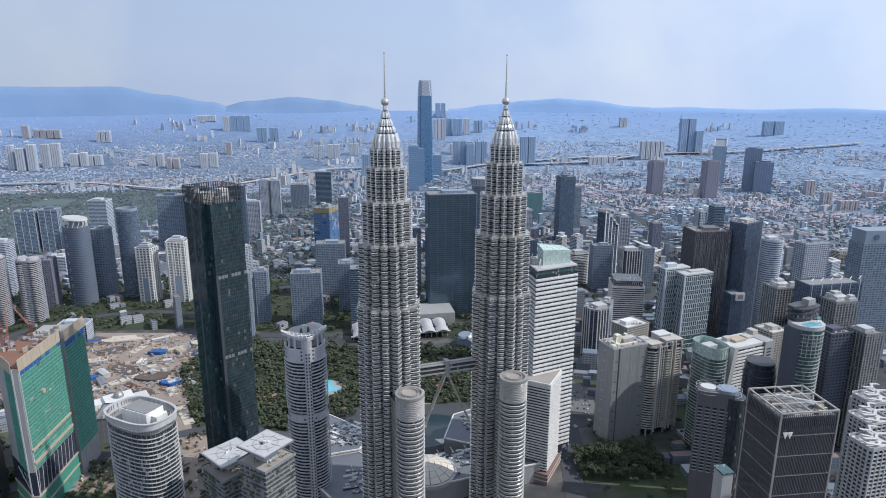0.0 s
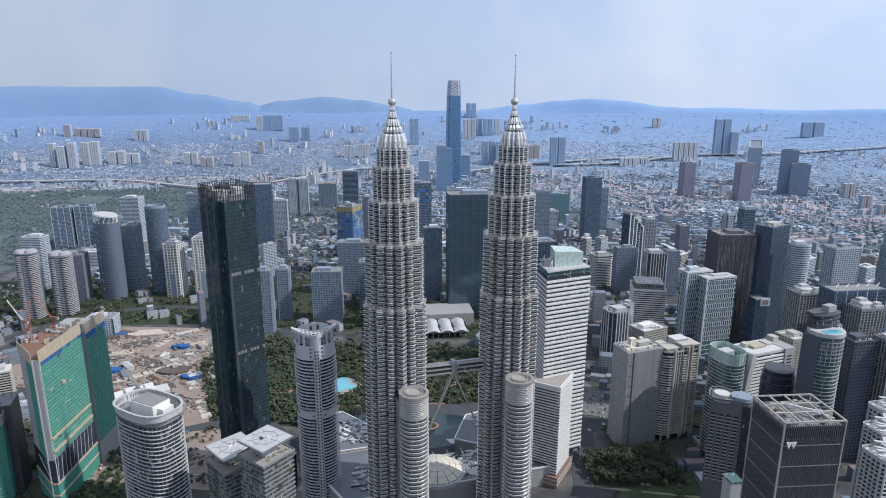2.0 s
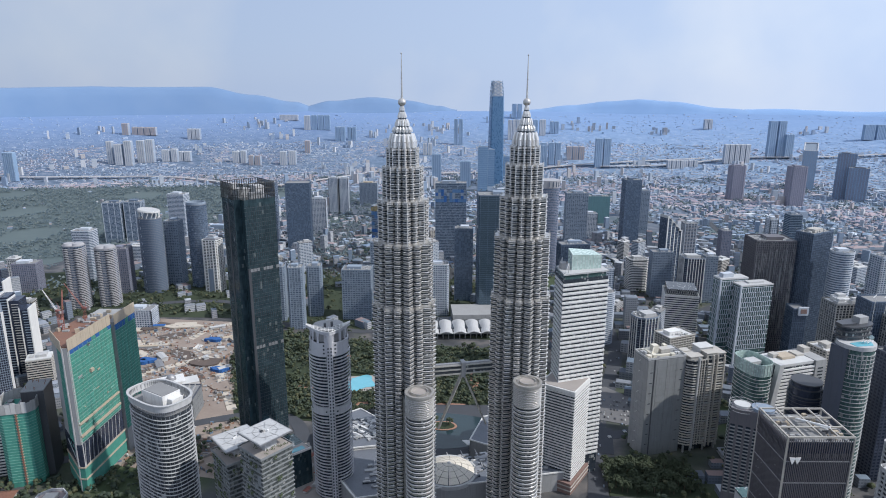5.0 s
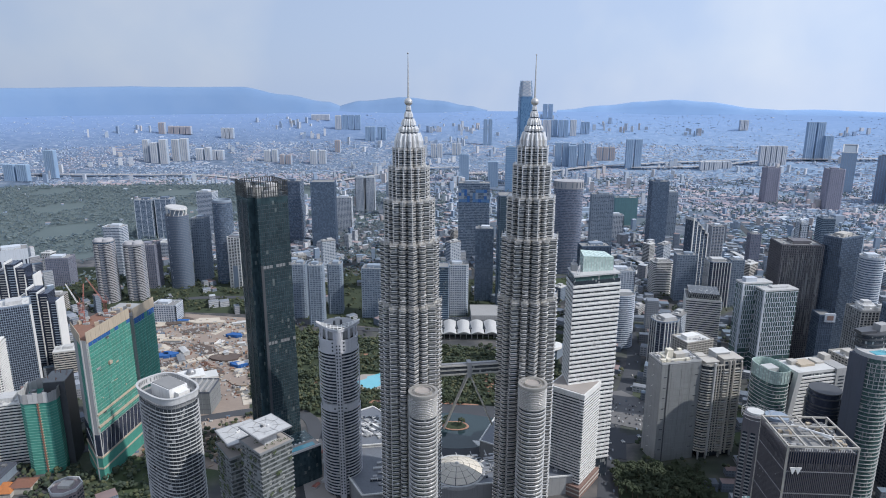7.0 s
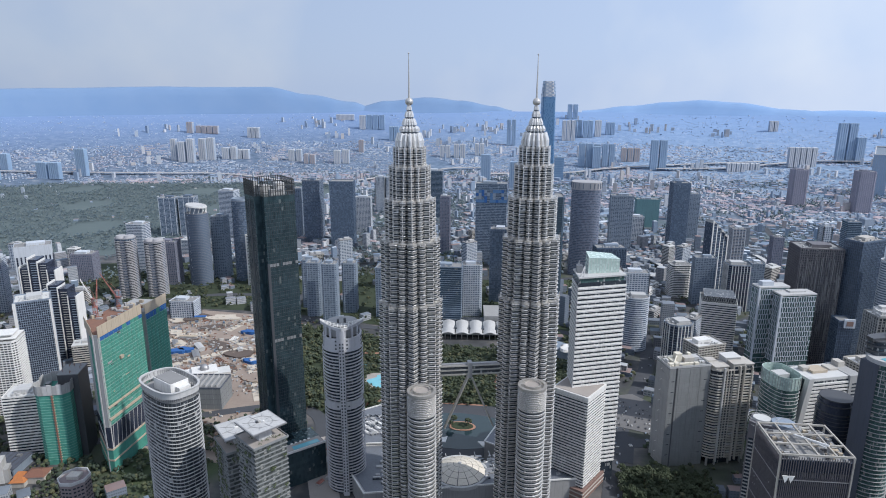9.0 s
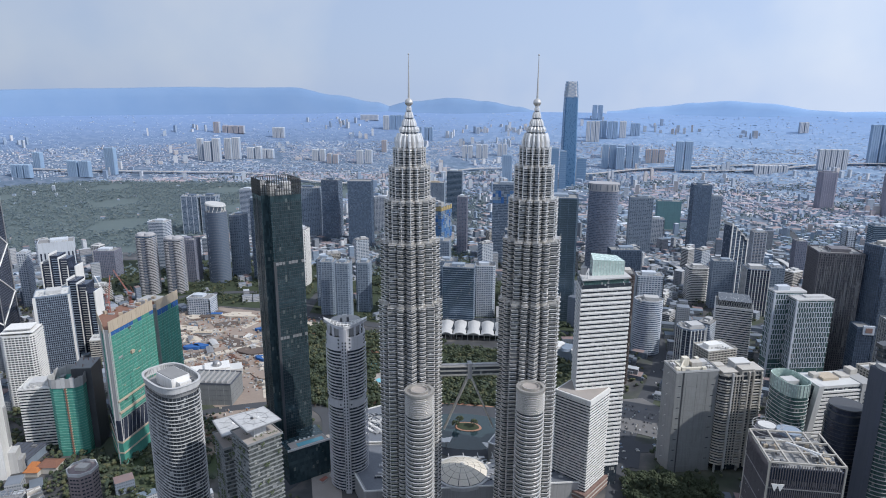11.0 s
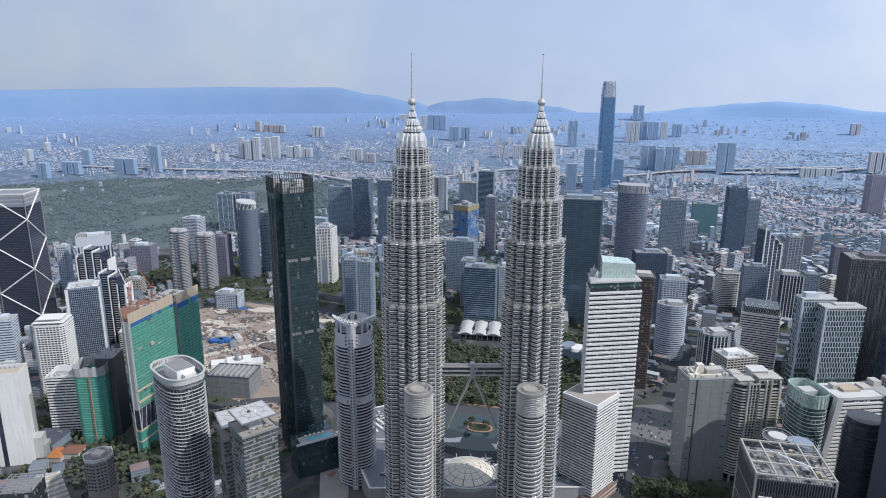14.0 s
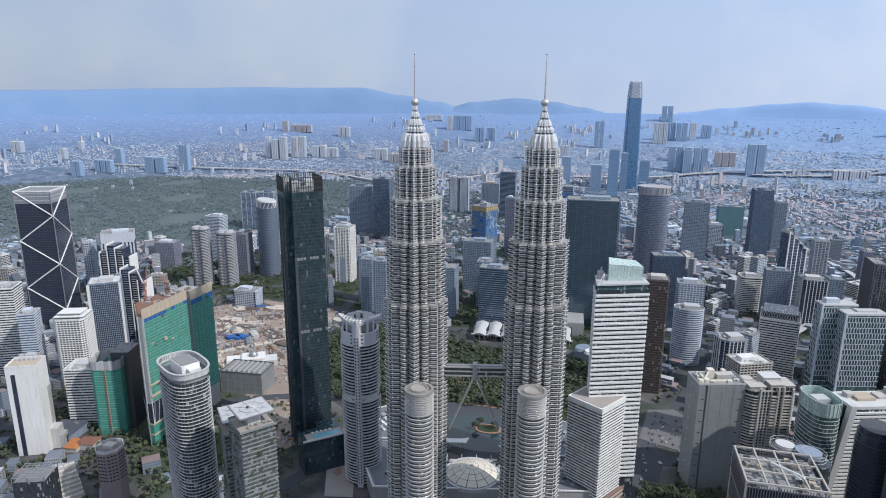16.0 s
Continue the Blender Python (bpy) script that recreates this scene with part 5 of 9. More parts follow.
HAZE_MID = surface("hazed_mid_grey_render", (0.19, 0.215, 0.26), (0.15, 0.175, 0.22), 0.7, 0, 0.05, 0.5, 0.05)
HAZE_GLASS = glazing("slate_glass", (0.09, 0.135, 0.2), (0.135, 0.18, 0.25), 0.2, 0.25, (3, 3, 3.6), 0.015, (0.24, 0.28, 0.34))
# far tones below, mostly with still more haze painted in
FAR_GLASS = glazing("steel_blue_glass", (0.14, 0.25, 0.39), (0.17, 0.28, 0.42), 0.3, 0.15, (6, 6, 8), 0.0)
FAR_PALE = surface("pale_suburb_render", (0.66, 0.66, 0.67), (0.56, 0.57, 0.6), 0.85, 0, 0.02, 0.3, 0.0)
FAR_SLATE = surface("hazed_slate_render", (0.35, 0.46, 0.6), (0.31, 0.42, 0.56), 0.85, 0, 0.02, 0.3, 0.0)
FAR_BROWN = surface("hazed_far_brown_render", (0.36, 0.35, 0.42), (0.3, 0.3, 0.37), 0.8, 0, 0.05, 0.5, 0.05)
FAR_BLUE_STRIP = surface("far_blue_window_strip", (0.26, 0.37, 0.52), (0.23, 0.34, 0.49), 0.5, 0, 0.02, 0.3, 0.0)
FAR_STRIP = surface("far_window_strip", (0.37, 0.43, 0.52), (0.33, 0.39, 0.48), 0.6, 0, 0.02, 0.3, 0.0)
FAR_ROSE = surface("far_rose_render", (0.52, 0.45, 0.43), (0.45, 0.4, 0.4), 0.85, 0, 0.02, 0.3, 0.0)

STYLES = {
    # body, band, storey height, band height, overhang, pier, pier spacing, pier width, pier depth
    "grid": (GLASS_GREY, PALE, 3.6, 1.3, 0.4, PALE, 4.2, 1.0, 0.55),
    "stripe": (GLASS_DARK, WHITE, 3.7, 1.7, 0.5, None, 4, 1, 0.5),
    "condo": (GLASS_GREY, WHITE, 3.3, 1.2, 0.9, WHITE, 6.5, 1.6, 1.1),
    "cream": (GLASS_GREY, CREAM, 3.3, 0.95, 1.1, CREAM, 4.6, 1.0, 0.8),
    "hip": (GLASS_DARK, SLABGREY, 3.3, 0.9, 0.5, CONCRETE, 4.2, 0.9, 0.6),
    "dark": (GLASS_DEEP, HAZE_DARK, 4.0, 0.5, 0.15, HAZE_DARK, 3.0, 0.4, 0.3),
    "brown": (GLASS_DARK, BROWN, 3.8, 1.2, 0.2, BROWN, 3.0, 1.1, 0.6),
    "blue": (GLASS_BLUE, BLUEGREY, 4.0, 0.8, 0.2, None, 4, 1, 0.5),
    "pier": (GLASS_NAVY, BLUEGREY, 4.0, 0.6, 0.1, WHITE, 6.0, 1.0, 0.9),
    "navygrid": (GLASS_NAVY, BLUEGREY, 3.5, 0.6, 0.35, BLUEGREY, 2.6, 0.5, 0.4),
    "hlines": (HAZE_DARK, HAZE_MID, 3.6, 1.2, 0.6, None, 4, 1, 0.5),
    "ivory": (GLASS_GREY, WHITE, 3.3, 0.95, 1.5, WHITE, 4.6, 0.9, 0.8),
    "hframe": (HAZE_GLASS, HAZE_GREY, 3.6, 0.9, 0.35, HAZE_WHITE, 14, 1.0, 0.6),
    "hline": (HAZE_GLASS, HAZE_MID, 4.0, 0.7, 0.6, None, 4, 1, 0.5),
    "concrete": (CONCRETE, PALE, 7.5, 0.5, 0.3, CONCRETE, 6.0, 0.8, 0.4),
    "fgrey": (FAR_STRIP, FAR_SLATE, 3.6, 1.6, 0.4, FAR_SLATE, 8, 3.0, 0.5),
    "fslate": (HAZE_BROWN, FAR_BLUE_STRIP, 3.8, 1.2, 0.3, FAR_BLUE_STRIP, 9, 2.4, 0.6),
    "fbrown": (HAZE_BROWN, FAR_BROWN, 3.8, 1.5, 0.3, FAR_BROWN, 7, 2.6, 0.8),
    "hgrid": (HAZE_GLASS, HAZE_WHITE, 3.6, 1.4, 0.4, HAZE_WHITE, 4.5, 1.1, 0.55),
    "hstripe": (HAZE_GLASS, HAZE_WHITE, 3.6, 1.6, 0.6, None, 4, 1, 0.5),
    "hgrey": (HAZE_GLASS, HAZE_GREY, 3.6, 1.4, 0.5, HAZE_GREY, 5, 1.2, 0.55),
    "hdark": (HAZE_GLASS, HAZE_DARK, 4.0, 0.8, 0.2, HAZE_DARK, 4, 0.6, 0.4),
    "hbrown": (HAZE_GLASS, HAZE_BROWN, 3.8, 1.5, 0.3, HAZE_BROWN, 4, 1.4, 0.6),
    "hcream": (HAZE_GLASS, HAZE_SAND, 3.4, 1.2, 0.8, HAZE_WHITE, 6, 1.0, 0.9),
}


def block(name, label, x, y, yaw, H, outline, style, cat="tower", group="", roof=ROOFGREY, plant=PALE, **kw):
    b, band, fh, bh, out, pier, ps, pw, po = STYLES[style]
    if len(outline) > 12:
        pier = None
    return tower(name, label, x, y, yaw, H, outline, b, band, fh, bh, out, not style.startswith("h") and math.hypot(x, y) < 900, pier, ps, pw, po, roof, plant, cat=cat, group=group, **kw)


def tall_box(t, name, x, y, z0, z1, w, d, material, yaw=0.0):
    bm = bmesh.new()
    box(bm, x, y, (z0 + z1) / 2, w, d, z1 - z0, radians(yaw))
    return part(name, bm, material, t)


# ---- right-hand district ----
def cream_tower():
    t = thing("cream_apartment_tower", "cream apartment tower with stacked balcony bays and stepped roof rooms", "apartment tower", 351, 706, 0, 16)
    H, fh = 118.0, 3.3
    core = [(-25, -9), (-19, -14), (21, -14), (25, -10), (25, 14), (-25, 14)]
    bm = bmesh.new()
    prism(bm, core, 9, H)
    part("body", bm, GLASS_GREY, t)
    bays = [(-26.2, -9.6), (-19.6, -15.4), (-12.5, -16.2), (-12.5, -14.4), (-1.5, -14.4), (-1.5, -16.8), (4.5, -16.8), (4.5, -14.6), (11.5, -14.6), (11.5, -16.2), (20, -16.2), (26, -11), (26, 15), (-26.2, 15)]
    sm = bmesh.new()
    prism(sm, bays, 0, 1.15)
    bands = [mesh_of("balcony_band", sm, CREAM)]
    sm = bmesh.new()
    prism(sm, bays, 0, 0.8)
    bands.append(mesh_of("balcony_band", sm, PALE))
    for i in range(32):
        part("balcony_band", bands[i % 7 in (2, 5)], None, t).location = (0, 0, 10 + i * fh)
    for x in (-12.6, -8.9, -5.2, -1.6):
        tall_box(t, "window_pier", x, -14.6, 9, H, 0.8, 1.2, CREAM)
    tall_box(t, "shaft", -13.4, -15.4, 6, H + 4, 1.8, 2.6, PALE)
    tall_box(t, "shaft", 5.2, -15.6, 6, H + 5, 1.6, 3.0, CREAM)
    tall_box(t, "shaft", 11.0, -15.2, 6, H + 5, 1.4, 2.4, CREAM)
    tall_box(t, "shaft", 20.4, -15.4, 6, H + 3, 1.4, 2.0, CREAM)
    for x in (-22, -12, 5, 20):
        tall_box(t, "column", x, -12.5, 0, 9.2, 1.8, 1.8, CONCRETE)
    tall_box(t, "lobby", 0, 1, 0, 9, 40, 22, GLASS_DARK)
    for x, y, w, d, h, m in ((-15, -4, 16, 16, 4, CREAM), (4, -5, 13, 18, 7, CREAM), (16, -3, 14, 20, 5.5, CREAM), (4, 4, 18, 14, 10, PALE), (-18, 8, 9, 9, 5, IVORYWALL)):
        tall_box(t, "penthouse", x, y, H, H + h, w, d, m)
        tall_box(t, "penthouse_roof", x, y, H + h, H + h + 0.7, w + 1.6, d + 1.6, ROOFWHITE if h > 8 else CREAM)
    for x in (1.2, 7.5, 14.5, 18.5):
        tall_box(t, "penthouse_window", x, -14.1, H + 0.8, H + 4.2, 3.2, 0.6, GLASS_DARK)
    parapet(t, grown(core, 0.4), H, CREAM, 1.4)


cream_tower()
block("cream_apartment_tower", "cream apartment tower with a white lift tower", 352, 800, 24, 108, rect(40, 28), "cream", "apartment tower", roof=ROOFWHITE, plant=WHITE)
t = block("rounded_office", "octagonal white-finned office tower with a flat roof", 357, 944, 20, 81, rect(40, 34, 9), "pier", "office tower", plant=PALE)
block("terraced_office", "white banded office with a latticed roof storey", 434, 1015, -13, 97, rect(52, 50), "stripe", "office tower", plant=None)
t = scene.objects["terraced_office"]
bm = bmesh.new()
prism(bm, rect(46, 44), 97, 107)
part("roof_storey", bm, GLASS_GREY, t)
for i in range(14):
    for q in (-1, 1):
        bm = bmesh.new()
        bar(bm, (-23 + i * 3.4, -22.4, 97), (-23 + i * 3.4 + q * 3.2, -22.4, 107), 0.3, 4)
        part("roof_lattice", bm, PALE, t)


def patterned_office():
    t = thing("patterned_office", "pale office slabs with a staggered pattern of window boxes", "office tower", 500, 940, 0, 13)
    for cx, cy, w, d, H, joined in ((11, -7, 54.0, 22.0, 136.0, False), (-14, 11, 46.0, 18.0, 142.0, True)):
        bm = bmesh.new()
        prism(bm, rect(w, d), 0, H, ox=cx, oy=cy)
        part("body", bm, GLASS_GREEN, t)
        pm = bmesh.new()
        box(pm, 0, 0, 0, 0.8, 0.9, 7.0)
        me = mesh_of("white_fin", pm.copy(), HAZE_WHITE)
        rest = bmesh.new()
        for k in range(13):
            off = 1.9 if k % 2 else 0.0
            z = H - 6.5 - k * 7.6
            for i in range(int(w / 3.8)):
                x, y = cx - w / 2 + 0.6 + off + i * 3.8, cy - d / 2 - 0.3
                if joined:
                    box(rest, x, y, z, 0.8, 0.9, 7.0)
                else:
                    part("white_fin", me, None, t).location = (x, y, z)
            for i in range(int(d / 3.9)):
                box(rest, cx - w / 2 - 0.3, cy - d / 2 + off + 0.6 + i * 3.9, z, 0.9, 0.8, 7.0)
        pm.free()
        part("white_fin", rest, HAZE_WHITE, t)["kind"] = "stuff"
        sm = bmesh.new()
        prism(sm, rect(w + 1.2, d + 1.2), 0, 0.6)
        me = mesh_of("white_ledge", sm, HAZE_WHITE)
        for k in range(17):
            part("white_ledge", me, None, t).location = (cx, cy, H - 3 - k * 7.6)
        bm = bmesh.new()
        prism(bm, rect(w + 1.6, d + 1.6), H - 0.4, H + 1.8, 0.99, 0.98, ox=0)
        part("roof_cap", bm, PALE, t).location = (cx, cy, 0)
        tall_box(t, "corner_pier", cx - w / 2 - 0.4, cy - d / 2 - 0.4, 0, H, 2.4, 2.4, HAZE_WHITE)
    tall_box(t, "plant_room", -22, 11, 142, 150, 18, 10, HAZE_WHITE)
    tall_box(t, "plant_room", 14, -6, 137, 140, 26, 10, PALE)


patterned_office()
t = block("brown_slat_tower", "broad brown tower with uneven vertical slats", 567, 1008, -2, 190, rect(61, 46), "brown", "office tower", plant=BROWN)
rnd = random.Random(12)
for i in range(110):
    h = rnd.uniform(10, 46)
    z = rnd.uniform(40, 188 - h)
    tall_box(t, "pale_slat", -30 + rnd.random() * 60, -23.9, z, z + h, 0.5, 0.7, STEEL_DULL)
block("dark_slab_tower", "tall dark glass slab with a pale concrete edge", 628, 994, 30.6, 205, rect(52, 29), "dark", "office tower", plant=CREAM)
tall_box(thing("edge_pylon", "pale concrete edge pylon against the dark slab tower", "pylon", 656, 1000, 0, 30), "pylon", 0, 0, 0, 198, 7, 10, BLUEGREY)


def stepped_tower():
    t = thing("stepped_tower", "navy glass tower with stepped white-edged slabs", "office tower", 530, 1360, 0, 22)
    for i, (h, x) in enumerate(((161, -17), (152, -6), (142, 5), (132, 15))):
        tall_box(t, "glass_slab", x, i * 1.5, 0, h - 6, 9.6, 26, GLASS_DEEP)
        bm = bmesh.new()
        v = [bm.verts.new(p) for p in ((x - 5, -13, h - 6), (x + 5, -13, h - 9), (x + 5, 13, h - 9), (x - 5, 13, h - 6), (x - 5, -13, h), (x - 4, -13, h), (x - 4, 13, h), (x - 5, 13, h))]
        for f in ((0, 1, 5, 4), (1, 2, 6, 5), (2, 3, 7, 6), (3, 0, 4, 7), (4, 5, 6, 7)):
            bm.faces.new([v[k] for k in f])
        part("raking_cap", bm, PALE, t)
        tall_box(t, "white_edge", x - 5, -13.4 + i * 1.5, 0, h - 1, 2.2, 1.6, WHITE)
        for z in range(10, int(h) - 8, 6):
            tall_box(t, "floor_line", x, -13.05 + i * 1.5, z, z + 0.5, 9.4, 0.5, BLUEGREY)
    tall_box(t, "white_edge", 20.3, -9, 0, 126, 2.2, 1.6, WHITE)


stepped_tower()
block("finned_glass_office", "blue glass office with white corner fins", 545, 1262, 0, 92, rect(45, 40, 6), "pier", "office tower", plant=PALE)
block("brown_slim_tower", "slim brown residential tower", 709, 1505, 0, 94, rect(22, 24), "hbrown", "tower")
block("round_office", "round white-striped office tower with a dark crown", 649, 950, 0, 184, oval(32, 32, 36), "hstripe", "office tower", plant=HAZE_WHITE)
block("gridded_hotel", "white gridded hotel slab", 755, 996, 8, 166, rect(50, 24), "hgrid", "hotel", plant=HAZE_GREY)
block("hip_roofed_tower", "cream apartment tower with stepped hipped roofs", 539, 758, 5, 168, rect(34, 28), "hip", "apartment tower", group="hip-roofed towers", roof=ROOFWHITE, plant=ROOFWHITE)
block("hip_roofed_tower", "cream apartment tower with stepped hipped roofs", 567, 688, 5, 172, rect(30, 28), "hip", "apartment tower", group="hip-roofed towers", roof=ROOFWHITE, plant=ROOFWHITE)
for o in [o for o in scene.objects if o.name.split(".")[0] == "hip_roofed_tower"]:
    h = 168 if o.location.x < 550 else 172
    for k, (u, v, w) in enumerate(((-9, -8, 12), (9, -8, 11), (0, 6, 16))):
        tall_box(o, "roof_step", u, v, h, h + 3.4 + k, w, w * 0.8, PALE)
        tall_box(o, "roof_step", u, v, h + 3.4 + k, h + 6.5 + k, w * 0.6, w * 0.5, PALE)
tower("dark_office", "plain dark slate office slab", 535, 649, 8, 148, rect(30, 24), GLASS_NAVY, STORMGREY, 4.0, 1.9, 0.15, True, STORMGREY, 5, 1.6, 0.3, plant=STORMGREY, cat="office block")
block("grey_balcony_block", "dark grey apartment block with white balcony fronts", 568, 640, 8, 150, rect(24, 26), "hip", "apartment tower", plant=PALE)
t = block("masted_hall", "long dark block topped by white masts", 572, 715, 4, 186, rect(74, 26), "dark", "office block", plant=None)
for i in range(6):
    bm = bmesh.new()
    x = -34 + i * 13.5
    bar(bm, (x, -13, 150), (x, -13, 192), 0.4, 5)
    bar(bm, (x - 3, -13, 192), (x + 3, -10, 195), 0.5, 5)
    part("white_mast", bm, WHITE, t)
t = block("crest_tower", "blue-grey office tower with a round crest on its crown", 765, 872, 0, 196, rect(62, 30), "hgrey", "office tower", plant=None)
tall_box(t, "crown_wall", 0, 0, 195, 216, 60, 28, HAZE_GREY)
bm = bmesh.new()
prism(bm, oval(9, 9, 24), 0, 0.8)
ob = part("crest_disc", bm, HAZE_DARK, t)
ob.matrix_local = pose(-12, -14.1, 206, 90)
t = block("sign_tower", "green-clad tower with a red and white sign box", 587, 942, 0, 97, rect(20, 24), "dark", "tower", plant=None)
tall_box(t, "sign_box", 4, -13, 88, 101, 15, 3, HAZE_WHITE)
tall_box(t, "sign_bar", 4, -14.7, 91, 98, 9, 0.5, BRICKRED)
block("twin_striped_tower", "white striped twin-core apartment tower", 452, 1330, 6, 70, rect(40, 34, 5), "stripe", "apartment tower")
block("round_fronted_hotel", "white hotel with a rounded striped front", 308, 1030, 0, 92, oval(44, 34, 36), "hstripe", "hotel", plant=PALE)
block("gridded_hotel", "white gridded hotel tower behind the round front", 312, 1065, 0, 124, rect(42, 26), "hgrid", "hotel", plant=HAZE_WHITE)
GLASS_BRONZE = glazing("bronze_glass", (0.075, 0.06, 0.056), (0.125, 0.1, 0.092), 0.12, 0.3, (2.2, 2.2, 3.8), 0.03, (0.3, 0.27, 0.24))
tower("brown_glass_tower", "smooth bronze glass office tower", 246, 918, 0, 168, rect(36, 30, 2), GLASS_BRONZE, BROWN, 3.8, 0.35, 0.12, True, plant=CREAM, cat="office tower")
block("dark_roofed_block", "dark glass block with a raking roof", 282, 1165, 8, 142, rect(54, 30), "dark", "office block", plant=BLUEGREY)
block("tall_gridded_tower", "tall grey gridded residential tower", 388, 1700, 0, 152, rect(56, 30), "hgrey", "apartment tower", plant=HAZE_GREY)
block("gridded_office", "white office block with square windows", 452, 1815, 0, 75, rect(36, 30), "hgrid", "office block", plant=HAZE_WHITE)
tower("netted_block", "block under construction in haze-tinted green netting", 526, 2050, 0, 86, rect(70, 34), HAZE_GREEN, HAZE_GREEN, 8, 0.7, 0.3, True, plant=HAZE_GREY, cat="construction")
block("dark_office", "dark ribbed office tower with a flat cap", 536, 1712, 4, 186, rect(42, 36), "hdark", "office tower", plant=HAZE_DARK)
t = block("capped_round_tower", "rounded striped tower with a pale columned cap", 270, 1476, -4, 200, oval(66, 46, 44, 2.6), "hbrown", "tower", plant=HAZE_DARK)
bm = bmesh.new()
prism(bm, oval(68, 48, 44, 2.6), 201, 218)
part("pale_cap", bm, HAZE_SAND, t)
for i in range(22):
    x, y = oval(68.6, 48.6, 44, 2.6)[2 * i]
    tall_box(t, "cap_slot", x, y, 204, 216, 1.4, 1.4, HAZE_DARK)
block("white_slab", "slim white slab tower block", 723, 1319, 0, 160, rect(16, 22), "hgrid", "tower", plant=HAZE_WHITE)
block("blue_office", "blue glass office block", 850, 1476, 0, 140, rect(28, 28), "blue", "office block", plant=HAZE_GREY)
block("white_topped_office", "office slab with a white sign top", 615, 1865, 0, 134, rect(28, 28), "hgrey", "office block", plant=HAZE_WHITE)
block("beige_tower", "beige rendered residential tower block", 603, 1455, 0, 122, rect(26, 26), "hcream", "apartment tower", plant=HAZE_WHITE)
block("pale_block", "pale rendered low office block", 576, 1256, 0, 96, rect(24, 24), "hgrey", "office block", plant=HAZE_WHITE)
block("pale_block", "pale rendered office block", 489, 1290, 0, 96, rect(40, 24), "hgrey", "office block", plant=HAZE_GREY)
block("brown_tower", "tall brown residential tower", 1158, 2498, 0, 134, rect(54, 44, 6), "fbrown", "apartment tower", group="brown towers", plant=HAZE_BROWN)
block("brown_tower", "tall brown residential tower", 1324, 2375, 0, 146, rect(58, 44, 6), "fbrown", "apartment tower", group="brown towers", plant=HAZE_BROWN)
block("slate_tower", "tall slate-blue office tower", 1596, 2534, -30, 178, rect(62, 40), "fslate", "office tower", plant=HAZE_MID)
block("slate_tower", "shorter slate-blue office tower", 1614, 2478, -30, 128, rect(66, 40), "fslate", "office tower", plant=HAZE_MID)
t = block("slant_topped_tower", "grey tower with a slanting hollow top", 1586, 2780, -28, 168, rect(52, 44), "fgrey", "office tower", plant=None)
bm = bmesh.new()
v = [bm.verts.new(p) for p in ((-25, -21, 167), (25, -21, 167), (25, 21, 167), (-25, 21, 167), (25, 21, 196), (-25, 21, 196))]
for f in ((0, 1, 4, 5), (1, 2, 4), (3, 0, 5), (2, 3, 5, 4)):
    bm.faces.new([v[i] for i in f])
part("slanting_top", bm, HAZE_GREY, t)
for q in (-25, 25):
    bm = bmesh.new()
    bar(bm, (q, -21, 168), (q, 21, 198), 2.4, 5)
    bar(bm, (q, 21, 168), (q, 21, 198), 2.0, 5)
    part("top_frame", bm, FAR_PALE, t)
for y, z in ((-21, 168), (21, 198)):
    bm = bmesh.new()
    bar(bm, (-25, y, z), (25, y, z), 2.4, 5)
    part("top_frame", bm, FAR_PALE, t)
# near the right-hand edge
for i, (x, y, h) in enumerate(((372, 396, 164), (386, 416, 172), (404, 436, 178))):
    t = tower("white_terrace_tower", "white apartment tower with stepped roof terraces", x, y, 8, h, rect(22, 20, 2), GLASS_GREY, PALE, 3.4, 1.0, 0.9, True, PALE, 4.4, 0.8, 1.0, ROOFWHITE, None, cat="apartment tower", group="terraced white towers")
    for k in range(4):
        bm = bmesh.new()
        v = [(-11 + 2 * k, -3), (-3 + k, -7), (4, -2), (11 - k, -5), (11 - k, -2.6), (4, 0.6), (-3 + k, -4.4), (-11 + 2 * k, 0)]
        lo = [bm.verts.new((x, y + 3.6 * k - 3, h + 2.2 + 1.2 * k + 0.13 * (x + 11) * (1 if k % 2 else -0.6))) for x, y in v]
        hi = [bm.verts.new((p.co.x, p.co.y, p.co.z + 0.7)) for p in lo]
        for i in range(8):
            bm.faces.new((lo[i], lo[(i + 1) % 8], hi[(i + 1) % 8], hi[i]))
        bm.faces.new(hi)
        bm.faces.new(lo[::-1])
        part("roof_canopy", bm, ROOFWHITE, t, "angular white roof canopy")
    tall_box(t, "lift_room", 3, 3, h, h + 5, 6, 6, PALE)
block("hip_roofed_block", "beige apartment block with pitched grey roofs", 458, 484, 12, 146, rect(40, 30), "grid", "apartment tower", plant=CREAM)
# height and place set the teal roof to fit the camera's view
t = thing("teal_roofed_block", "white block with a teal roof, stretched tall to fit the camera's view", "pavilion", 292, 452, 0, 5)
tall_box(t, "body", 0, 0, 0, 108, 10, 12, PALE)
tall_box(t, "teal_roof", 0, 0, 108, 109.5, 11, 13, GLASS_GREEN)

# ---- middle district, behind the twin towers ----
GLASS_TEAL = glazing("teal_glass", (0.075, 0.118, 0.155), (0.1, 0.145, 0.185), 0.08, 0.5, (7.5, 7.5, 4.0), 0.0)
tower("glass_slab_tower", "broad dark-blue glass tower behind the park", 149, 1178, 2, 232, rect(92, 50, 3), GLASS_TEAL, HAZE_DARK, 4.0, 0.3, 0.1, False, HAZE_DARK, 15, 0.35, 0.2, plant=BLUEGREY, cat="office tower")
block("gridded_apartment_tower", "grey gridded apartment slab", -121, 1147, 0, 96, rect(53, 34), "hgrey", "apartment tower", plant=HAZE_GREY)
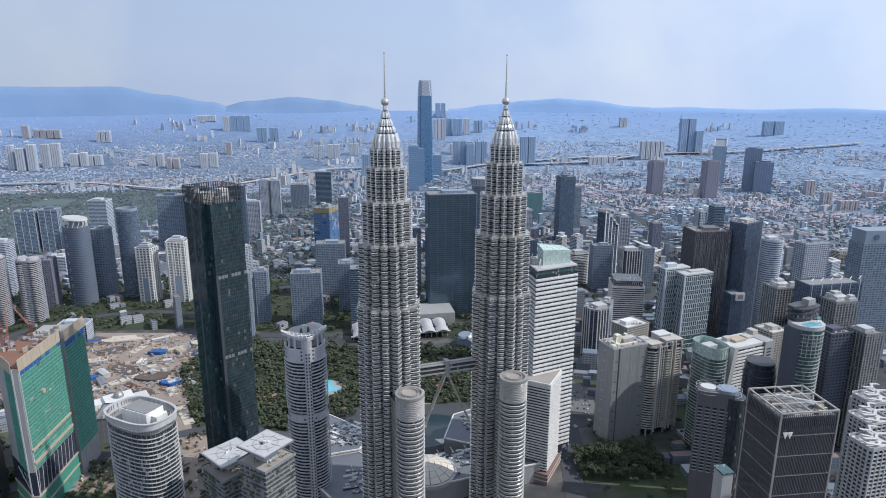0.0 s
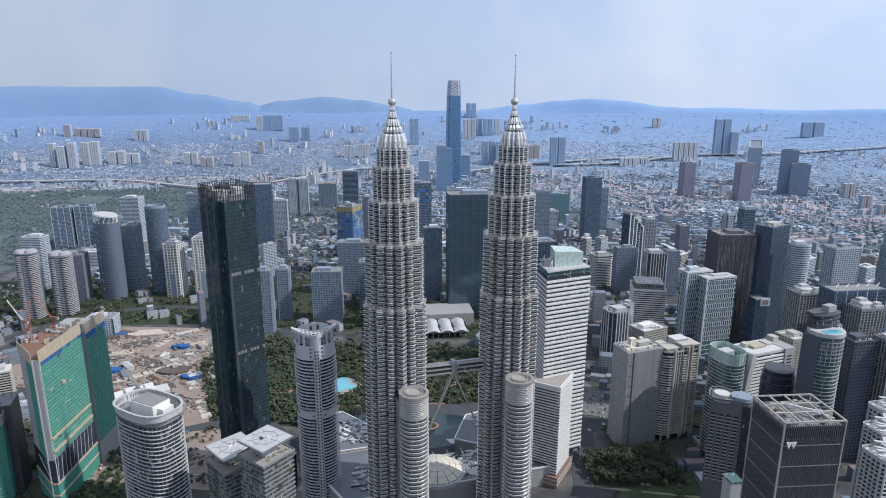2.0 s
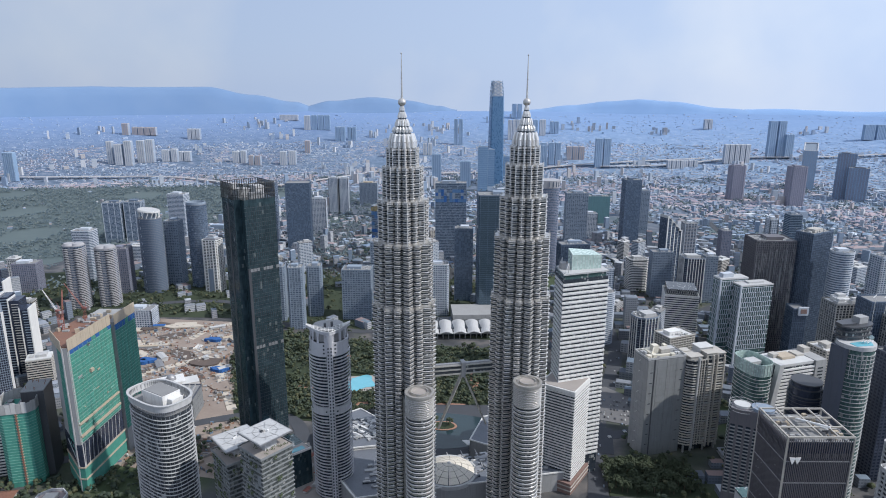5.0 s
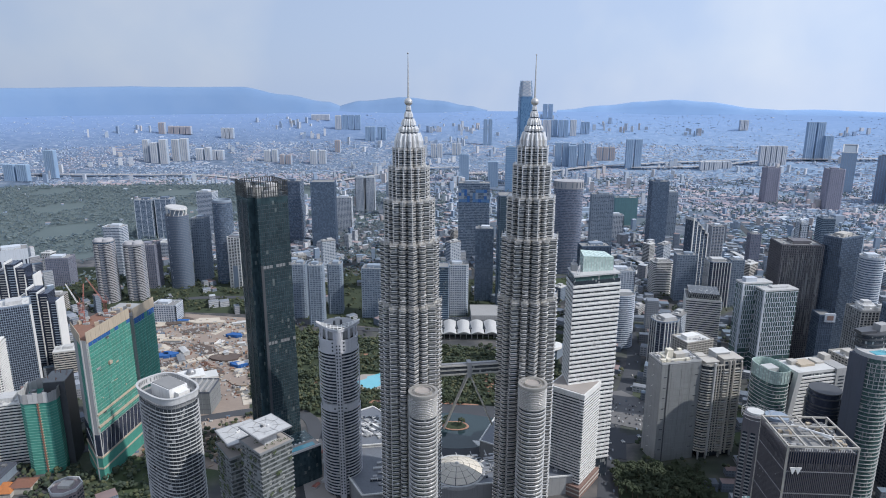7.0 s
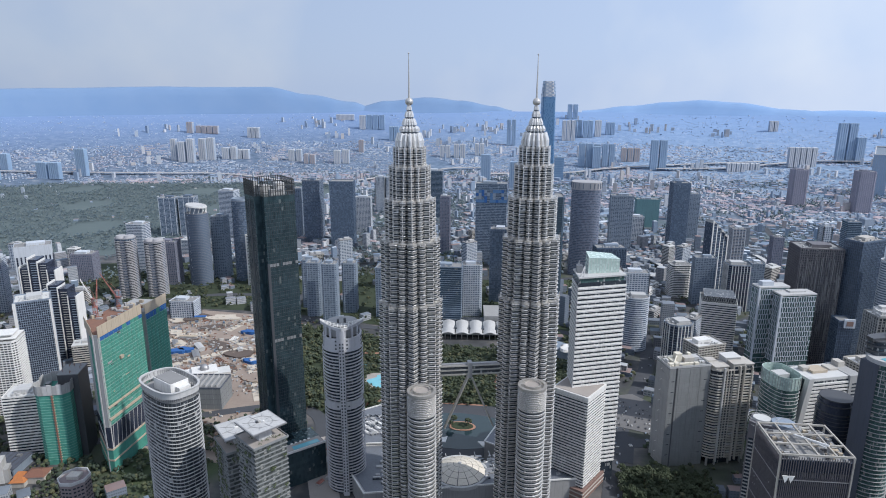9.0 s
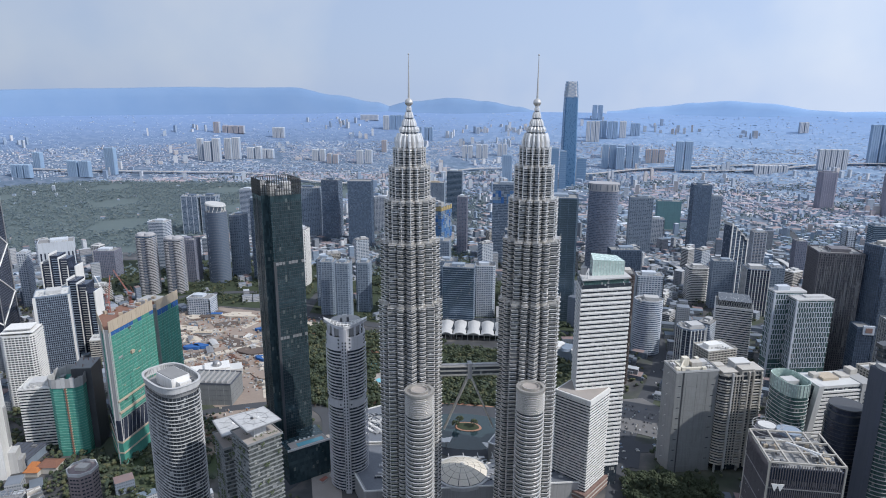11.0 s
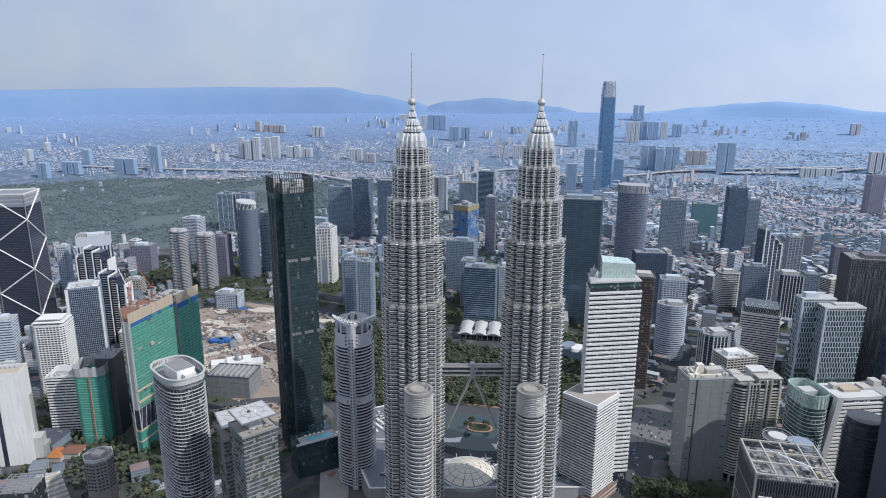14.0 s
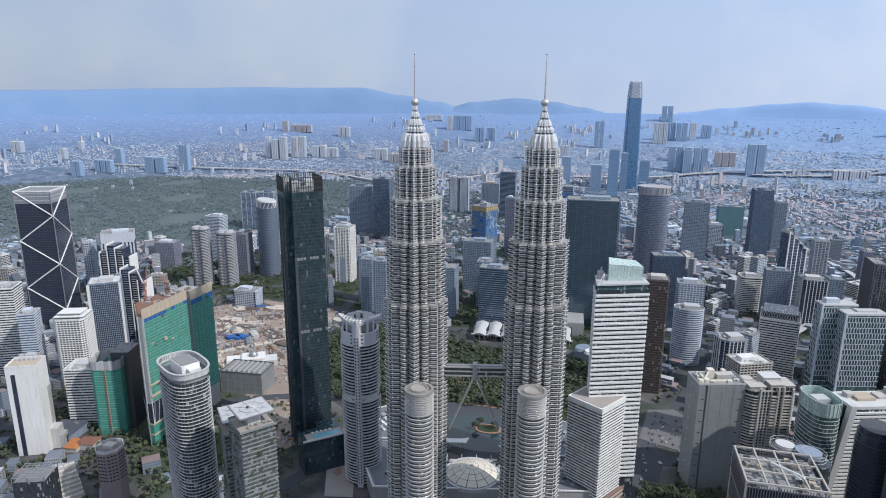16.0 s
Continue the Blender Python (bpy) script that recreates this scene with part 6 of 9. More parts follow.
for x, y, h in ((-266, 1132, 104), (-223, 1092, 114), (-204, 1159, 98), (-290, 1180, 96)):
    block("grey_condominium", "grey-green condominium tower with paired balconies", x, y, 6, h, rect(26, 28, 3), "hgrey", "apartment tower", group="grey condominiums", plant=HAZE_GREY)
block("white_condominium", "white condominium tower by the park", 30, 1169, 4, 100, rect(38, 32, 4), "hgrid", "apartment tower", plant=HAZE_WHITE)
block("green_glass_block", "green glass office block", -12, 1110, 0, 112, rect(56, 30), "blue", "office block", plant=HAZE_GREY)
block("narrow_dark_tower", "narrow dark tower with a white slanted cap", 79, 1260, 0, 150, rect(36, 30), "hdark", "tower", plant=HAZE_WHITE)
block("paired_glass_block", "pair of grey glass office blocks", -85, 1305, 0, 112, rect(58, 34), "hgrey", "office block", plant=HAZE_GREY)
block("grey_block", "grey rendered office block", -48, 1215, 0, 94, rect(36, 34), "hgrey", "office block", plant=HAZE_GREY)
def sheeting(t, w, d, z0, z1, share, seed):
    """Loose sheets hung storey by storey on the two faces of an unfinished tower, with gaps between them."""
    rnd = random.Random(seed)
    for side, span in ((0, w), (1, d)):
        n = round(span / 7)
        sm = bmesh.new()
        box(sm, 0, 0, 3.9, span / n * 0.96, 0.5, 7.6)
        kinds = [mesh_of("sheet", sm.copy(), m) for m in (NETBLUE, SHEETBLUE, BLUEGREY)]
        sm.free()
        for i in range(n):
            for k in range(int((z1 - z0) / 8)):
                if rnd.random() < share:
                    u = -span / 2 + (i + 0.5) * span / n
                    ob = part("sheet", kinds[rnd.choice((0, 1, 1, 2))], None, t)
                    ob.matrix_local = pose(u, -d / 2 - 0.8, z0 + 8 * k) if side == 0 else pose(w / 2 + 0.8, u, z0 + 8 * k, 0, 0, 90)


SHEETBLUE = surface("faded_blue_sheet", (0.1, 0.22, 0.42), (0.07, 0.16, 0.32), 0.8, 0, 0.1, 1.0, 0.2)
t = tower("wrapped_tower", "unfinished tower wrapped in blue sheeting", 52, 1572, 0, 196, rect(76, 36), HAZE_GLASS, HAZE_GREY, 4, 1.0, 0.6, True, plant=HAZE_GREY, cat="construction tower")
sheeting(t, 76, 36, 150, 188, 0.7, 3)
t = tower("wrapped_tower", "unfinished tower in blue and ochre sheeting", -103, 1457, -20, 160, rect(38, 50), HAZE_GLASS, HAZE_GREY, 4, 1.2, 0.6, True, plant=HAZE_GREY, cat="construction tower")
sheeting(t, 38, 50, 84, 150, 0.62, 4)
OCHRE = surface("ochre_formwork", (0.46, 0.36, 0.17), (0.36, 0.28, 0.14), 0.8, 0, 0.1, 1.0, 0.1)
for i in range(6):
    tall_box(t, "ochre_formwork", -17 + i * 6.8, -26, 150, 158 + (i % 3) * 2, 5.6, 1.0, OCHRE)
    tall_box(t, "ochre_formwork", 20, -22 + i * 8.6, 150, 158 + (i % 2) * 2, 1.0, 7, OCHRE)
for x, y in ((-8, 6), (9, -8)):
    tall_box(t, "bare_core", x, y, 158, 168, 9, 12, CONCRETE)
block("brown_block", "red-brown residential tower with pale top", -70, 1640, 0, 150, rect(24, 26), "hbrown", "apartment tower", plant=HAZE_WHITE)
block("blue_core_tower", "blue glass tower with a pale lift core", -151, 2103, 0, 158, rect(50, 34), "blue", "office tower", plant=HAZE_WHITE)
block("ochre_topped_tower", "grey tower with ochre formwork on top", -254, 2350, 0, 82, rect(64, 35), "hgrey", "construction tower", plant=BEIGE)
block("pale_condominium", "pale condominium tower with dark stripes", -351, 2172, 0, 124, rect(30, 26), "hgrid", "apartment tower", group="pale condominiums", plant=HAZE_WHITE)
block("pale_condominium", "pale condominium tower with dark stripes", -316, 2177, 0, 122, rect(30, 26), "hgrid", "apartment tower", group="pale condominiums", plant=HAZE_WHITE)
block("white_flats", "white block of flats", -341, 1869, 0, 104, rect(46, 26), "hgrid", "apartment block", plant=HAZE_WHITE)

# ---- left-hand district ----
def bow_roof_tower():
    t = block("bow_roofed_tower", "curved grey tower with a white oval roof on struts", -575, 1298, -10, 158, oval(46, 40, 40, 2.4), "hlines", "tower", plant=None)
    bm = bmesh.new()
    prism(bm, oval(48, 40, 40), -1.5, 1.5, 0.92, 0.92)
    part("oval_roof", bm, PALE, t).matrix_local = pose(0, 0, 175, 0, 7, 0)
    bm = bmesh.new()
    prism(bm, oval(24, 22, 32), 158, 174)
    part("roof_core", bm, HAZE_GREY, t)
    for k in range(14):
        a = 2 * math.pi * k / 14
        bm = bmesh.new()
        bar(bm, (21 * math.cos(a), 19 * math.sin(a), 158), (22 * math.cos(a + 0.3), 18 * math.sin(a + 0.3), 175), 0.6, 5)
        part("roof_strut", bm, WHITE, t)
    for k in range(9):  # slanting braces on the corner
        for q in (-1, 1):
            a = -2.2 + 0.28 * q
            z = 8 + k * 16.5
            bm = bmesh.new()
            bar(bm, (24.2 * math.cos(a), 21.2 * math.sin(a), z), (24.2 * math.cos(a - 0.56 * q), 21.2 * math.sin(a - 0.56 * q), z + 16.5), 0.5, 5)
            part("corner_brace", bm, HAZE_WHITE, t)


bow_roof_tower()
for x, y, w in ((-888, 1743, 46), (-838, 1760, 44)):
    block("gridded_glass_tower", "blue glass tower with white frames", x, y, 10, 112, rect(w, 40), "hframe", "apartment tower", group="paired glass towers", plant=HAZE_DARK)
for x, y, h in ((-676, 1190, 126), (-625, 1207, 117)):
    t = block("cream_rounded_tower", "cream apartment tower with rounded balcony stacks", x, y, 6, h, oval(38, 32, 40, 2.4), "hcream", "apartment tower", group="cream rounded towers", plant=None)
    for q in (-1, 1):
        bm = bmesh.new()
        prism(bm, oval(21, 25, 32), h, h + 4.5, 0.8, 0.8, ox=8.5 * q)
        part("rounded_cap", bm, HAZE_SAND, t)
        bm = bmesh.new()
        prism(bm, oval(19, 36, 32), 0, h - 3, ox=9 * q)
        part("balcony_column", bm, GLASS_GREY, t)
        slabs(t, "balcony_band", [(x + 9 * q, y) for x, y in oval(19, 36, 32)], [3.4 * i + 1.5 for i in range(int(h / 3.4) - 1)], 1.6, 0.6, HAZE_SAND, False)
block("white_stacked_tower", "white balconied apartment tower with a capped roof", -762, 1376, 2, 114, rect(46, 34, 6), "hstripe", "apartment tower", plant=HAZE_WHITE)
block("angular_white_tower", "white striped tower with a raking top", -700, 1734, -5, 138, rect(46, 34), "hstripe", "apartment tower", plant=HAZE_WHITE)
t = block("dark_curved_tower", "dark curved glass tower with an open crown ring", -492, 1340, 0, 180, oval(42, 38, 36), "hline", "office tower", plant=None)
parapet(t, oval(40, 36, 36), 180, HAZE_GREY, 6, 1.5)
for x, y, yaw, h, w, d in ((-450, 1304, -12, 112, 34, 26), (-389, 1304, 3, 124, 38, 36)):
    t = block("white_framed_condominium", "white-framed condominium tower with stacked balconies", x, y, yaw, h, rect(w, d, 3), "condo", "apartment tower", group="white-framed condominiums", plant=None)
    tall_box(t, "grey_bay", 0, -d / 2 - 0.6, 0, h * 0.45, w * 0.34, 1.6, HAZE_GREY)
    for k in range(3):
        tall_box(t, "roof_tier", 0, 0, h + 1 + 3.2 * k, h + 3.4 + 3.2 * k, w * (0.8 - 0.2 * k), d * (0.8 - 0.2 * k), HAZE_WHITE if k % 2 else HAZE_SAND)
    tall_box(t, "white_frame", -w * 0.2, -d / 2 - 0.9, 0, h - 12, 1.4, 1.6, WHITE)
    tall_box(t, "white_frame", w * 0.2, -d / 2 - 0.9, 0, h - 12, 1.4, 1.6, WHITE)
block("gridded_tower", "grey-blue gridded residential tower", -551, 1353, 0, 142, rect(30, 30), "hgrey", "apartment tower", plant=HAZE_GREY)
block("broad_balconied_tower", "broad balconied apartment tower", -528, 1755, 3, 145, rect(66, 38), "hgrey", "apartment tower", plant=HAZE_DARK)
block("navy_tower", "dark navy glass tower", -449, 1722, 0, 174, rect(48, 40), "hline", "office tower", plant=HAZE_DARK)
block("navy_tower", "dark navy glass tower with a flat top", -352, 1673, 6, 180, rect(62, 44), "hdark", "office tower", plant=None)


BX, BY, BW, BD, BYAW = -803.0, 922.0, 59.0, 60.0, 110.8


def braced_tower():
    t = thing("braced_tower", "dark tower with bold white diagonal braces", "skyscraper", BX, BY, 0, BYAW)
    a, b, H = BW / 2, BD / 2, 246.0
    bm = bmesh.new()
    prism(bm, rect(2 * a, 2 * b), 0, H - 22)
    part("body", bm, GLASS_NAVY, t)
    bm = bmesh.new()
    prism(bm, rect(2 * a - 1, 2 * b - 1), H - 22, H - 1)
    part("louvred_top", bm, STEEL_DULL, t)
    for k in range(6):
        tall_box(t, "top_louvre", 0, 0, H - 20 + 3.2 * k, H - 18.6 + 3.2 * k, 2 * a - 0.2, 2 * b - 0.2, PALE if k % 2 else BLUEGREY)
    parapet(t, rect(2 * a + 0.6, 2 * b + 0.6), H - 1, WHITE, 2.0)
    near, left, right = (-a - 0.4, -b - 0.4), (-a - 0.4, b), (a, -b - 0.4)
    def brace(p, z0, q, z1, r):
        bm = bmesh.new()
        bar(bm, (*p, z0), (*q, z1), r, 6)
        part("white_brace", bm, WHITE, t)
    zs = (H, H - 44, H - 88, H - 131, H - 174, H - 217)
    for i in range(5):
        for side in (left, right):
            p, q = (side, near) if i % 2 == 0 else (near, side)
            brace(p, zs[i], q, zs[i + 1], 1.25)
    for p in (near, left, right):
        bm = bmesh.new()
        bar(bm, (*p, 0), (*p, H - 2), 0.9, 6)
        part("corner_column", bm, STEEL_DULL, t)
    fm = bmesh.new()
    prism(fm, rect(2 * a + 0.3, 2 * b + 0.3), 0, 0.4)
    me = mesh_of("floor_line", fm, DARKSTONE)
    for i in range(48):
        part("floor_line", me, None, t).location = (0, 0, 8 + i * 4.5)


braced_tower()
t = tower("white_crowned_tower", "white slab tower with dark window strips", -786, 1074, 36, 136, rect(60, 40), HAZE_WHITE, None, plant=HAZE_WHITE, cat="office tower")
for i in range(9):
    tall_box(t, "window_strip", -26 + i * 6.5, -20, 0, 118, 2.6, 0.8, GLASS_NAVY)
for i in range(6):
    tall_box(t, "window_strip", 30, -16 + i * 6.5, 0, 118, 0.8, 2.6, GLASS_NAVY)


def black_white_tower(x, y, yaw, H):
    t = thing("black_and_white_tower", "navy glass apartment tower with tall white fins", "apartment tower", x, y, 0, yaw, "black and white towers")
    for i, (u, h, w) in enumerate(((-20, H - 14, 14), (-6, H, 14), (8, H - 6, 14), (20, H - 20, 12))):
        tall_box(t, "glass_bay", u, 0, 0, h, w, 26, GLASS_NAVY)
        tall_box(t, "white_fin", u - w / 2, -1.0, 0, h + 3, 1.3, 27, WHITE)
        for z in range(8, int(h) - 2, 4):
            tall_box(t, "balcony", u + 1.5, -13.3, z, z + 0.9, w - 5, 1.6, BLUEGREY if i % 2 else CONCRETE)
    tall_box(t, "white_fin", 26, -1, 0, H - 18, 1.6, 27, WHITE)


black_white_tower(-655, 926, 13, 154)
black_white_tower(-590, 880, 13, 128)
t = block("slatted_glass_block", "dark glass tower with fine mullions and a white roof frame", -583, 812, 36, 127, rect(44, 40), "navygrid", "apartment tower", roof=ROOFWHITE, plant=PALE)
tall_box(t, "white_corner", -22, -20, 0, 127, 4, 2.4, WHITE)
tall_box(t, "white_corner", 22, -20, 0, 127, 3, 2.4, WHITE)
t = block("cream_balcony_tower", "cream apartment tower with stepped roof slabs and balconies", -550, 712, 21, 106, rect(40, 36, 5), "ivory", "apartment tower", plant=WHITE, roof=ROOFWHITE)
for k in range(2):
    tall_box(t, "roof_slab", 0, 0, 109 + k * 4, 110 + k * 4, 40 - 8 * k, 32 - 8 * k, WHITE)


def blank_wall_block():
    t = thing("white_blank_building", "white office block with a blank wall and one dark window strip", "office block", -466, 556, 0, 26)
    tall_box(t, "body", 0, 0, 0, 112, 33, 28, WHITE)
    tall_box(t, "dark_strip", -9, -14.1, 0, 103, 4.5, 0.6, GLASS_NAVY)
    tall_box(t, "roof", 0, 0, 112, 112.3, 31, 26, BEIGE)
    parapet(t, rect(33.4, 28.4), 112, WHITE, 1.6)
    for i in range(5):
        tall_box(t, "roof_room", -10 + i * 5, 6, 112, 115, 3.5, 5, PALE)
    tall_box(t, "step_block", 20.5, 5, 0, 26, 8, 16, PALE)
    tall_box(t, "step_block", 26, 5, 0, 16, 6, 14, CONCRETE)
    tall_box(t, "balcony_bay", 17.2, 8, 30, 78, 2.0, 6, CONCRETE)


blank_wall_block()
block("striped_office", "white striped office block", -461, 633, 20, 76, rect(36, 34), "stripe", "office block", plant=PALE, roof=ROOFWHITE)


def small_netted_tower():
    t = thing("netted_tower", "smaller tower under construction in green safety net", "construction tower", -412, 624, 0, 16)
    o = rect(36, 38, 6)
    bm = bmesh.new()
    prism(bm, o, 0, 87)
    part("body", bm, NETTING, t)
    tall_box(t, "bare_core", 14, 12, 0, 103, 22, 30, DARKSTONE)
    sm = bmesh.new()
    prism(sm, grown(o, 0.3), 0, 0.3)
    me = mesh_of("net_seam", sm, NETPALE)
    for i in range(24):
        part("net_seam", me, None, t).location = (0, 0, 6 + i * 3.3)
    rnd = random.Random(9)
    bm = bmesh.new()
    box(bm, 0, 0, 0, 3.2, 1.0, 1.2)
    me = mesh_of("hoist_landing", bm, BEIGE)
    for i in range(25):
        part("hoist_landing", me, None, t).location = (1.5, -19.4, 6 + i * 3.3)
    tall_box(t, "hoist_mast", 1.5, -19.9, 0, 87, 1.2, 1.0, RUST)
    for k in range(len(o)):
        (xa, ya), (xb, yb) = grown(o, 0.6)[k], grown(o, 0.6)[(k + 1) % len(o)]
        nn = max(1, round(math.hypot(xb - xa, yb - ya) / 5))
        for j in range(nn):
            f = (j + 0.5) / nn
            bm = bmesh.new()
            hh = 11 + rnd.uniform(-1.0, 1.6)
            box(bm, xa + (xb - xa) * f, ya + (yb - ya) * f, 87 + hh / 2, math.hypot(xb - xa, yb - ya) / nn * 0.95, 0.7, hh, math.atan2(yb - ya, xb - xa))
            part("climbing_screen", bm, rnd.choice((PALE, CONCRETE, CONCRETE)), t)
    for j in range(10):
        tall_box(t, "reinforcement", rnd.uniform(5, 24), rnd.uniform(-2, 26), 102, 105 + rnd.uniform(0, 3), 0.5, 0.5, RUST)
    tall_box(t, "core_deck", 14, 12, 103, 104, 23, 31, SLABGREY)
    for i in range(14):
        bm = bmesh.new()
        box(bm, rnd.uniform(-14, 14), rnd.uniform(-14, 14), 88.5, rnd.uniform(2, 7), rnd.uniform(2, 7), rnd.uniform(2, 7))
        part("formwork", bm, rnd.choice((RUST, STEEL_DULL, CONCRETE, BEIGE)), t)


small_netted_tower()


def hexagon_block():
    t = thing("hexagonal_office", "brown hexagonal office block with dark slot windows", "office block", -307, 500, 0, 4)
    o = [(14 * math.cos(math.pi / 4 * k + math.pi / 8), 14.5 * math.sin(math.pi / 4 * k + math.pi / 8)) for k in range(8)]
    bm = bmesh.new()
    prism(bm, o, 0, 60)
    part("body", bm, MAUVE, t)
    parapet(t, grown(o, 0.2), 60, PALE, 2.6, 0.8)
    tall_box(t, "roof_room", 0, 1, 60, 63.5, 11, 9, CREAM)
    for k in range(8):
        (x0, y0), (x1, y1) = o[k], o[(k + 1) % 8]
        a = math.degrees(math.atan2(y1 - y0, x1 - x0))
        if y0 + y1 > 4:
            continue
        for r in range(8):
            for f in (0.2, 0.5, 0.8):
                bm = bmesh.new()
                box(bm, 0, 0, 0, 2.2, 0.5, 1.4)
                part("slot_window", bm, GLASS_DARK, t).matrix_local = pose(x0 + (x1 - x0) * f, y0 + (y1 - y0) * f, 56.0 - r * 3.9, 0, 0, a)


hexagon_block()
t = thing("stepped_block", "cream apartment block stepping down in terraces", "apartment block", -358, 491, 0, -35)
for i in range(9):
    h = 26 - i * 2.4
    tall_box(t, "terrace", i * 5.2 - 20, 0, 0, h, 5.0, 22, CREAM)
    tall_box(t, "terrace_floor", i * 5.2 - 20, 0, h, h + 0.15, 4.2, 20, PAVING)
    for k in range(4):
        tall_box(t, "terrace_window", i * 5.2 - 20, -8.5 + k * 5.6 - 3, h - 2.4, h - 0.6, 3.4, 0.5, GLASS_GREY)
        tall_box(t, "terrace_rail", i * 5.2 - 17.8, -8 + k * 5.4, h, h + 1.1, 0.4, 4.6, WHITE)
    tall_box(t, "terrace_rail", i * 5.2 - 20, -11.0, h, h + 1.1, 5.0, 0.4, WHITE)
t = thing("framed_roof_block", "glass block with an open steel roof frame", "office block", -351, 450, 0, 20)
tall_box(t, "body", 0, 0, 0, 52, 30, 26, GLASS_GREY)
for i in range(7):
    for q in (0, 1):
        bm = bmesh.new()
        p = ((-15 + i * 5, -13, 57), (-15 + i * 5, 13, 57)) if q == 0 else ((-15, -13 + i * 4.3, 57), (15, -13 + i * 4.3, 57))
        bar(bm, *p, 0.35, 5)
        part("roof_frame_bar", bm, STEEL_DULL, t)
for sx in (-15, 0, 15):
    for sy in (-13, 13):
        tall_box(t, "frame_post", sx, sy, 52, 57, 0.7, 0.7, STEEL_DULL)
tall_box(t, "roof", 0, 0, 52, 52.3, 28, 24, ROOFGREY)
block("blue_striped_office", "blue and white striped office block", -668, 712, 28, 140, rect(34, 34), "stripe", "office block", plant=PALE)
block("pale_office", "pale office block with ribbed sides", -604, 690, 28, 114, rect(20, 26), "hstripe", "office block", plant=HAZE_WHITE)
block("pink_hotel", "white and pink hotel with stepped wings", -844, 1292, 10, 62, rect(46, 34), "hbrown", "hotel", plant=HAZE_WHITE)
block("white_slim_tower", "slim white tower with dark strips", -866, 1080, 20, 108, rect(16, 24), "hgrid", "tower", plant=HAZE_WHITE)
block("brown_gridded_block", "brown-grey gridded office block", -640, 1290, 4, 96, rect(36, 30), "hbrown", "office block", plant=HAZE_BROWN)
block("low_grey_block", "low grey block with a flat roof", -506, 1090, 0, 34, rect(46, 30), "hgrid", "office block", plant=HAZE_WHITE)


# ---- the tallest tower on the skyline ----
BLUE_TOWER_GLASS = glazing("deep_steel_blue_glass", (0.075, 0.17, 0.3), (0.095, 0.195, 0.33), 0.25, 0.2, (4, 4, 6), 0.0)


def skyline_tower():
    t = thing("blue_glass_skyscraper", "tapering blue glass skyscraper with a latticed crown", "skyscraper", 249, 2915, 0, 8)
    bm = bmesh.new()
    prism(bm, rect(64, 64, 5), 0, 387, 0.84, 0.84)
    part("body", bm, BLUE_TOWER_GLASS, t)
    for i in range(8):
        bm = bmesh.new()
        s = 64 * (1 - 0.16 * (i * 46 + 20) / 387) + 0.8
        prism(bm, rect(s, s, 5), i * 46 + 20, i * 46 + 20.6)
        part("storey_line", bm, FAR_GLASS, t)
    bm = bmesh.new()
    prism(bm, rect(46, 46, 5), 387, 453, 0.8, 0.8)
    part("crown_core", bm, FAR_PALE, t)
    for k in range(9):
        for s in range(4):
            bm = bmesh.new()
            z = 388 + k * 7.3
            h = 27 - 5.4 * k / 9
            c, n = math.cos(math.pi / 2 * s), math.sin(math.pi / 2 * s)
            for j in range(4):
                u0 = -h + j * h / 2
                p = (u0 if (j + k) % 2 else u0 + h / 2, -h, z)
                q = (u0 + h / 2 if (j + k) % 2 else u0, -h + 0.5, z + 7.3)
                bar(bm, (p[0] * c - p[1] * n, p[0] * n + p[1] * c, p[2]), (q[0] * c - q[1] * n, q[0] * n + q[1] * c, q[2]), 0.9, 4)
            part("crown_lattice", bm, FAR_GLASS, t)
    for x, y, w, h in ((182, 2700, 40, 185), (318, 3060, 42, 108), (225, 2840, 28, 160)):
        tower("slate_glass_tower", "haze-tinted glass office tower beside the tallest tower", x, y, 0, h, rect(w, 36), FAR_GLASS, FAR_SLATE, 8, 1.4, 0.3, True, plant=FAR_SLATE, cat="office tower", group="skyline office towers")


skyline_tower()

# ---- the foot of the twin towers: mall, dome, lake and park ----
def patch(name, label, category, pts, z, material, thick=0.4, kind="structure"):
    bm = bmesh.new()
    prism(bm, pts, z - thick, z)
    return solid(name, label, category, bm, material, kind=kind)


ROOFSLATE = surface("slate_roof_sheet", (0.2, 0.215, 0.245), (0.135, 0.15, 0.175), 0.6, 0.1, 0.04, 0.6, 0.1)


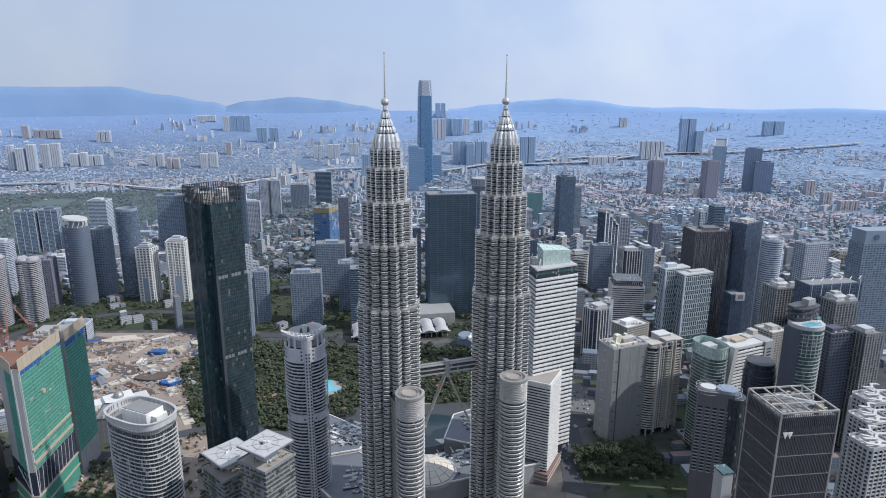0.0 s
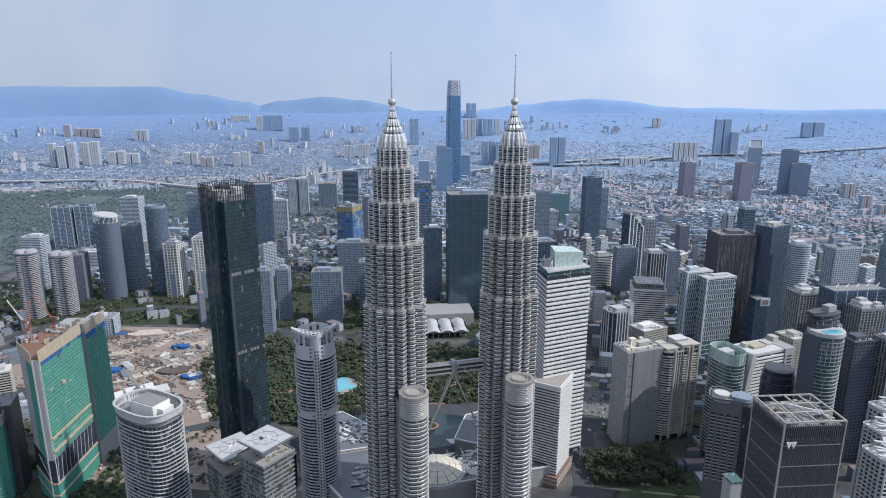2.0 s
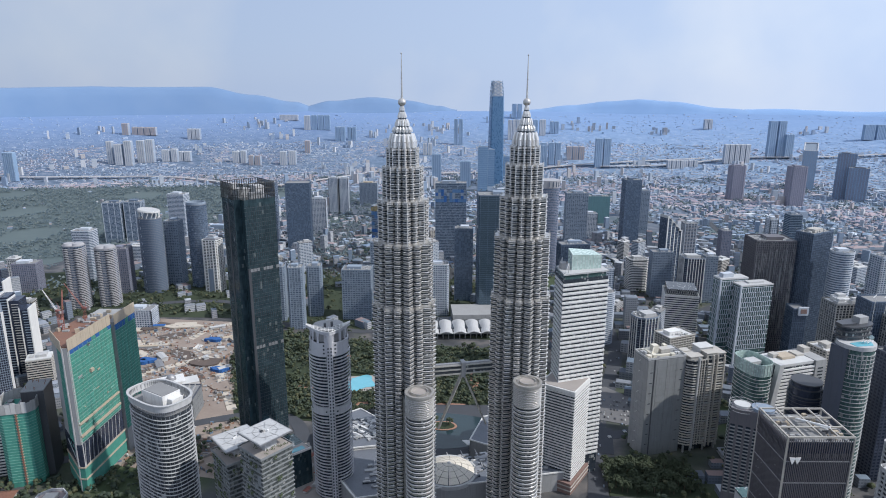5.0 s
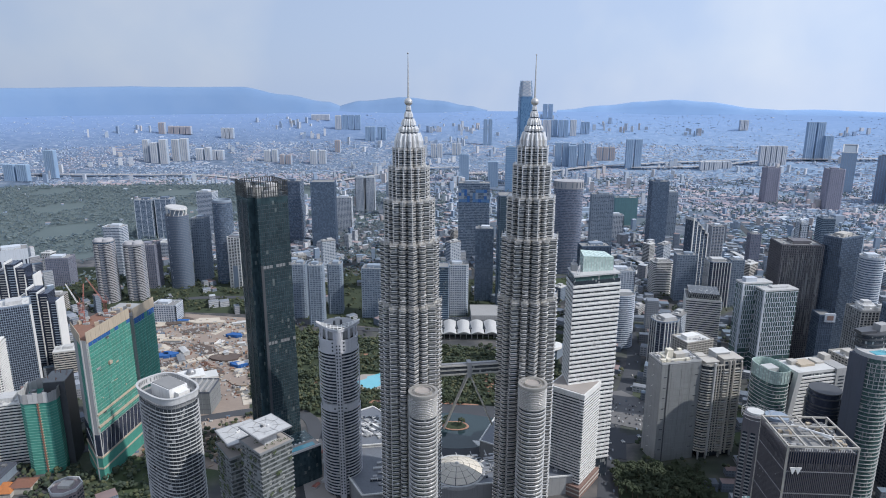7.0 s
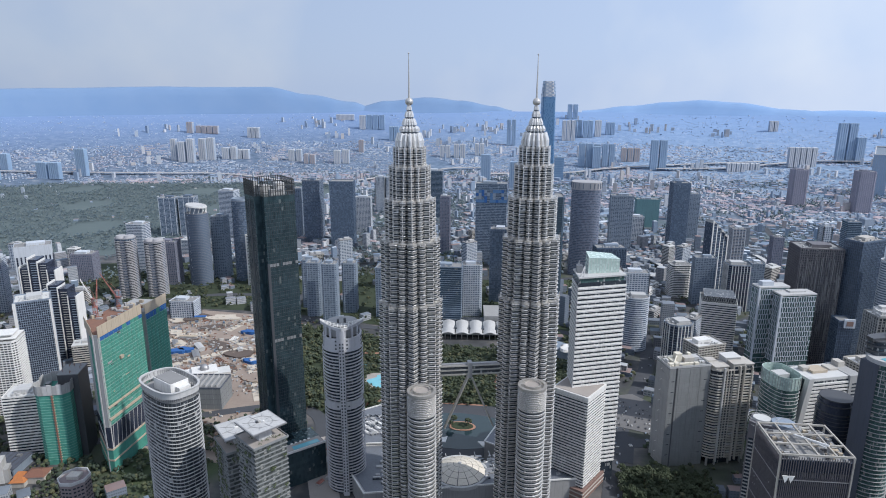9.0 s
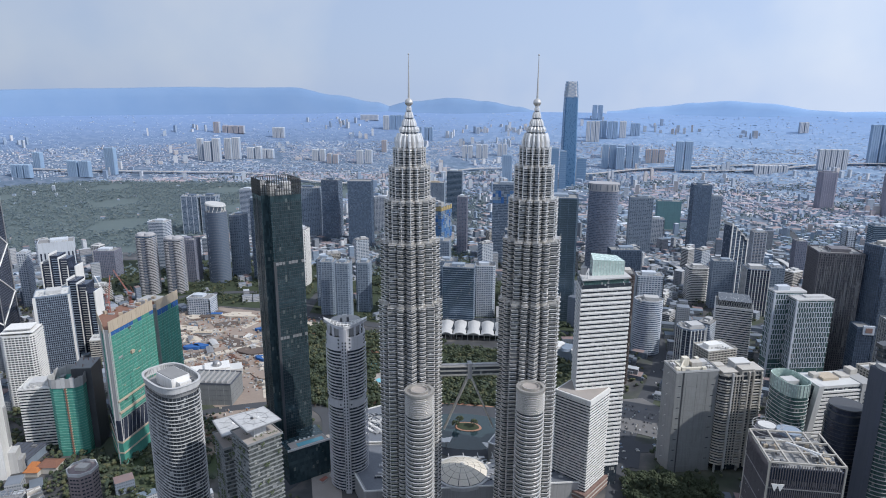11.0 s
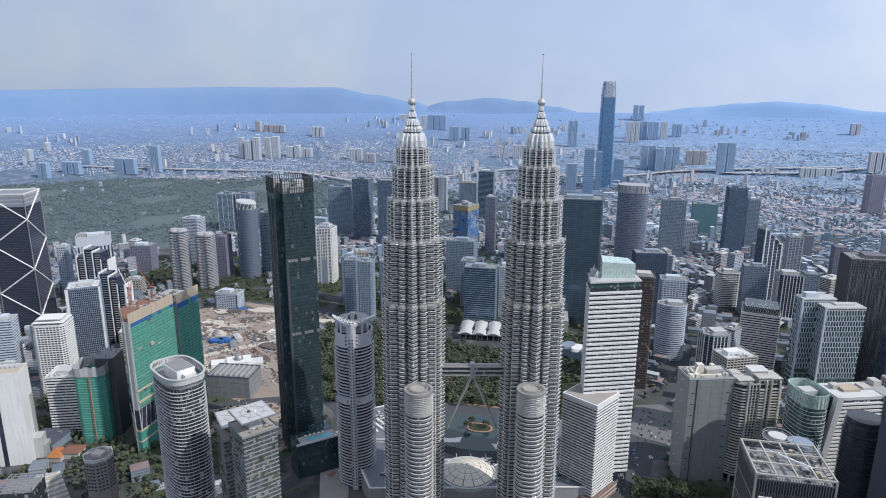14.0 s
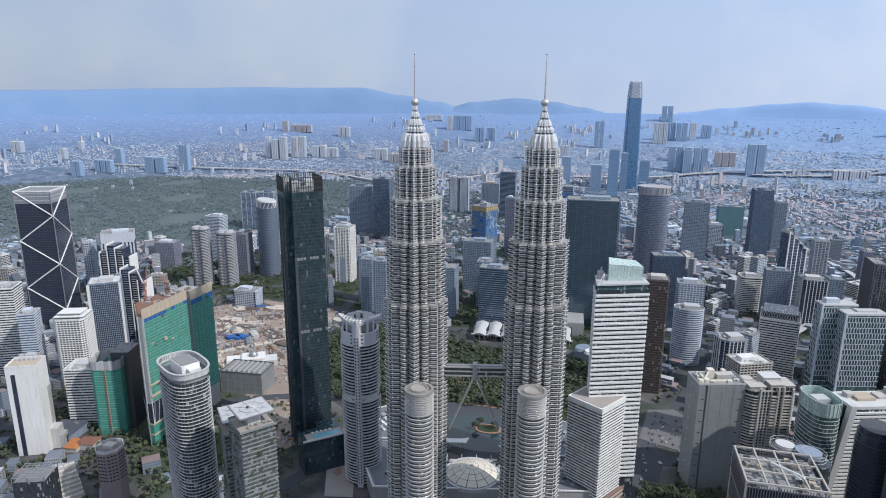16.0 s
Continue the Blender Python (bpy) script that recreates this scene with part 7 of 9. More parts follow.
def mall():
    t = thing("shopping_mall", "low shopping mall with dark roofs, white beams and skylights", "mall", 0, 0, 0, 0)
    wings = (([(-92, 640), (-20, 655), (-8, 690), (-60, 740), (-95, 712)], 25), ([(78, 668), (112, 650), (178, 678), (186, 712), (140, 742), (96, 722)], 25),
             ([(-40, 560), (185, 612), (176, 690), (112, 652), (40, 600), (-22, 655), (-92, 640)], 22))
    for pts, h in wings:
        bm = bmesh.new()
        prism(bm, pts, 0, h)
        part("wing", bm, CONCRETE, t)
        bm = bmesh.new()
        mx, my = sum(p[0] for p in pts) / len(pts), sum(p[1] for p in pts) / len(pts)
        prism(bm, [(mx + (x - mx) * 0.975, my + (y - my) * 0.975) for x, y in pts], h - 0.3, h + 0.35)
        part("roof_sheet", bm, ROOFSLATE, t)
        n = len(pts)
        for i in range(n):
            bm = bmesh.new()
            p, q = pts[i], pts[(i + 1) % n]
            bar(bm, (*p, h + 0.5), (*q, h + 0.5), 1.0, 4)
            part("roof_kerb", bm, WHITE, t)
    rnd = random.Random(6)
    for k in range(9):
        x, y = -84 + k * 8, 652 + k * 4
        bm = bmesh.new()
        box(bm, x + 6, y + 22, 26, 3.0, 34, 1.4, radians(52))
        part("roof_beam", bm, WHITE, t)
    units = [bmesh.new() for _ in range(4)]
    for k in range(260):
        left = k % 3 > 0
        x, y = (rnd.uniform(-84, -22), rnd.uniform(664, 712)) if left else (rnd.uniform(104, 172), rnd.uniform(682, 722))
        box(units[rnd.randrange(4)], x, y, 26, rnd.uniform(1.5, 6), rnd.uniform(1.5, 7), rnd.uniform(1, 2.5), radians(52 if left else -20))
    for k in range(240):
        x = rnd.uniform(-34, 176)
        box(units[rnd.randrange(4)], x, 600 + x * 0.22 + rnd.uniform(-20, 24), 23, rnd.uniform(1.5, 8), rnd.uniform(1.5, 5), rnd.uniform(1, 2.5), radians(13))
    for k in range(26):  # long skylights in ranks
        x = -28 + (k % 13) * 16
        box(units[3], x + 4, 594 + x * 0.22 + (k // 13) * 24, 22.8, 9, 3.2, 1.6, radians(13))
    for bm, m in zip(units, (STEEL_DULL, PALE, CONCRETE, GLASS_DARK)):
        part("roof_unit", bm, m, t)["kind"] = "stuff"
    for k in range(13):  # white seams across the front roof
        x = -24 + k * 16
        bm = bmesh.new()
        box(bm, x, 612 + x * 0.22, 22.5, 0.7, 44, 0.5, radians(13))
        part("roof_seam", bm, PALE, t)
    for k in range(12):
        bm = bmesh.new()
        box(bm, 192 + k * 1.5, 640 + k * 7, 15, 7, 5, 4, radians(60))
        part("roof_unit", bm, BEIGE, t)


mall()


IVORY = surface("ivory_panel", (0.78, 0.72, 0.62), (0.66, 0.6, 0.51), 0.55, 0, 0.1, 0.7, 0.08)


def dome():
    t = thing("mall_dome", "cream glazed dome with dark ribs over the mall", "dome", 54, 609, 22.4, 12)
    R, h = 28.0, 9.0
    rows, segs = 4, 14
    for i in range(rows):
        f0, f1 = i / rows, (i + 1) / rows
        for k in range(segs):
            a0, a1 = 2 * math.pi * (k + 0.04) / segs, 2 * math.pi * (k + 0.96) / segs
            P = lambda f, a: (R * (1 - f) * math.cos(a), R * (1 - f) * math.sin(a), h * math.sin(f * math.pi / 2) + 1)
            bm = bmesh.new()
            g0, g1 = f0 + 0.012, min(f1 - 0.006, 0.985)
            v = [bm.verts.new(p) for p in (P(g0, a0), P(g0, a1), P(g1, a1), P(g1, a0))]
            bm.faces.new(v)
            ob = bmesh.ops.extrude_face_region(bm, geom=list(bm.faces))
            for q in ob["geom"]:
                if isinstance(q, bmesh.types.BMVert):
                    q.co.z += 0.5
            part("dome_panel", bm, IVORY, t)
    bm = bmesh.new()
    for i in range(8):
        f = i / 8
        prism(bm, [(x * (1 - f), y * (1 - f)) for x, y in oval(2 * R, 2 * R, 32)], 0.9 + h * math.sin(f * math.pi / 2), 0.95 + h * math.sin((i + 1) / 8 * math.pi / 2), (1 - (i + 1) / 8) / (1 - f) if i < 7 else 0.05, (1 - (i + 1) / 8) / (1 - f) if i < 7 else 0.05, cap=False)
    part("rib_shell", bm, DARKSTONE, t, "dark ribs between the panels")
    bm = bmesh.new()
    prism(bm, oval(2 * R + 5, 2 * R + 5, 40), -3, 1)
    part("dome_kerb", bm, PALE, t)
    bm = bmesh.new()
    prism(bm, oval(6, 6, 20), h + 0.8, h + 2.4, 0.4, 0.4)
    part("finial", bm, STEEL, t)


dome()
patch("plaza", "dark paved fountain plaza behind the mall", "paving", [(-62, 742), (-8, 690), (40, 668), (84, 676), (98, 724), (140, 744), (120, 800), (-70, 800)], 0.6, ASPHALT)


def blob(cx, cy, w, d, n=40, seed=0, rough=0.14):
    rnd = random.Random(seed)
    ph = [rnd.uniform(0, 6.28) for _ in range(4)]
    return [(cx + w / 2 * math.cos(a) * (1 + rough * math.sin(3 * a + ph[0]) + rough * 0.6 * math.sin(5 * a + ph[1])), cy + d / 2 * math.sin(a) * (1 + rough * math.sin(2 * a + ph[2]) + rough * 0.6 * math.sin(4 * a + ph[3]))) for a in (2 * math.pi * i / n for i in range(n))]


patch("wooded_ground", "dark leafy ground among the apartment towers", "lawn", [(-900, 1215), (-640, 1135), (-340, 1135), (-20, 1060), (215, 1020), (235, 1150), (90, 1400), (-260, 1420), (-600, 1500), (-900, 1420)], 0.22, LAWN)
patch("park_lawn", "green park lawn", "lawn", [(-235, 770), (-70, 742), (150, 742), (215, 800), (200, 985), (-20, 1005), (-260, 1060), (-300, 960)], 0.35, LAWN)
patch("lake", "dark ornamental lake", "water", blob(42, 732, 150, 88, seed=2, rough=0.06), 0.85, LAKE)
patch("lake_island", "grassy island with a paved rim in the lake", "lawn", blob(46, 742, 34, 24, seed=3, rough=0.05), 1.5, TERRACOTTA)
patch("island_lawn", "short lawn on the lake island", "lawn", blob(46, 742, 28, 19, seed=3, rough=0.05), 1.8, LAWN)
patch("lake", "dark pond beside a terracotta path", "water", blob(-46, 752, 52, 36, seed=5), 0.85, LAKE)
patch("pool_terrace", "terracotta terrace round the wading pool", "paving", blob(-80, 862, 66, 62, seed=8), 0.6, PAVING)
patch("wading_pool", "bright turquoise wading pool", "water", blob(-78, 864, 46, 44, seed=11, rough=0.2), 1.0, POOLBLUE)
patch("wading_pool", "small turquoise pool among trees", "water", blob(-120, 905, 24, 18, seed=13), 1.0, POOLBLUE)
for i, (x, y, w, d) in enumerate(((-100, 790, 40, 16), (-150, 850, 46, 14), (-60, 800, 40, 12), (40, 800, 70, 9), (-130, 960, 60, 8), (90, 880, 14, 70), (-20, 900, 12, 80))):
    patch("park_path", "terracotta park path", "paving", blob(x, y, w, d, seed=20 + i, rough=0.1), 0.55, TERRACOTTA)
for i, (x, y, w, d) in enumerate(((-180, 900, 60, 40), (-30, 960, 70, 30), (20, 830, 50, 30), (-160, 1010, 70, 34))):
    patch("open_lawn", "open mown lawn", "lawn", blob(x, y, w, d, seed=40 + i, rough=0.1), 0.5, LAWN)
for side in (-1, 1):
    t = thing("fountain_canopy", "white angular canopy at the lake edge", "canopy", 52 + side * 34, 686, 0, 13)
    bm = bmesh.new()
    prism(bm, [(-16, -5), (12, -6), (16, 6), (4, 3), (-14, 4)] if side < 0 else [(-12, -6), (16, -5), (14, 4), (-4, 3), (-16, 6)], 12, 13)
    part("canopy_roof", bm, WHITE, t)
    for x in (-8, 8):
        tall_box(t, "post", x, 0, 0, 12, 0.7, 0.7, STEEL)


def convention_centre():
    t = thing("convention_centre", "convention centre with white billowing roof shells", "convention centre", 45, 1062, 0, 4)
    tall_box(t, "hall", 0, 18, 0, 15, 170, 60, GLASS_GREY)
    tall_box(t, "rear_hall", 60, 60, 0, 24, 90, 60, CONCRETE)
    for i in range(7):
        x = -72 + i * 24
        bm = bmesh.new()
        k = 8
        g = [[bm.verts.new((x + 22 * (a / k - 0.5), -30 + 52 * b / k, 12 + 6.0 * math.sin(math.pi * a / k) * (0.6 + 0.4 * math.sin(math.pi * b / k)) + 4 * b / k)) for b in range(k + 1)] for a in range(k + 1)]
        for a in range(k):
            for b in range(k):
                bm.faces.new((g[a][b], g[a + 1][b], g[a + 1][b + 1], g[a][b + 1]))
        e = bmesh.ops.extrude_face_region(bm, geom=list(bm.faces))
        for q in e["geom"]:
            if isinstance(q, bmesh.types.BMVert):
                q.co.z -= 0.7
        part("roof_shell", bm, PALE, t, smooth=False)
    tall_box(t, "eaves", 0, -25, 10, 12, 172, 3, PALE)
    for i in range(18):
        tall_box(t, "column", -82 + i * 9.6, -22, 0, 10, 1.2, 1.2, PALE)
    u = thing("aquarium_hall", "low teal-roofed hall with a white canopy", "hall", 175, 990, 0, -30)
    tall_box(u, "body", 0, 0, 0, 18, 70, 30, BLUEGREY)
    for i in range(4):
        bm = bmesh.new()
        prism(bm, [(-26 + i * 18 + x, y - 6) for x, y in oval(20, 30, 24)], 18, 22, 0.98, 0.9)
        part("roof_shell", bm, WHITE if i % 2 else BLUEGREY, u)


convention_centre()

# ---- building site ----
PIT = surface("dark_site_earth", (0.16, 0.12, 0.1), (0.08, 0.065, 0.06), 0.9, 0, 0.05, 0.4, 0.4, 0.1, False)
TRACK = surface("pale_haul_road", (0.6, 0.54, 0.46), (0.48, 0.42, 0.35), 0.95, 0, 0.05, 0.4, 0.2, 0.1, False)
patch("building_site", "bare brown earth of a building site", "building site", [(-590, 905), (-430, 850), (-300, 742), (-205, 760), (-235, 905), (-330, 1110), (-520, 1130), (-600, 1010)], 0.3, SOIL)
rnd = random.Random(21)
for i in range(16):
    x, y = rnd.uniform(-540, -270), rnd.uniform(830, 1090)
    patch("earth_terrace", "raised terrace of bare earth", "earthwork", blob(x, y, rnd.uniform(20, 60), rnd.uniform(15, 40), 24, 60 + i, 0.2), rnd.uniform(1, 4), rnd.choice((SOIL, PIT, SOIL, TRACK, PIT)), 3.8)


patch("building_site", "muddy yard with timber stacks below the black tower", "building site", [(-345, 650), (-190, 620), (-140, 690), (-190, 756), (-300, 738)], 0.28, SOIL)
# flat dark patches imitate pits; their depth is only painted
for i, (x, y, w, d, a) in enumerate(((-430, 1040, 60, 30, 25), (-380, 960, 70, 26, -30), (-470, 950, 44, 30, 10), (-330, 880, 50, 22, -40), (-300, 800, 40, 26, -35), (-500, 1060, 40, 22, 0), (-420, 900, 36, 18, 60), (-250, 690, 50, 24, -20))):
    c, q = math.cos(radians(a)), math.sin(radians(a))
    patch("excavation", "flat dark patch painted as a pit in bare earth", "earthwork", [(x + u * c - v * q, y + u * q + v * c) for u, v in blob(0, 0, w, d, 16, 90 + i, 0.12)], 0.62 + 0.03 * i, PIT)
for i, pts in enumerate((((-560, 960), (-470, 1000), (-400, 1010), (-330, 960), (-280, 860), (-240, 780)), ((-400, 1010), (-380, 1080), (-340, 1110)), ((-470, 1000), (-500, 900), (-430, 860)), ((-330, 960), (-400, 900), (-430, 860), (-330, 780)))):
    q = []
    for k in range(len(pts) - 1):
        for j in range(6):
            q.append((pts[k][0] + (pts[k + 1][0] - pts[k][0]) * j / 6, pts[k][1] + (pts[k + 1][1] - pts[k][1]) * j / 6))
    q.append(pts[-1])
    for k in range(0, len(q) - 1, 6):
        seg = q[k:k + 7]
        bm = bmesh.new()
        for (x0, y0), (x1, y1) in zip(seg, seg[1:]):
            L = math.hypot(x1 - x0, y1 - y0)
            box(bm, (x0 + x1) / 2, (y0 + y1) / 2, 0.5 + 0.05 * i, L * 1.1, 13, 0.7 + 0.01 * k, math.atan2(y1 - y0, x1 - x0))
        solid("haul_road", "pale dusty haul road across the site", "road", bm, TRACK, kind="structure")
for i, (x, y) in enumerate(((-436, 925), (-425, 932), (-352, 1020), (-300, 900))):
    bm = bmesh.new()
    prism(bm, blob(x, y, 26, 15, 18, 120 + i, 0.2), 0.5, 5.5, 1.0, 1.0)
    solid("blue_tarpaulin", "bright blue tarpaulin over site stores", "tarpaulin", bm, NETBLUE)


def site_hut(i):
    w, d, h = rnd.uniform(8, 30), rnd.uniform(5, 12), rnd.uniform(3, 7)
    m = rnd.choice((WHITE, PALE, CONCRETE, STEEL_DULL, ROOFGREY, NETBLUE if i % 5 == 0 else BEIGE))
    t = thing("site_hut", "long site hut with a shallow pitched roof", "hut", rnd.uniform(-540, -265), rnd.uniform(800, 1090), 0.3, rnd.choice((35, -50, 10)) + rnd.uniform(-8, 8), "site huts")
    tall_box(t, "wall", 0, 0, 0, h, w, d, PALE)
    bm = bmesh.new()
    v = [bm.verts.new(p) for p in ((-w / 2 - 0.5, -d / 2 - 0.6, h), (w / 2 + 0.5, -d / 2 - 0.6, h), (w / 2 + 0.5, d / 2 + 0.6, h), (-w / 2 - 0.5, d / 2 + 0.6, h), (-w / 2 - 0.5, 0, h + 1.6), (w / 2 + 0.5, 0, h + 1.6))]
    for f in ((0, 1, 5, 4), (2, 3, 4, 5), (0, 4, 3), (1, 2, 5), (3, 2, 1, 0)):
        bm.faces.new([v[k] for k in f])
    part("roof", bm, m, t)


for i in range(24):
    site_hut(i)
for i in range(14):
    x, y, a = rnd.uniform(-500, -290), rnd.uniform(850, 1080), rnd.uniform(0, 3.14)
    bm = bmesh.new()
    for k in range(5):
        box(bm, x + k * 2.2 * math.sin(a), y - k * 2.2 * math.cos(a), 1.2, rnd.uniform(12, 24), 1.0, 1.4, a)
    solid("girder_stack", "stack of steel girders on bare earth", "girders", bm, rnd.choice((STEEL_DULL, RUST, WHITE)), kind="stuff")
bm = bmesh.new()
for i in range(900):
    x, y = rnd.uniform(-560, -255), rnd.uniform(790, 1105)
    box(bm, x, y, 0.8, rnd.uniform(1, 6), rnd.uniform(1, 4), rnd.uniform(0.8, 2.6), rnd.uniform(0, 3))
solid("site_materials", "scattered crates, plant and materials on the site", "clutter", bm, [CONCRETE], kind="stuff")
bm = bmesh.new()
for i in range(420):
    x, y = rnd.uniform(-560, -255), rnd.uniform(790, 1105)
    box(bm, x, y, 0.8, rnd.uniform(1, 5), rnd.uniform(1, 3), rnd.uniform(0.8, 2.2), rnd.uniform(0, 3))
solid("site_timber", "scattered rust-red plant and timber on the site", "clutter", bm, [RUST], kind="stuff")


def site_clutter():
    """Timber, steel, tarpaulins and containers lying about, past counting."""
    rnd = random.Random(33)
    lots = (((-545, -250), (790, 1095), 420), ((-335, -150), (628, 748), 260))
    yards = ([(-590, 905), (-430, 850), (-300, 742), (-205, 760), (-235, 905), (-330, 1110), (-520, 1130), (-600, 1010)],
             [(-345, 650), (-190, 620), (-140, 690), (-190, 756), (-300, 738)])
    m, nt, bs = node_material("site_clutter")
    geo = nt.nodes.new("ShaderNodeNewGeometry")
    cs = ((0.3, 0.16, 0.1), (0.5, 0.45, 0.38), (0.2, 0.19, 0.18), (0.62, 0.6, 0.57), (0.36, 0.29, 0.22), (0.12, 0.12, 0.13), (0.42, 0.36, 0.3), (0.12, 0.2, 0.3), (0.34, 0.25, 0.19), (0.26, 0.25, 0.25))
    col = ramp(nt, geo.outputs["Random Per Island"], [(i / len(cs), c) for i, c in enumerate(cs)], "CONSTANT")
    grit = noise_node(nt, 0.8, 3, geo.outputs["Position"])
    col = mix_colour(nt, maths(nt, "MULTIPLY", grit.outputs[0], 0.4), col, (0.2, 0.17, 0.14))
    nt.links.new(col, bs.inputs["Base Color"])
    bs.inputs["Roughness"].default_value = 0.9
    verts, faces = [], []
    for ((xa, xb), (ya, yb), count), yard in zip(lots, yards):
        for _ in range(count):
            x, y = rnd.uniform(xa, xb), rnd.uniform(ya, yb)
            if not inside(np.array([x]), np.array([y]), yard)[0]:
                continue
            w, d, h = rnd.uniform(0.8, 8), rnd.uniform(0.5, 2.4), rnd.uniform(0.3, 1.8)
            a = rnd.choice((0.6, -0.9, 0.2)) + rnd.gauss(0, 0.2)
            c, s = math.cos(a), math.sin(a)
            k = len(verts)
            for z in (0.0, 3.4 if count > 400 else 0.9 + h):
                for u, v in ((-1, -1), (1, -1), (1, 1), (-1, 1)):
                    verts.append((x + u * w / 2 * c - v * d / 2 * s, y + u * w / 2 * s + v * d / 2 * c, z if z == 0 else z + h * 0.5))
            faces += [(k, k + 1, k + 5, k + 4), (k + 1, k + 2, k + 6, k + 5), (k + 2, k + 3, k + 7, k + 6), (k + 3, k, k + 4, k + 7), (k + 4, k + 5, k + 6, k + 7)]
    me = bpy.data.meshes.new("site_clutter")
    me.from_pydata(verts, [], faces)
    me.materials.append(m)
    tagged(new("site_clutter", me), "timber, steel and containers lying about the building site", "building materials", "", "stuff")


def mosque():
    t = thing("domed_hall", "white low hall with a small grey dome", "hall", -350, 846, 0, 30)
    tall_box(t, "hall", 0, 0, 0, 12, 36, 28, WHITE)
    tall_box(t, "wing", -26, 8, 0, 8, 30, 20, WHITE)
    tall_box(t, "wing", 24, -6, 0, 9, 24, 24, ROOFWHITE)
    bm = bmesh.new()
    for i in range(6):
        f0, f1 = i / 6 * math.pi / 2, (i + 1) / 6 * math.pi / 2
        r0, r1 = 7 * math.cos(f0), max(0.1, 7 * math.cos(f1))
        prism(bm, oval(2 * r0, 2 * r0, 20), 12 + 8 * math.sin(f0), 12 + 8 * math.sin(f1), r1 / r0, r1 / r0)
    part("dome", bm, STEEL_DULL, t)
    u = tower("grey_sawtooth_block", "smooth grey block with a sawtooth roof", -312, 768, 5, 31, rect(62, 42), SLABGREY, STORMGREY, 7.5, 0.25, 0.1, True, CONCRETE, 10, 0.3, 0.12, plant=None, cat="office block")
    for i in range(7):
        bm = bmesh.new()
        x = -27 + i * 7.6
        v = [bm.verts.new(p) for p in ((x, -17, 31), (x + 6.4, -17, 31), (x + 6.4, 17, 31), (x, 17, 31), (x + 6, -17, 34.5), (x + 6, 17, 34.5))]
        for f in ((0, 1, 4), (2, 3, 5), (0, 4, 5, 3), (1, 2, 5, 4)):
            bm.faces.new([v[k] for k in f])
        part("sawtooth", bm, CONCRETE, u)


mosque()
ORANGE_TILE = surface("orange_roof_tiles", (0.5, 0.19, 0.06), (0.38, 0.14, 0.05), 0.7, 0, 0.3, 0.8, 0.2)
RED_TILE = surface("weathered_red_roof_tiles", (0.24, 0.11, 0.075), (0.17, 0.085, 0.06), 0.8, 0, 0.3, 0.8, 0.2)
t = thing("tiled_house", "low house with bright orange tiled roofs", "house", -424, 563, 0, 10)
for x, y, w, d, h in ((0, 0, 15, 9, 6), (14, 11, 22, 18, 8), (-3, 10, 11, 9, 6.5)):
    tall_box(t, "wall", x, y, 0, h, w, d, CREAM)
    bm = bmesh.new()
    v = [bm.verts.new(p) for p in ((x - w / 2 - 1, y - d / 2 - 1, h), (x + w / 2 + 1, y - d / 2 - 1, h), (x + w / 2 + 1, y + d / 2 + 1, h), (x - w / 2 - 1, y + d / 2 + 1, h), (x - w / 4, y, h + 4.5), (x + w / 4, y, h + 4.5))]
    for f in ((0, 1, 5, 4), (2, 3, 4, 5), (0, 4, 3), (1, 2, 5)):
        bm.faces.new([v[k] for k in f])
    part("tiled_roof", bm, ORANGE_TILE if w < 16 else RED_TILE, t)
t = thing("blue_grey_hall", "low blue-grey hall with a dark flat roof", "hall", -459, 590, 0, 6)
tall_box(t, "body", 0, 0, 0, 10, 35, 34, BLUEGREY)
tall_box(t, "roof", 0, 0, 10, 11, 36.4, 35.4, STORMGREY)
for i in range(6):
    tall_box(t, "roof_rib", -15 + i * 6, 0, 11, 11.35, 0.5, 35.0, DARKSTONE)
for i in range(7):
    tall_box(t, "window", -14.5 + i * 4.8, -17.1, 3, 8, 3.6, 0.4, GLASS_NAVY)
tall_box(t, "roof_unit", 8, 9, 11, 13, 5, 4, STEEL_DULL)


# ---- street below the black tower ----
patch("forecourt", "worn pale paving of a street below the black tower", "paving", [(-128, 640), (-96, 560), (-66, 566), (-92, 640), (-118, 700), (-140, 690)], 0.62, PAVING)
for i in range(7):
    t = thing("street_stall", "small stall with a red canvas roof", "stall", -108 + (i % 2) * 9 + i * 1.5, 668 - i * 11, 0.6, 68 + (i % 3) * 4, "street stalls")
    tall_box(t, "counter", 0, 0, 0, 2.4, 7.4, 4.4, PALE)
    bm = bmesh.new()
    v = [bm.verts.new(p) for p in ((-4.4, -3, 2.4), (4.4, -3, 2.4), (4.4, 3, 2.4), (-4.4, 3, 2.4), (-4.2, 0, 4.2), (4.2, 0, 4.2))]
    for f in ((0, 1, 5, 4), (2, 3, 4, 5), (0, 4, 3), (1, 2, 5), (3, 2, 1, 0)):
        bm.faces.new([v[k] for k in f])
    part("canvas_roof", bm, (CRANERED, BRICKRED, ROOFWHITE)[i % 3], t)


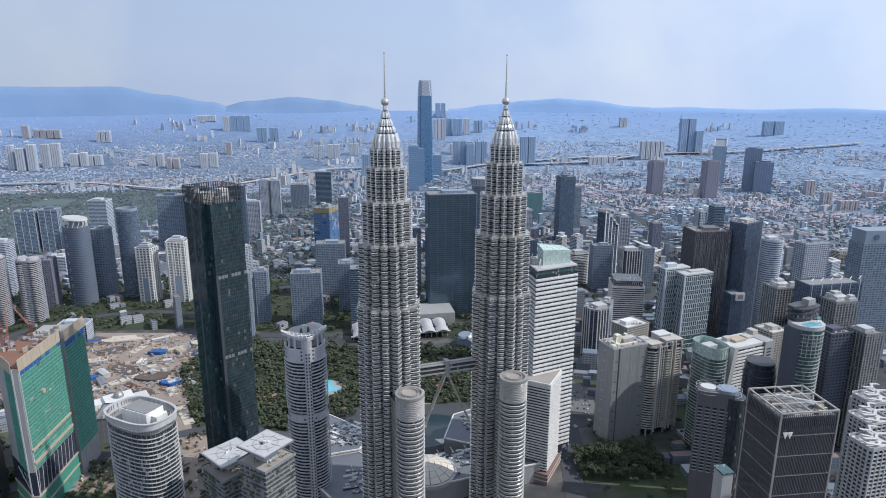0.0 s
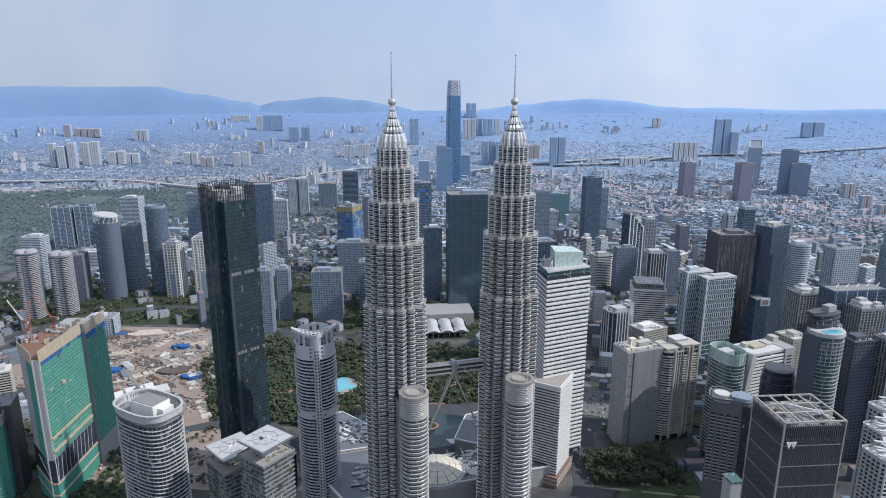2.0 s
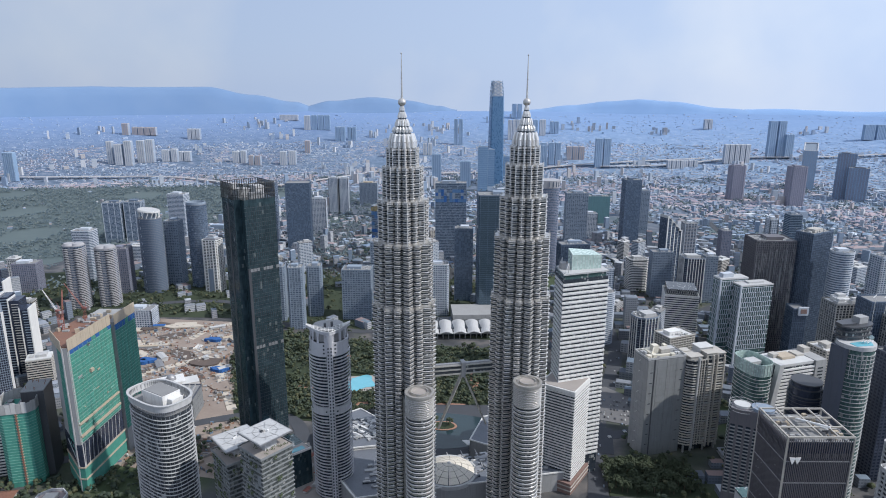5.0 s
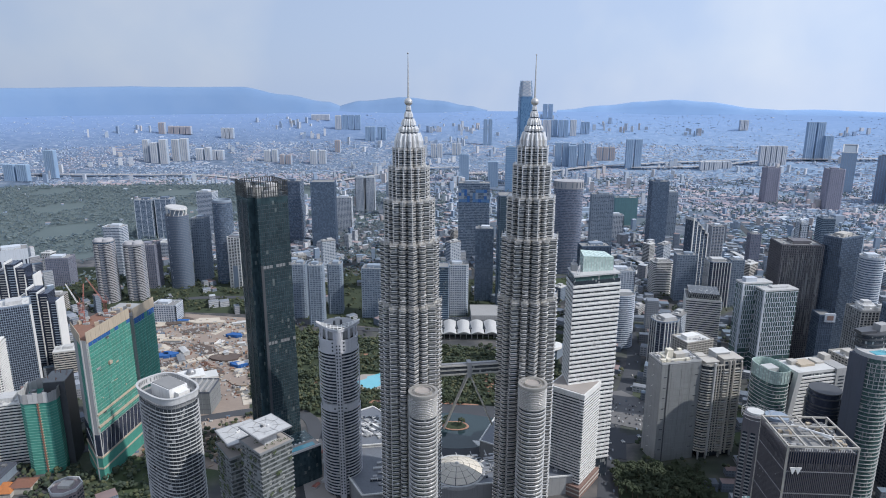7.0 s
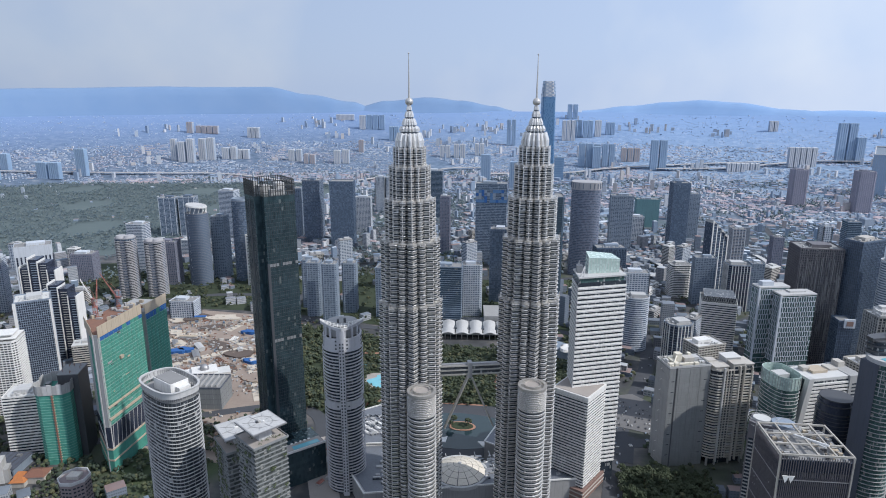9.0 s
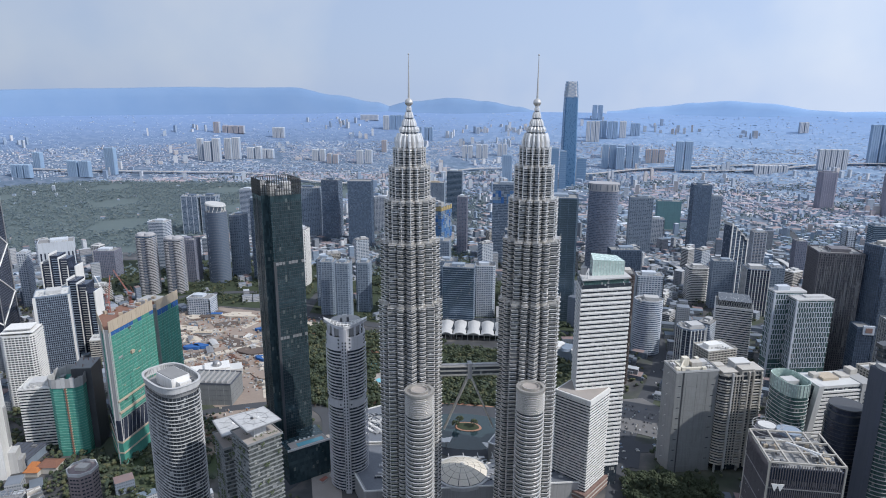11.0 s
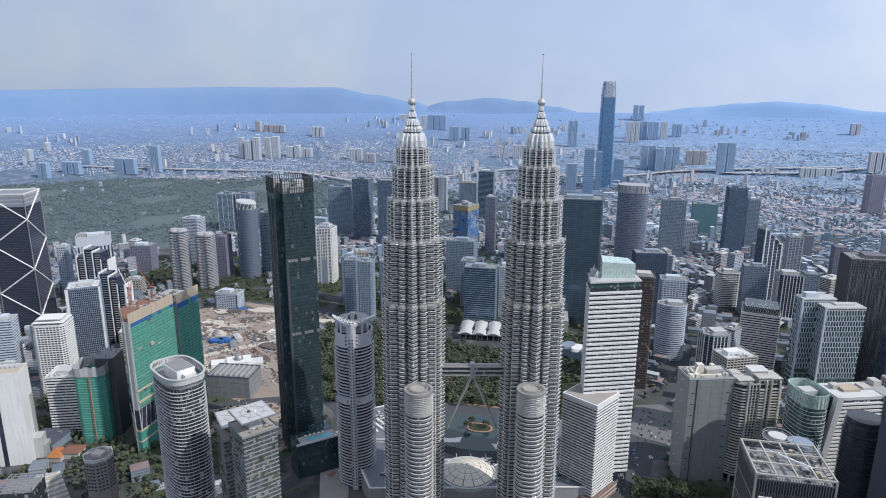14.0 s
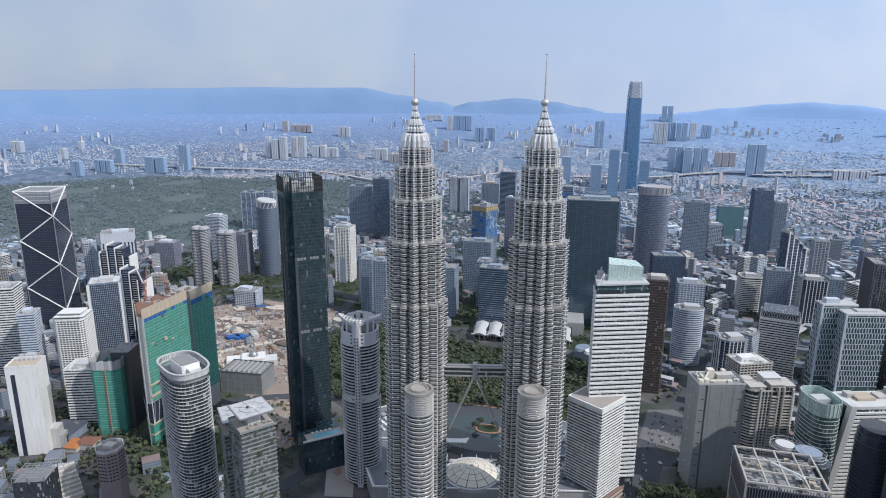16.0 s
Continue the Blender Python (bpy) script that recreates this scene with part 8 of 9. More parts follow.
# ---- roads, bridges and cars ----
def strip(name, label, pts, width, z, material, thick=0.3, piers_every=0):
    """A road or elevated deck along a line of points (x, y)."""
    bm = bmesh.new()
    left, right = [], []
    n = len(pts)
    for i, (x, y) in enumerate(pts):
        x0, y0 = pts[max(0, i - 1)]
        x1, y1 = pts[min(n - 1, i + 1)]
        L = math.hypot(x1 - x0, y1 - y0)
        nx, ny = -(y1 - y0) / L * width / 2, (x1 - x0) / L * width / 2
        zz = z if not callable(z) else z(x, y)
        left.append([bm.verts.new((x + nx, y + ny, q)) for q in (zz, zz - thick)])
        right.append([bm.verts.new((x - nx, y - ny, q)) for q in (zz, zz - thick)])
    for i in range(n - 1):
        bm.faces.new((left[i][0], right[i][0], right[i + 1][0], left[i + 1][0]))
        bm.faces.new((left[i][1], left[i][0], left[i + 1][0], left[i + 1][1]))
        bm.faces.new((right[i][0], right[i][1], right[i + 1][1], right[i + 1][0]))
    if piers_every:
        for (x0, y0), (x1, y1) in zip(pts, pts[1:]):
            L = math.hypot(x1 - x0, y1 - y0)
            for k in range(int(L / piers_every)):
                f = (k + 0.5) * piers_every / L
                x, y = x0 + (x1 - x0) * f, y0 + (y1 - y0) * f
                zz = z if not callable(z) else z(x, y)
                box(bm, x, y, zz - thick - 4.5, 2.2, 2.2, 9, 0)
    return solid(name, label, "road", bm, material, kind="structure")


def smooth_line(pts, k=8):
    out = []
    n = len(pts)
    for i in range(n - 1):
        p0, p1, p2, p3 = pts[max(0, i - 1)], pts[i], pts[i + 1], pts[min(n - 1, i + 2)]
        for j in range(k):
            t = j / k
            out.append(tuple(0.5 * (2 * b + (c - a) * t + (2 * a - 5 * b + 4 * c - d) * t * t + (3 * b - a - 3 * c + d) * t ** 3) for a, b, c, d in zip(p0, p1, p2, p3)))
    return out + [pts[-1]]


def road_height(x, y):
    return land(math.hypot(x - MID[0], y - MID[1])) + 12


def ground_height(x, y):
    return land(math.hypot(x - MID[0], y - MID[1])) + 0.35


ROADS = [
    (((205, 560), (222, 640), (236, 720), (262, 800), (300, 900), (330, 1010), (350, 1200), (380, 1500)), 22),
    (((236, 720), (330, 742), (420, 770), (560, 850), (760, 940)), 18),
    (((-150, 560), (-120, 640), (-140, 740), (-210, 800), (-250, 900), (-310, 1100), (-330, 1400), (-300, 1900)), 18),
    (((-600, 560), (-480, 610), (-390, 660), (-300, 730), (-210, 770)), 16),
    (((-330, 1115), (-100, 1070), (40, 1120), (200, 1090), (330, 1010)), 16),
    (((-620, 900), (-640, 1100), (-560, 1200), (-420, 1230), (-320, 1180)), 16),
    (((330, 1010), (470, 1130), (650, 1300), (800, 1600), (900, 2100)), 18),
    (((420, 560), (470, 640), (540, 800), (600, 900), (760, 940)), 16),
    (((-100, 1400), (200, 1420), (480, 1500), (800, 1600), (1200, 1700)), 18),
    (((-300, 1900), (100, 1950), (500, 2000), (900, 2100), (1500, 2150)), 20),
]
FAR_DECK = surface("sandy_concrete", (0.5, 0.47, 0.45), (0.4, 0.39, 0.4), 0.8, 0, 0.01, 0.2, 0.0)
for i, (pts, w) in enumerate(ROADS):
    strip("road", "asphalt city road", smooth_line(pts), w, lambda x, y, k=i: ground_height(x, y) + 0.06 * k, ASPHALT, 0.3 + 0.06 * i)
for pts, w in (
    (((-2300, 2700), (-1582, 2937), (-1259, 2990), (-760, 2745), (-523, 2970), (-272, 3309), (-44, 3376)), 21),
    (((-16, 3175), (302, 3251), (626, 3392), (1016, 3453), (1406, 3470)), 26),
    (((827, 3368), (1199, 3360), (1585, 3445), (2005, 3364), (2700, 3300)), 26),
    (((500, 1180), (524, 1216), (656, 1418), (720, 1557), (726, 1652), (690, 1800)), 12),
    (((350, 1700), (386, 1608), (435, 1597), (462, 1531), (454, 1484), (420, 1430)), 12),
):
    strip("viaduct", "pale concrete viaduct on piers", smooth_line(pts), w, road_height, PALE if w < 20 else FAR_DECK, 2.0, 40)
patch("car_park", "worn grey asphalt car park", "car park", [(232, 770), (300, 745), (330, 800), (280, 860), (246, 850)], 0.5, surface("worn_asphalt", (0.2, 0.195, 0.195), (0.12, 0.12, 0.125), 0.9, 0, 0.05, 0.6, 0.1, 0.1, False))
patch("car_park", "asphalt forecourt", "car park", [(205, 690), (250, 680), (262, 740), (215, 750)], 0.5, ASPHALT)
patch("wooded_verge", "dark lawn below the trees", "lawn", [(226, 600), (330, 600), (330, 668), (236, 676)], 0.45, LAWN)


def car_mesh(material):
    bm = bmesh.new()
    prism(bm, rect(4.4, 1.8, 0.3), 0.35, 0.95, 0.97, 0.95)
    prism(bm, rect(2.4, 1.6, 0.2), 0.95, 1.5, 0.75, 0.85, ox=-0.2)
    for sx in (-1.4, 1.4):
        for sy in (-0.8, 0.8):
            box(bm, sx, sy, 0.32, 0.62, 0.22, 0.64)
    return mesh_of("parked_car", bm, material)


CARS = [car_mesh(m) for m in (WHITE, STEEL, DARKSTONE, PALE, STEEL_DULL, BLUEGREY, DARKSTONE)]
rnd = random.Random(33)
for i in range(150):
    if i < 100:
        u, v = rnd.randrange(14), rnd.randrange(7)
        x, y, a = 240 + u * 4.2 + v * 2.5, 762 + v * 12 - u * 1.2, 75
        if rnd.random() < 0.2:
            continue
    else:
        pts = smooth_line(ROADS[rnd.choice((0, 0, 1))][0])
        k = rnd.randrange(len(pts) - 9)
        (x, y), (x1, y1) = pts[k], pts[k + 1]
        a = math.degrees(math.atan2(y1 - y, x1 - x))
        o = rnd.choice((-6, -3, 3, 6))
        x, y = x - o * math.sin(radians(a)), y + o * math.cos(radians(a))
    ob = new("parked_car", rnd.choice(CARS))
    ob.matrix_world = pose(x, y, 0.5, 0, 0, a + rnd.uniform(-4, 4))
    tagged(ob, "small parked car standing on the asphalt", "car", "parked cars")


# ---- far blocks of flats ----
def flats_mesh(w, d, h, wall, windows):
    """Slab of flats: jutting stacks with recessed window strips between them, and storey bands in the strips."""
    k = max(2, round(w / 9))
    bm = bmesh.new()
    prism(bm, rect(w * 0.98, d * 0.86), 0, h - 3)
    strips = mesh_of("window_strips", bm, windows)
    front = []
    for i in range(k):
        x = -w / 2 + (i + 0.5) * w / k
        g = w / k * 0.32
        front += [(x - g, -0.36 * d), (x - g, -d / 2), (x + g, -d / 2), (x + g, -0.36 * d)]
    bm = bmesh.new()
    prism(bm, front + [(-x, -y) for x, y in front], 0, h)
    return mesh_of("body", bm, wall), strips


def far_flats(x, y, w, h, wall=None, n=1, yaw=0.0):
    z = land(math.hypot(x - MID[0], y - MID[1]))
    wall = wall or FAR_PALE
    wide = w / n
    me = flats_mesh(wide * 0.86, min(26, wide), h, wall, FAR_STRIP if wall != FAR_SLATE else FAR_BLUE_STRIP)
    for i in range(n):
        t = thing("block_of_flats", "pale high-rise block of flats far off in the suburbs, haze painted in", "apartment block", x - w / 2 + (i + 0.5) * wide, y, z - 0.2, yaw, "suburban flats")
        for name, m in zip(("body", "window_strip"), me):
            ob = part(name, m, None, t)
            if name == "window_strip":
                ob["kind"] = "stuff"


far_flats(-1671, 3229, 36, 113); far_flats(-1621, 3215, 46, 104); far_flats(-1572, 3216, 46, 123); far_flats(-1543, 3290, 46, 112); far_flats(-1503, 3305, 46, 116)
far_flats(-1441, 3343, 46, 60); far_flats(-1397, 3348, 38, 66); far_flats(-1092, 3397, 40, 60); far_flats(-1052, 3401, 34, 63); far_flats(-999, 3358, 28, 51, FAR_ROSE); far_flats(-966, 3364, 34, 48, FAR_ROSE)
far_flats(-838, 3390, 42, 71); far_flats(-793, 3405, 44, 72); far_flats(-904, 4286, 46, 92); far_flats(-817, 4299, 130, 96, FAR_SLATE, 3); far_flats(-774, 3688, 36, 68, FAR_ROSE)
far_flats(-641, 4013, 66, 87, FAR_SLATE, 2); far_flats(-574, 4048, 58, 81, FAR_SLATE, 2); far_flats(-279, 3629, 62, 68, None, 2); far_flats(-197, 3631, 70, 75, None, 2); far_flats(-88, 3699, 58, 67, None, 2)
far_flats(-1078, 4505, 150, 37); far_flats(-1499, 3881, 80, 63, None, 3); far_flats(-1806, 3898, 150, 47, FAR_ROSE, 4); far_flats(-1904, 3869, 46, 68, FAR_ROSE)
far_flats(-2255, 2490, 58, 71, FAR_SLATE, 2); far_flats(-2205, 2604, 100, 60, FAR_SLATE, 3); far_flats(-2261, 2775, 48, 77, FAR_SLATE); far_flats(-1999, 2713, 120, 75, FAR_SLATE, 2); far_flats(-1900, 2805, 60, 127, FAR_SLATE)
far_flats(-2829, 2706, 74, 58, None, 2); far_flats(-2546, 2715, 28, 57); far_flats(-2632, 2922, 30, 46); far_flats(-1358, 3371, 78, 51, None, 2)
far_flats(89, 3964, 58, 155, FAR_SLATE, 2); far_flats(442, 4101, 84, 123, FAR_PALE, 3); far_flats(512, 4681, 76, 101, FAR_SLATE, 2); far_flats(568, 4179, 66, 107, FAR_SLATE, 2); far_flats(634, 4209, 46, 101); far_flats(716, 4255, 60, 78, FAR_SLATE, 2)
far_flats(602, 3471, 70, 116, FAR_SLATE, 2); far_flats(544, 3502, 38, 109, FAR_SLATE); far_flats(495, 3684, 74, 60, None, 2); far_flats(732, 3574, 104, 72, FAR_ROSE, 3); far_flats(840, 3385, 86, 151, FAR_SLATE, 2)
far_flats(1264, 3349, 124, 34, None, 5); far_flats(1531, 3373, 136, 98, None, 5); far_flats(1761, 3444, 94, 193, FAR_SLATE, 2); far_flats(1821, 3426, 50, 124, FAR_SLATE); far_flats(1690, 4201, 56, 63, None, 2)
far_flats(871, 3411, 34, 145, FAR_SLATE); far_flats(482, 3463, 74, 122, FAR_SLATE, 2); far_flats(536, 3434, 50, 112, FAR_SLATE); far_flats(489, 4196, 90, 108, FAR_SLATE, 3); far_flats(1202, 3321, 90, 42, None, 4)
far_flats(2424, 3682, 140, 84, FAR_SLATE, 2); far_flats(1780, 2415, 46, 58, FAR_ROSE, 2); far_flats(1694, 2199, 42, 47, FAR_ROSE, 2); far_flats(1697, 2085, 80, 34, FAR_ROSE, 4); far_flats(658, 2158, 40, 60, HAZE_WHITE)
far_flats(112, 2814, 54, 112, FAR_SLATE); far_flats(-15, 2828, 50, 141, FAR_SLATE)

# grass blued and paled: haze painted into the fairways
FAIRWAY = surface("hazed_fairway_grass", (0.118, 0.152, 0.148), (0.08, 0.112, 0.122), 0.95, 0, 0.006, 0.05, 0.1, 0.1, False)
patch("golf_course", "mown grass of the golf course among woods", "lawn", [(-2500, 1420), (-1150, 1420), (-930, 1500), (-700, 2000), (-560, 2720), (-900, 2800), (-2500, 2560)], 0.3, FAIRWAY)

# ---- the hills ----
hill("hills_west", "long wooded ridge on the horizon, painted haze blue", -52, -12, [(-52, 395), (-44, 400), (-37, 412), (-29, 424), (-25, 421), (-21, 424), (-17.5, 370), (-14, 320), (-12, 270)], 4895, 0.92)
hill("hills_middle", "wooded hill on the horizon, painted haze blue", -14, 0, [(-14, 270), (-11, 325), (-7.2, 352), (-4.5, 330), (-1.5, 290), (0, 262)], 4890, 0.95)
hill("hills_east", "wooded hill on the far horizon, painted pale haze blue", 6, 26, [(6, 262), (10, 300), (13, 330), (15.5, 345), (18, 332), (22, 290), (26, 262)], 4895, 1.3)
hill("hills_far", "ridge on the horizon, painted faint haze blue", 20, 50, [(20, 265), (26, 290), (31, 280), (37, 296), (43, 280), (50, 290)], 4905, 1.45)

# ---- the low town: houses, shop rows and trees without number ----
FOOT = [(o.matrix_world.translation.x, o.matrix_world.translation.y, 34.0) for o in scene.objects if o.parent is None and o.type == "EMPTY" and o.name.split(".")[0] not in ("site_hut", "shopping_mall")]
FOOT += [(54, 612, 60), (45, 1062, 120), (149, 1178, 60)]
FX, FY, FR = (np.array(c) for c in zip(*FOOT))
OPEN = [  # (x0, y0, x1, y1, x2, y2, x3, y3): ground kept free of houses
    [(-270, 560), (300, 560), (340, 760), (210, 1010), (-20, 1040), (-310, 1080)],
    [(-530, 540), (-240, 540), (-240, 690), (-530, 690)],
    [(-610, 880), (-430, 830), (-290, 720), (-190, 740), (-230, 920), (-320, 1130), (-540, 1150)],
]
WOODS = [(-2500, 1420), (-1150, 1420), (-930, 1500), (-700, 2000), (-560, 2720), (-900, 2800), (-2500, 2560)]


LEAFY = [(-900, 1210), (-640, 1110), (-330, 1110), (-20, 1040), (215, 1010), (235, 1150), (90, 1400), (-260, 1420), (-600, 1500), (-900, 1420)]
GARDENS = [(-260, 1376), (-37, 1358), (-71, 2589), (-549, 2624)]


def inside(px, py, poly):
    hit = np.zeros(len(px), bool)
    n = len(poly)
    for i in range(n):
        (x0, y0), (x1, y1) = poly[i], poly[(i + 1) % n]
        if y0 == y1:
            continue
        c = ((y0 > py) != (y1 > py)) & (px < (x1 - x0) * (py - y0) / (y1 - y0) + x0)
        hit ^= c
    return hit


def scatter(rng, r0, r1, count, b0=-57.0, b1=49.0):
    r = np.sqrt(rng.uniform(r0 * r0, r1 * r1, count))
    b = np.radians(rng.uniform(b0, b1, count))
    return MID[0] + r * np.sin(b), MID[1] + r * np.cos(b), r


def near_road(x, y, w=14.0):
    hit = np.zeros(len(x), bool)
    for pts, _ in ROADS:
        for px, py in smooth_line(pts, 12):
            hit |= (x - px) ** 2 + (y - py) ** 2 < w * w
    return hit


def boxes(name, label, x, y, z, w, d, h, yaw, walls, roofs, pitched=0.0):
    """Many small houses in one mesh: walls and a flat or hipped roof each."""
    n = len(x)
    c, s = np.cos(yaw), np.sin(yaw)
    V = np.zeros((n, 12, 3))
    for i, (u, v) in enumerate(((-0.5, -0.5), (0.5, -0.5), (0.5, 0.5), (-0.5, 0.5))):
        px, py = u * w, v * d
        for k, up in ((0, -1.0), (1, 1.0)):
            V[:, i + 4 * k] = np.stack([x + px * c - py * s, y + px * s + py * c, z + (h if k else -1.0)], 1)
    ridge = pitched * np.minimum(w, d)
    for i, u in ((8, -0.22), (9, 0.22)):
        px = u * w
        V[:, i] = np.stack([x + px * c, y + px * s, z + h + ridge], 1)
    V[:, 10] = V[:, 8]
    V[:, 11] = V[:, 9]
    V = V[:, :10]
    F = np.array([(0, 1, 5, 4), (1, 2, 6, 5), (2, 3, 7, 6), (3, 0, 4, 7), (4, 5, 9, 8), (6, 7, 8, 9)])
    T = np.array([(5, 6, 9), (7, 4, 8)])
    base = (np.arange(n) * 10)[:, None, None]
    quads = (F[None] + base).reshape(-1, 4).tolist()
    tris = (T[None] + base).reshape(-1, 3).tolist()
    me = bpy.data.meshes.new(name)
    me.from_pydata(V.reshape(-1, 3).tolist(), [], quads + tris)
    me.materials.append(walls)
    me.materials.append(roofs)
    idx = np.concatenate([np.tile([0, 0, 0, 0, 1, 1], n), np.ones(2 * n, int)])
    me.polygons.foreach_set("material_index", idx.astype(np.int32))
    me.update()
    return tagged(new(name, me), label, "houses", "", "stuff")


def palette(name, stops, floors=3.4, dark=0.35, rough=0.85, soil=(0.16, 0.2, 0.26)):
    """Each house has a colour of its own; windows as faint storey lines."""
    m, nt, bs = node_material(name)
    geo = nt.nodes.new("ShaderNodeNewGeometry")
    k = len(stops)
    col = ramp(nt, geo.outputs["Random Per Island"], [(i / k, c) for i, c in enumerate(stops)], "CONSTANT")
    if floors:
        sep = nt.nodes.new("ShaderNodeSeparateXYZ")
        nt.links.new(geo.outputs["Position"], sep.inputs[0])
        f = maths(nt, "FRACT", maths(nt, "DIVIDE", sep.outputs[2], floors))
        line = maths(nt, "GREATER_THAN", f, 0.52)
        gx = maths(nt, "FRACT", maths(nt, "DIVIDE", maths(nt, "ADD", sep.outputs[0], sep.outputs[1]), 3.1))
        line = maths(nt, "MULTIPLY", line, maths(nt, "GREATER_THAN", gx, 0.3))
        col = mix_colour(nt, maths(nt, "MULTIPLY", line, dark), col, (0.08, 0.1, 0.12))
    dirt = noise_node(nt, 0.12, 4, geo.outputs["Position"])
    col = mix_colour(nt, maths(nt, "MULTIPLY", dirt.outputs[0], 0.4), col, soil)
    nt.links.new(col, bs.inputs["Base Color"])
    bs.inputs["Roughness"].default_value = rough
    return m


WALL_NEAR = palette("town_walls", [(0.42, 0.43, 0.45), (0.25, 0.28, 0.32), (0.32, 0.31, 0.32), (0.18, 0.21, 0.26), (0.5, 0.5, 0.52), (0.21, 0.22, 0.24), (0.13, 0.16, 0.21)], 3.6, 0.85)
ROOF_NEAR = palette("town_roofs", [(0.17, 0.19, 0.22), (0.28, 0.3, 0.34), (0.12, 0.14, 0.165), (0.44, 0.46, 0.48), (0.22, 0.14, 0.12), (0.21, 0.22, 0.24), (0.14, 0.18, 0.22), (0.1, 0.115, 0.14), (0.25, 0.17, 0.15)], 0)
# from here outwards, ring by ring, haze is painted into the house colours
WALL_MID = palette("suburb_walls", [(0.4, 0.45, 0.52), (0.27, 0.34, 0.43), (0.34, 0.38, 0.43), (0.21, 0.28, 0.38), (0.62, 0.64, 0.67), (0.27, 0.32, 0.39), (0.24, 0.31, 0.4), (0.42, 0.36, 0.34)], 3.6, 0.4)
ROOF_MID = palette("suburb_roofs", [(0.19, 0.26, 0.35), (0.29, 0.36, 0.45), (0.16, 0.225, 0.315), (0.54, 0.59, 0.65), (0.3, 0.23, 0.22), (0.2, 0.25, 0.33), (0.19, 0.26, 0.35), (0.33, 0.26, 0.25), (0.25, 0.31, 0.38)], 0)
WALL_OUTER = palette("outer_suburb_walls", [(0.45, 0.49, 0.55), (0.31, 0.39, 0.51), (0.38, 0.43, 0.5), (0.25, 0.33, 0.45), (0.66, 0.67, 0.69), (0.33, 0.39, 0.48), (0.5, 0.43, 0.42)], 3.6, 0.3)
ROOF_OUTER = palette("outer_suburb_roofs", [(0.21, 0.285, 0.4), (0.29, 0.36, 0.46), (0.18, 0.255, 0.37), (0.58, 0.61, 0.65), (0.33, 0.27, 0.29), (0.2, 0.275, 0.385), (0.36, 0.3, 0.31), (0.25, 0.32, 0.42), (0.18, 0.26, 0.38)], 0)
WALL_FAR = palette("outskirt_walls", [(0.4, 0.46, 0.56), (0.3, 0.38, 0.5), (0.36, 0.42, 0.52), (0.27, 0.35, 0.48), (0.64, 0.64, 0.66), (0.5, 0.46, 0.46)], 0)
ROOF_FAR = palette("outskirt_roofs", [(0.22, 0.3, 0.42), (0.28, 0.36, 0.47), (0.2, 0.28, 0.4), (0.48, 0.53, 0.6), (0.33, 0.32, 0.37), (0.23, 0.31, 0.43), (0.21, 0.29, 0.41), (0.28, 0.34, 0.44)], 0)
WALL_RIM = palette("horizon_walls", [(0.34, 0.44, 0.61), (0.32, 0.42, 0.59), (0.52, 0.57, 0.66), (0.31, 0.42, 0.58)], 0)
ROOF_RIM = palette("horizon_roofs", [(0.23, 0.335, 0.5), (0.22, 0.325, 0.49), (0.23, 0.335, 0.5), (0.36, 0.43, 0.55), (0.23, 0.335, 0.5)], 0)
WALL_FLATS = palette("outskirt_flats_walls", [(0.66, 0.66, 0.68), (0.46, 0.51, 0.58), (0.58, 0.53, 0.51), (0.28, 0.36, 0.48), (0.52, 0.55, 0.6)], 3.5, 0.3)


# tile reds muted and blued to stand in for haze
ROOF_RED = palette("haze_muted_tile_roofs", [(0.29, 0.21, 0.2), (0.35, 0.26, 0.25), (0.24, 0.2, 0.21), (0.4, 0.34, 0.33), (0.23, 0.26, 0.31), (0.32, 0.23, 0.22)], 0)
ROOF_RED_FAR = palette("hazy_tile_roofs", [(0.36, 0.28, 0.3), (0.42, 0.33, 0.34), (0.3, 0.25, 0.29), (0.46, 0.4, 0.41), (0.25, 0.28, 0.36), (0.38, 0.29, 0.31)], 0)


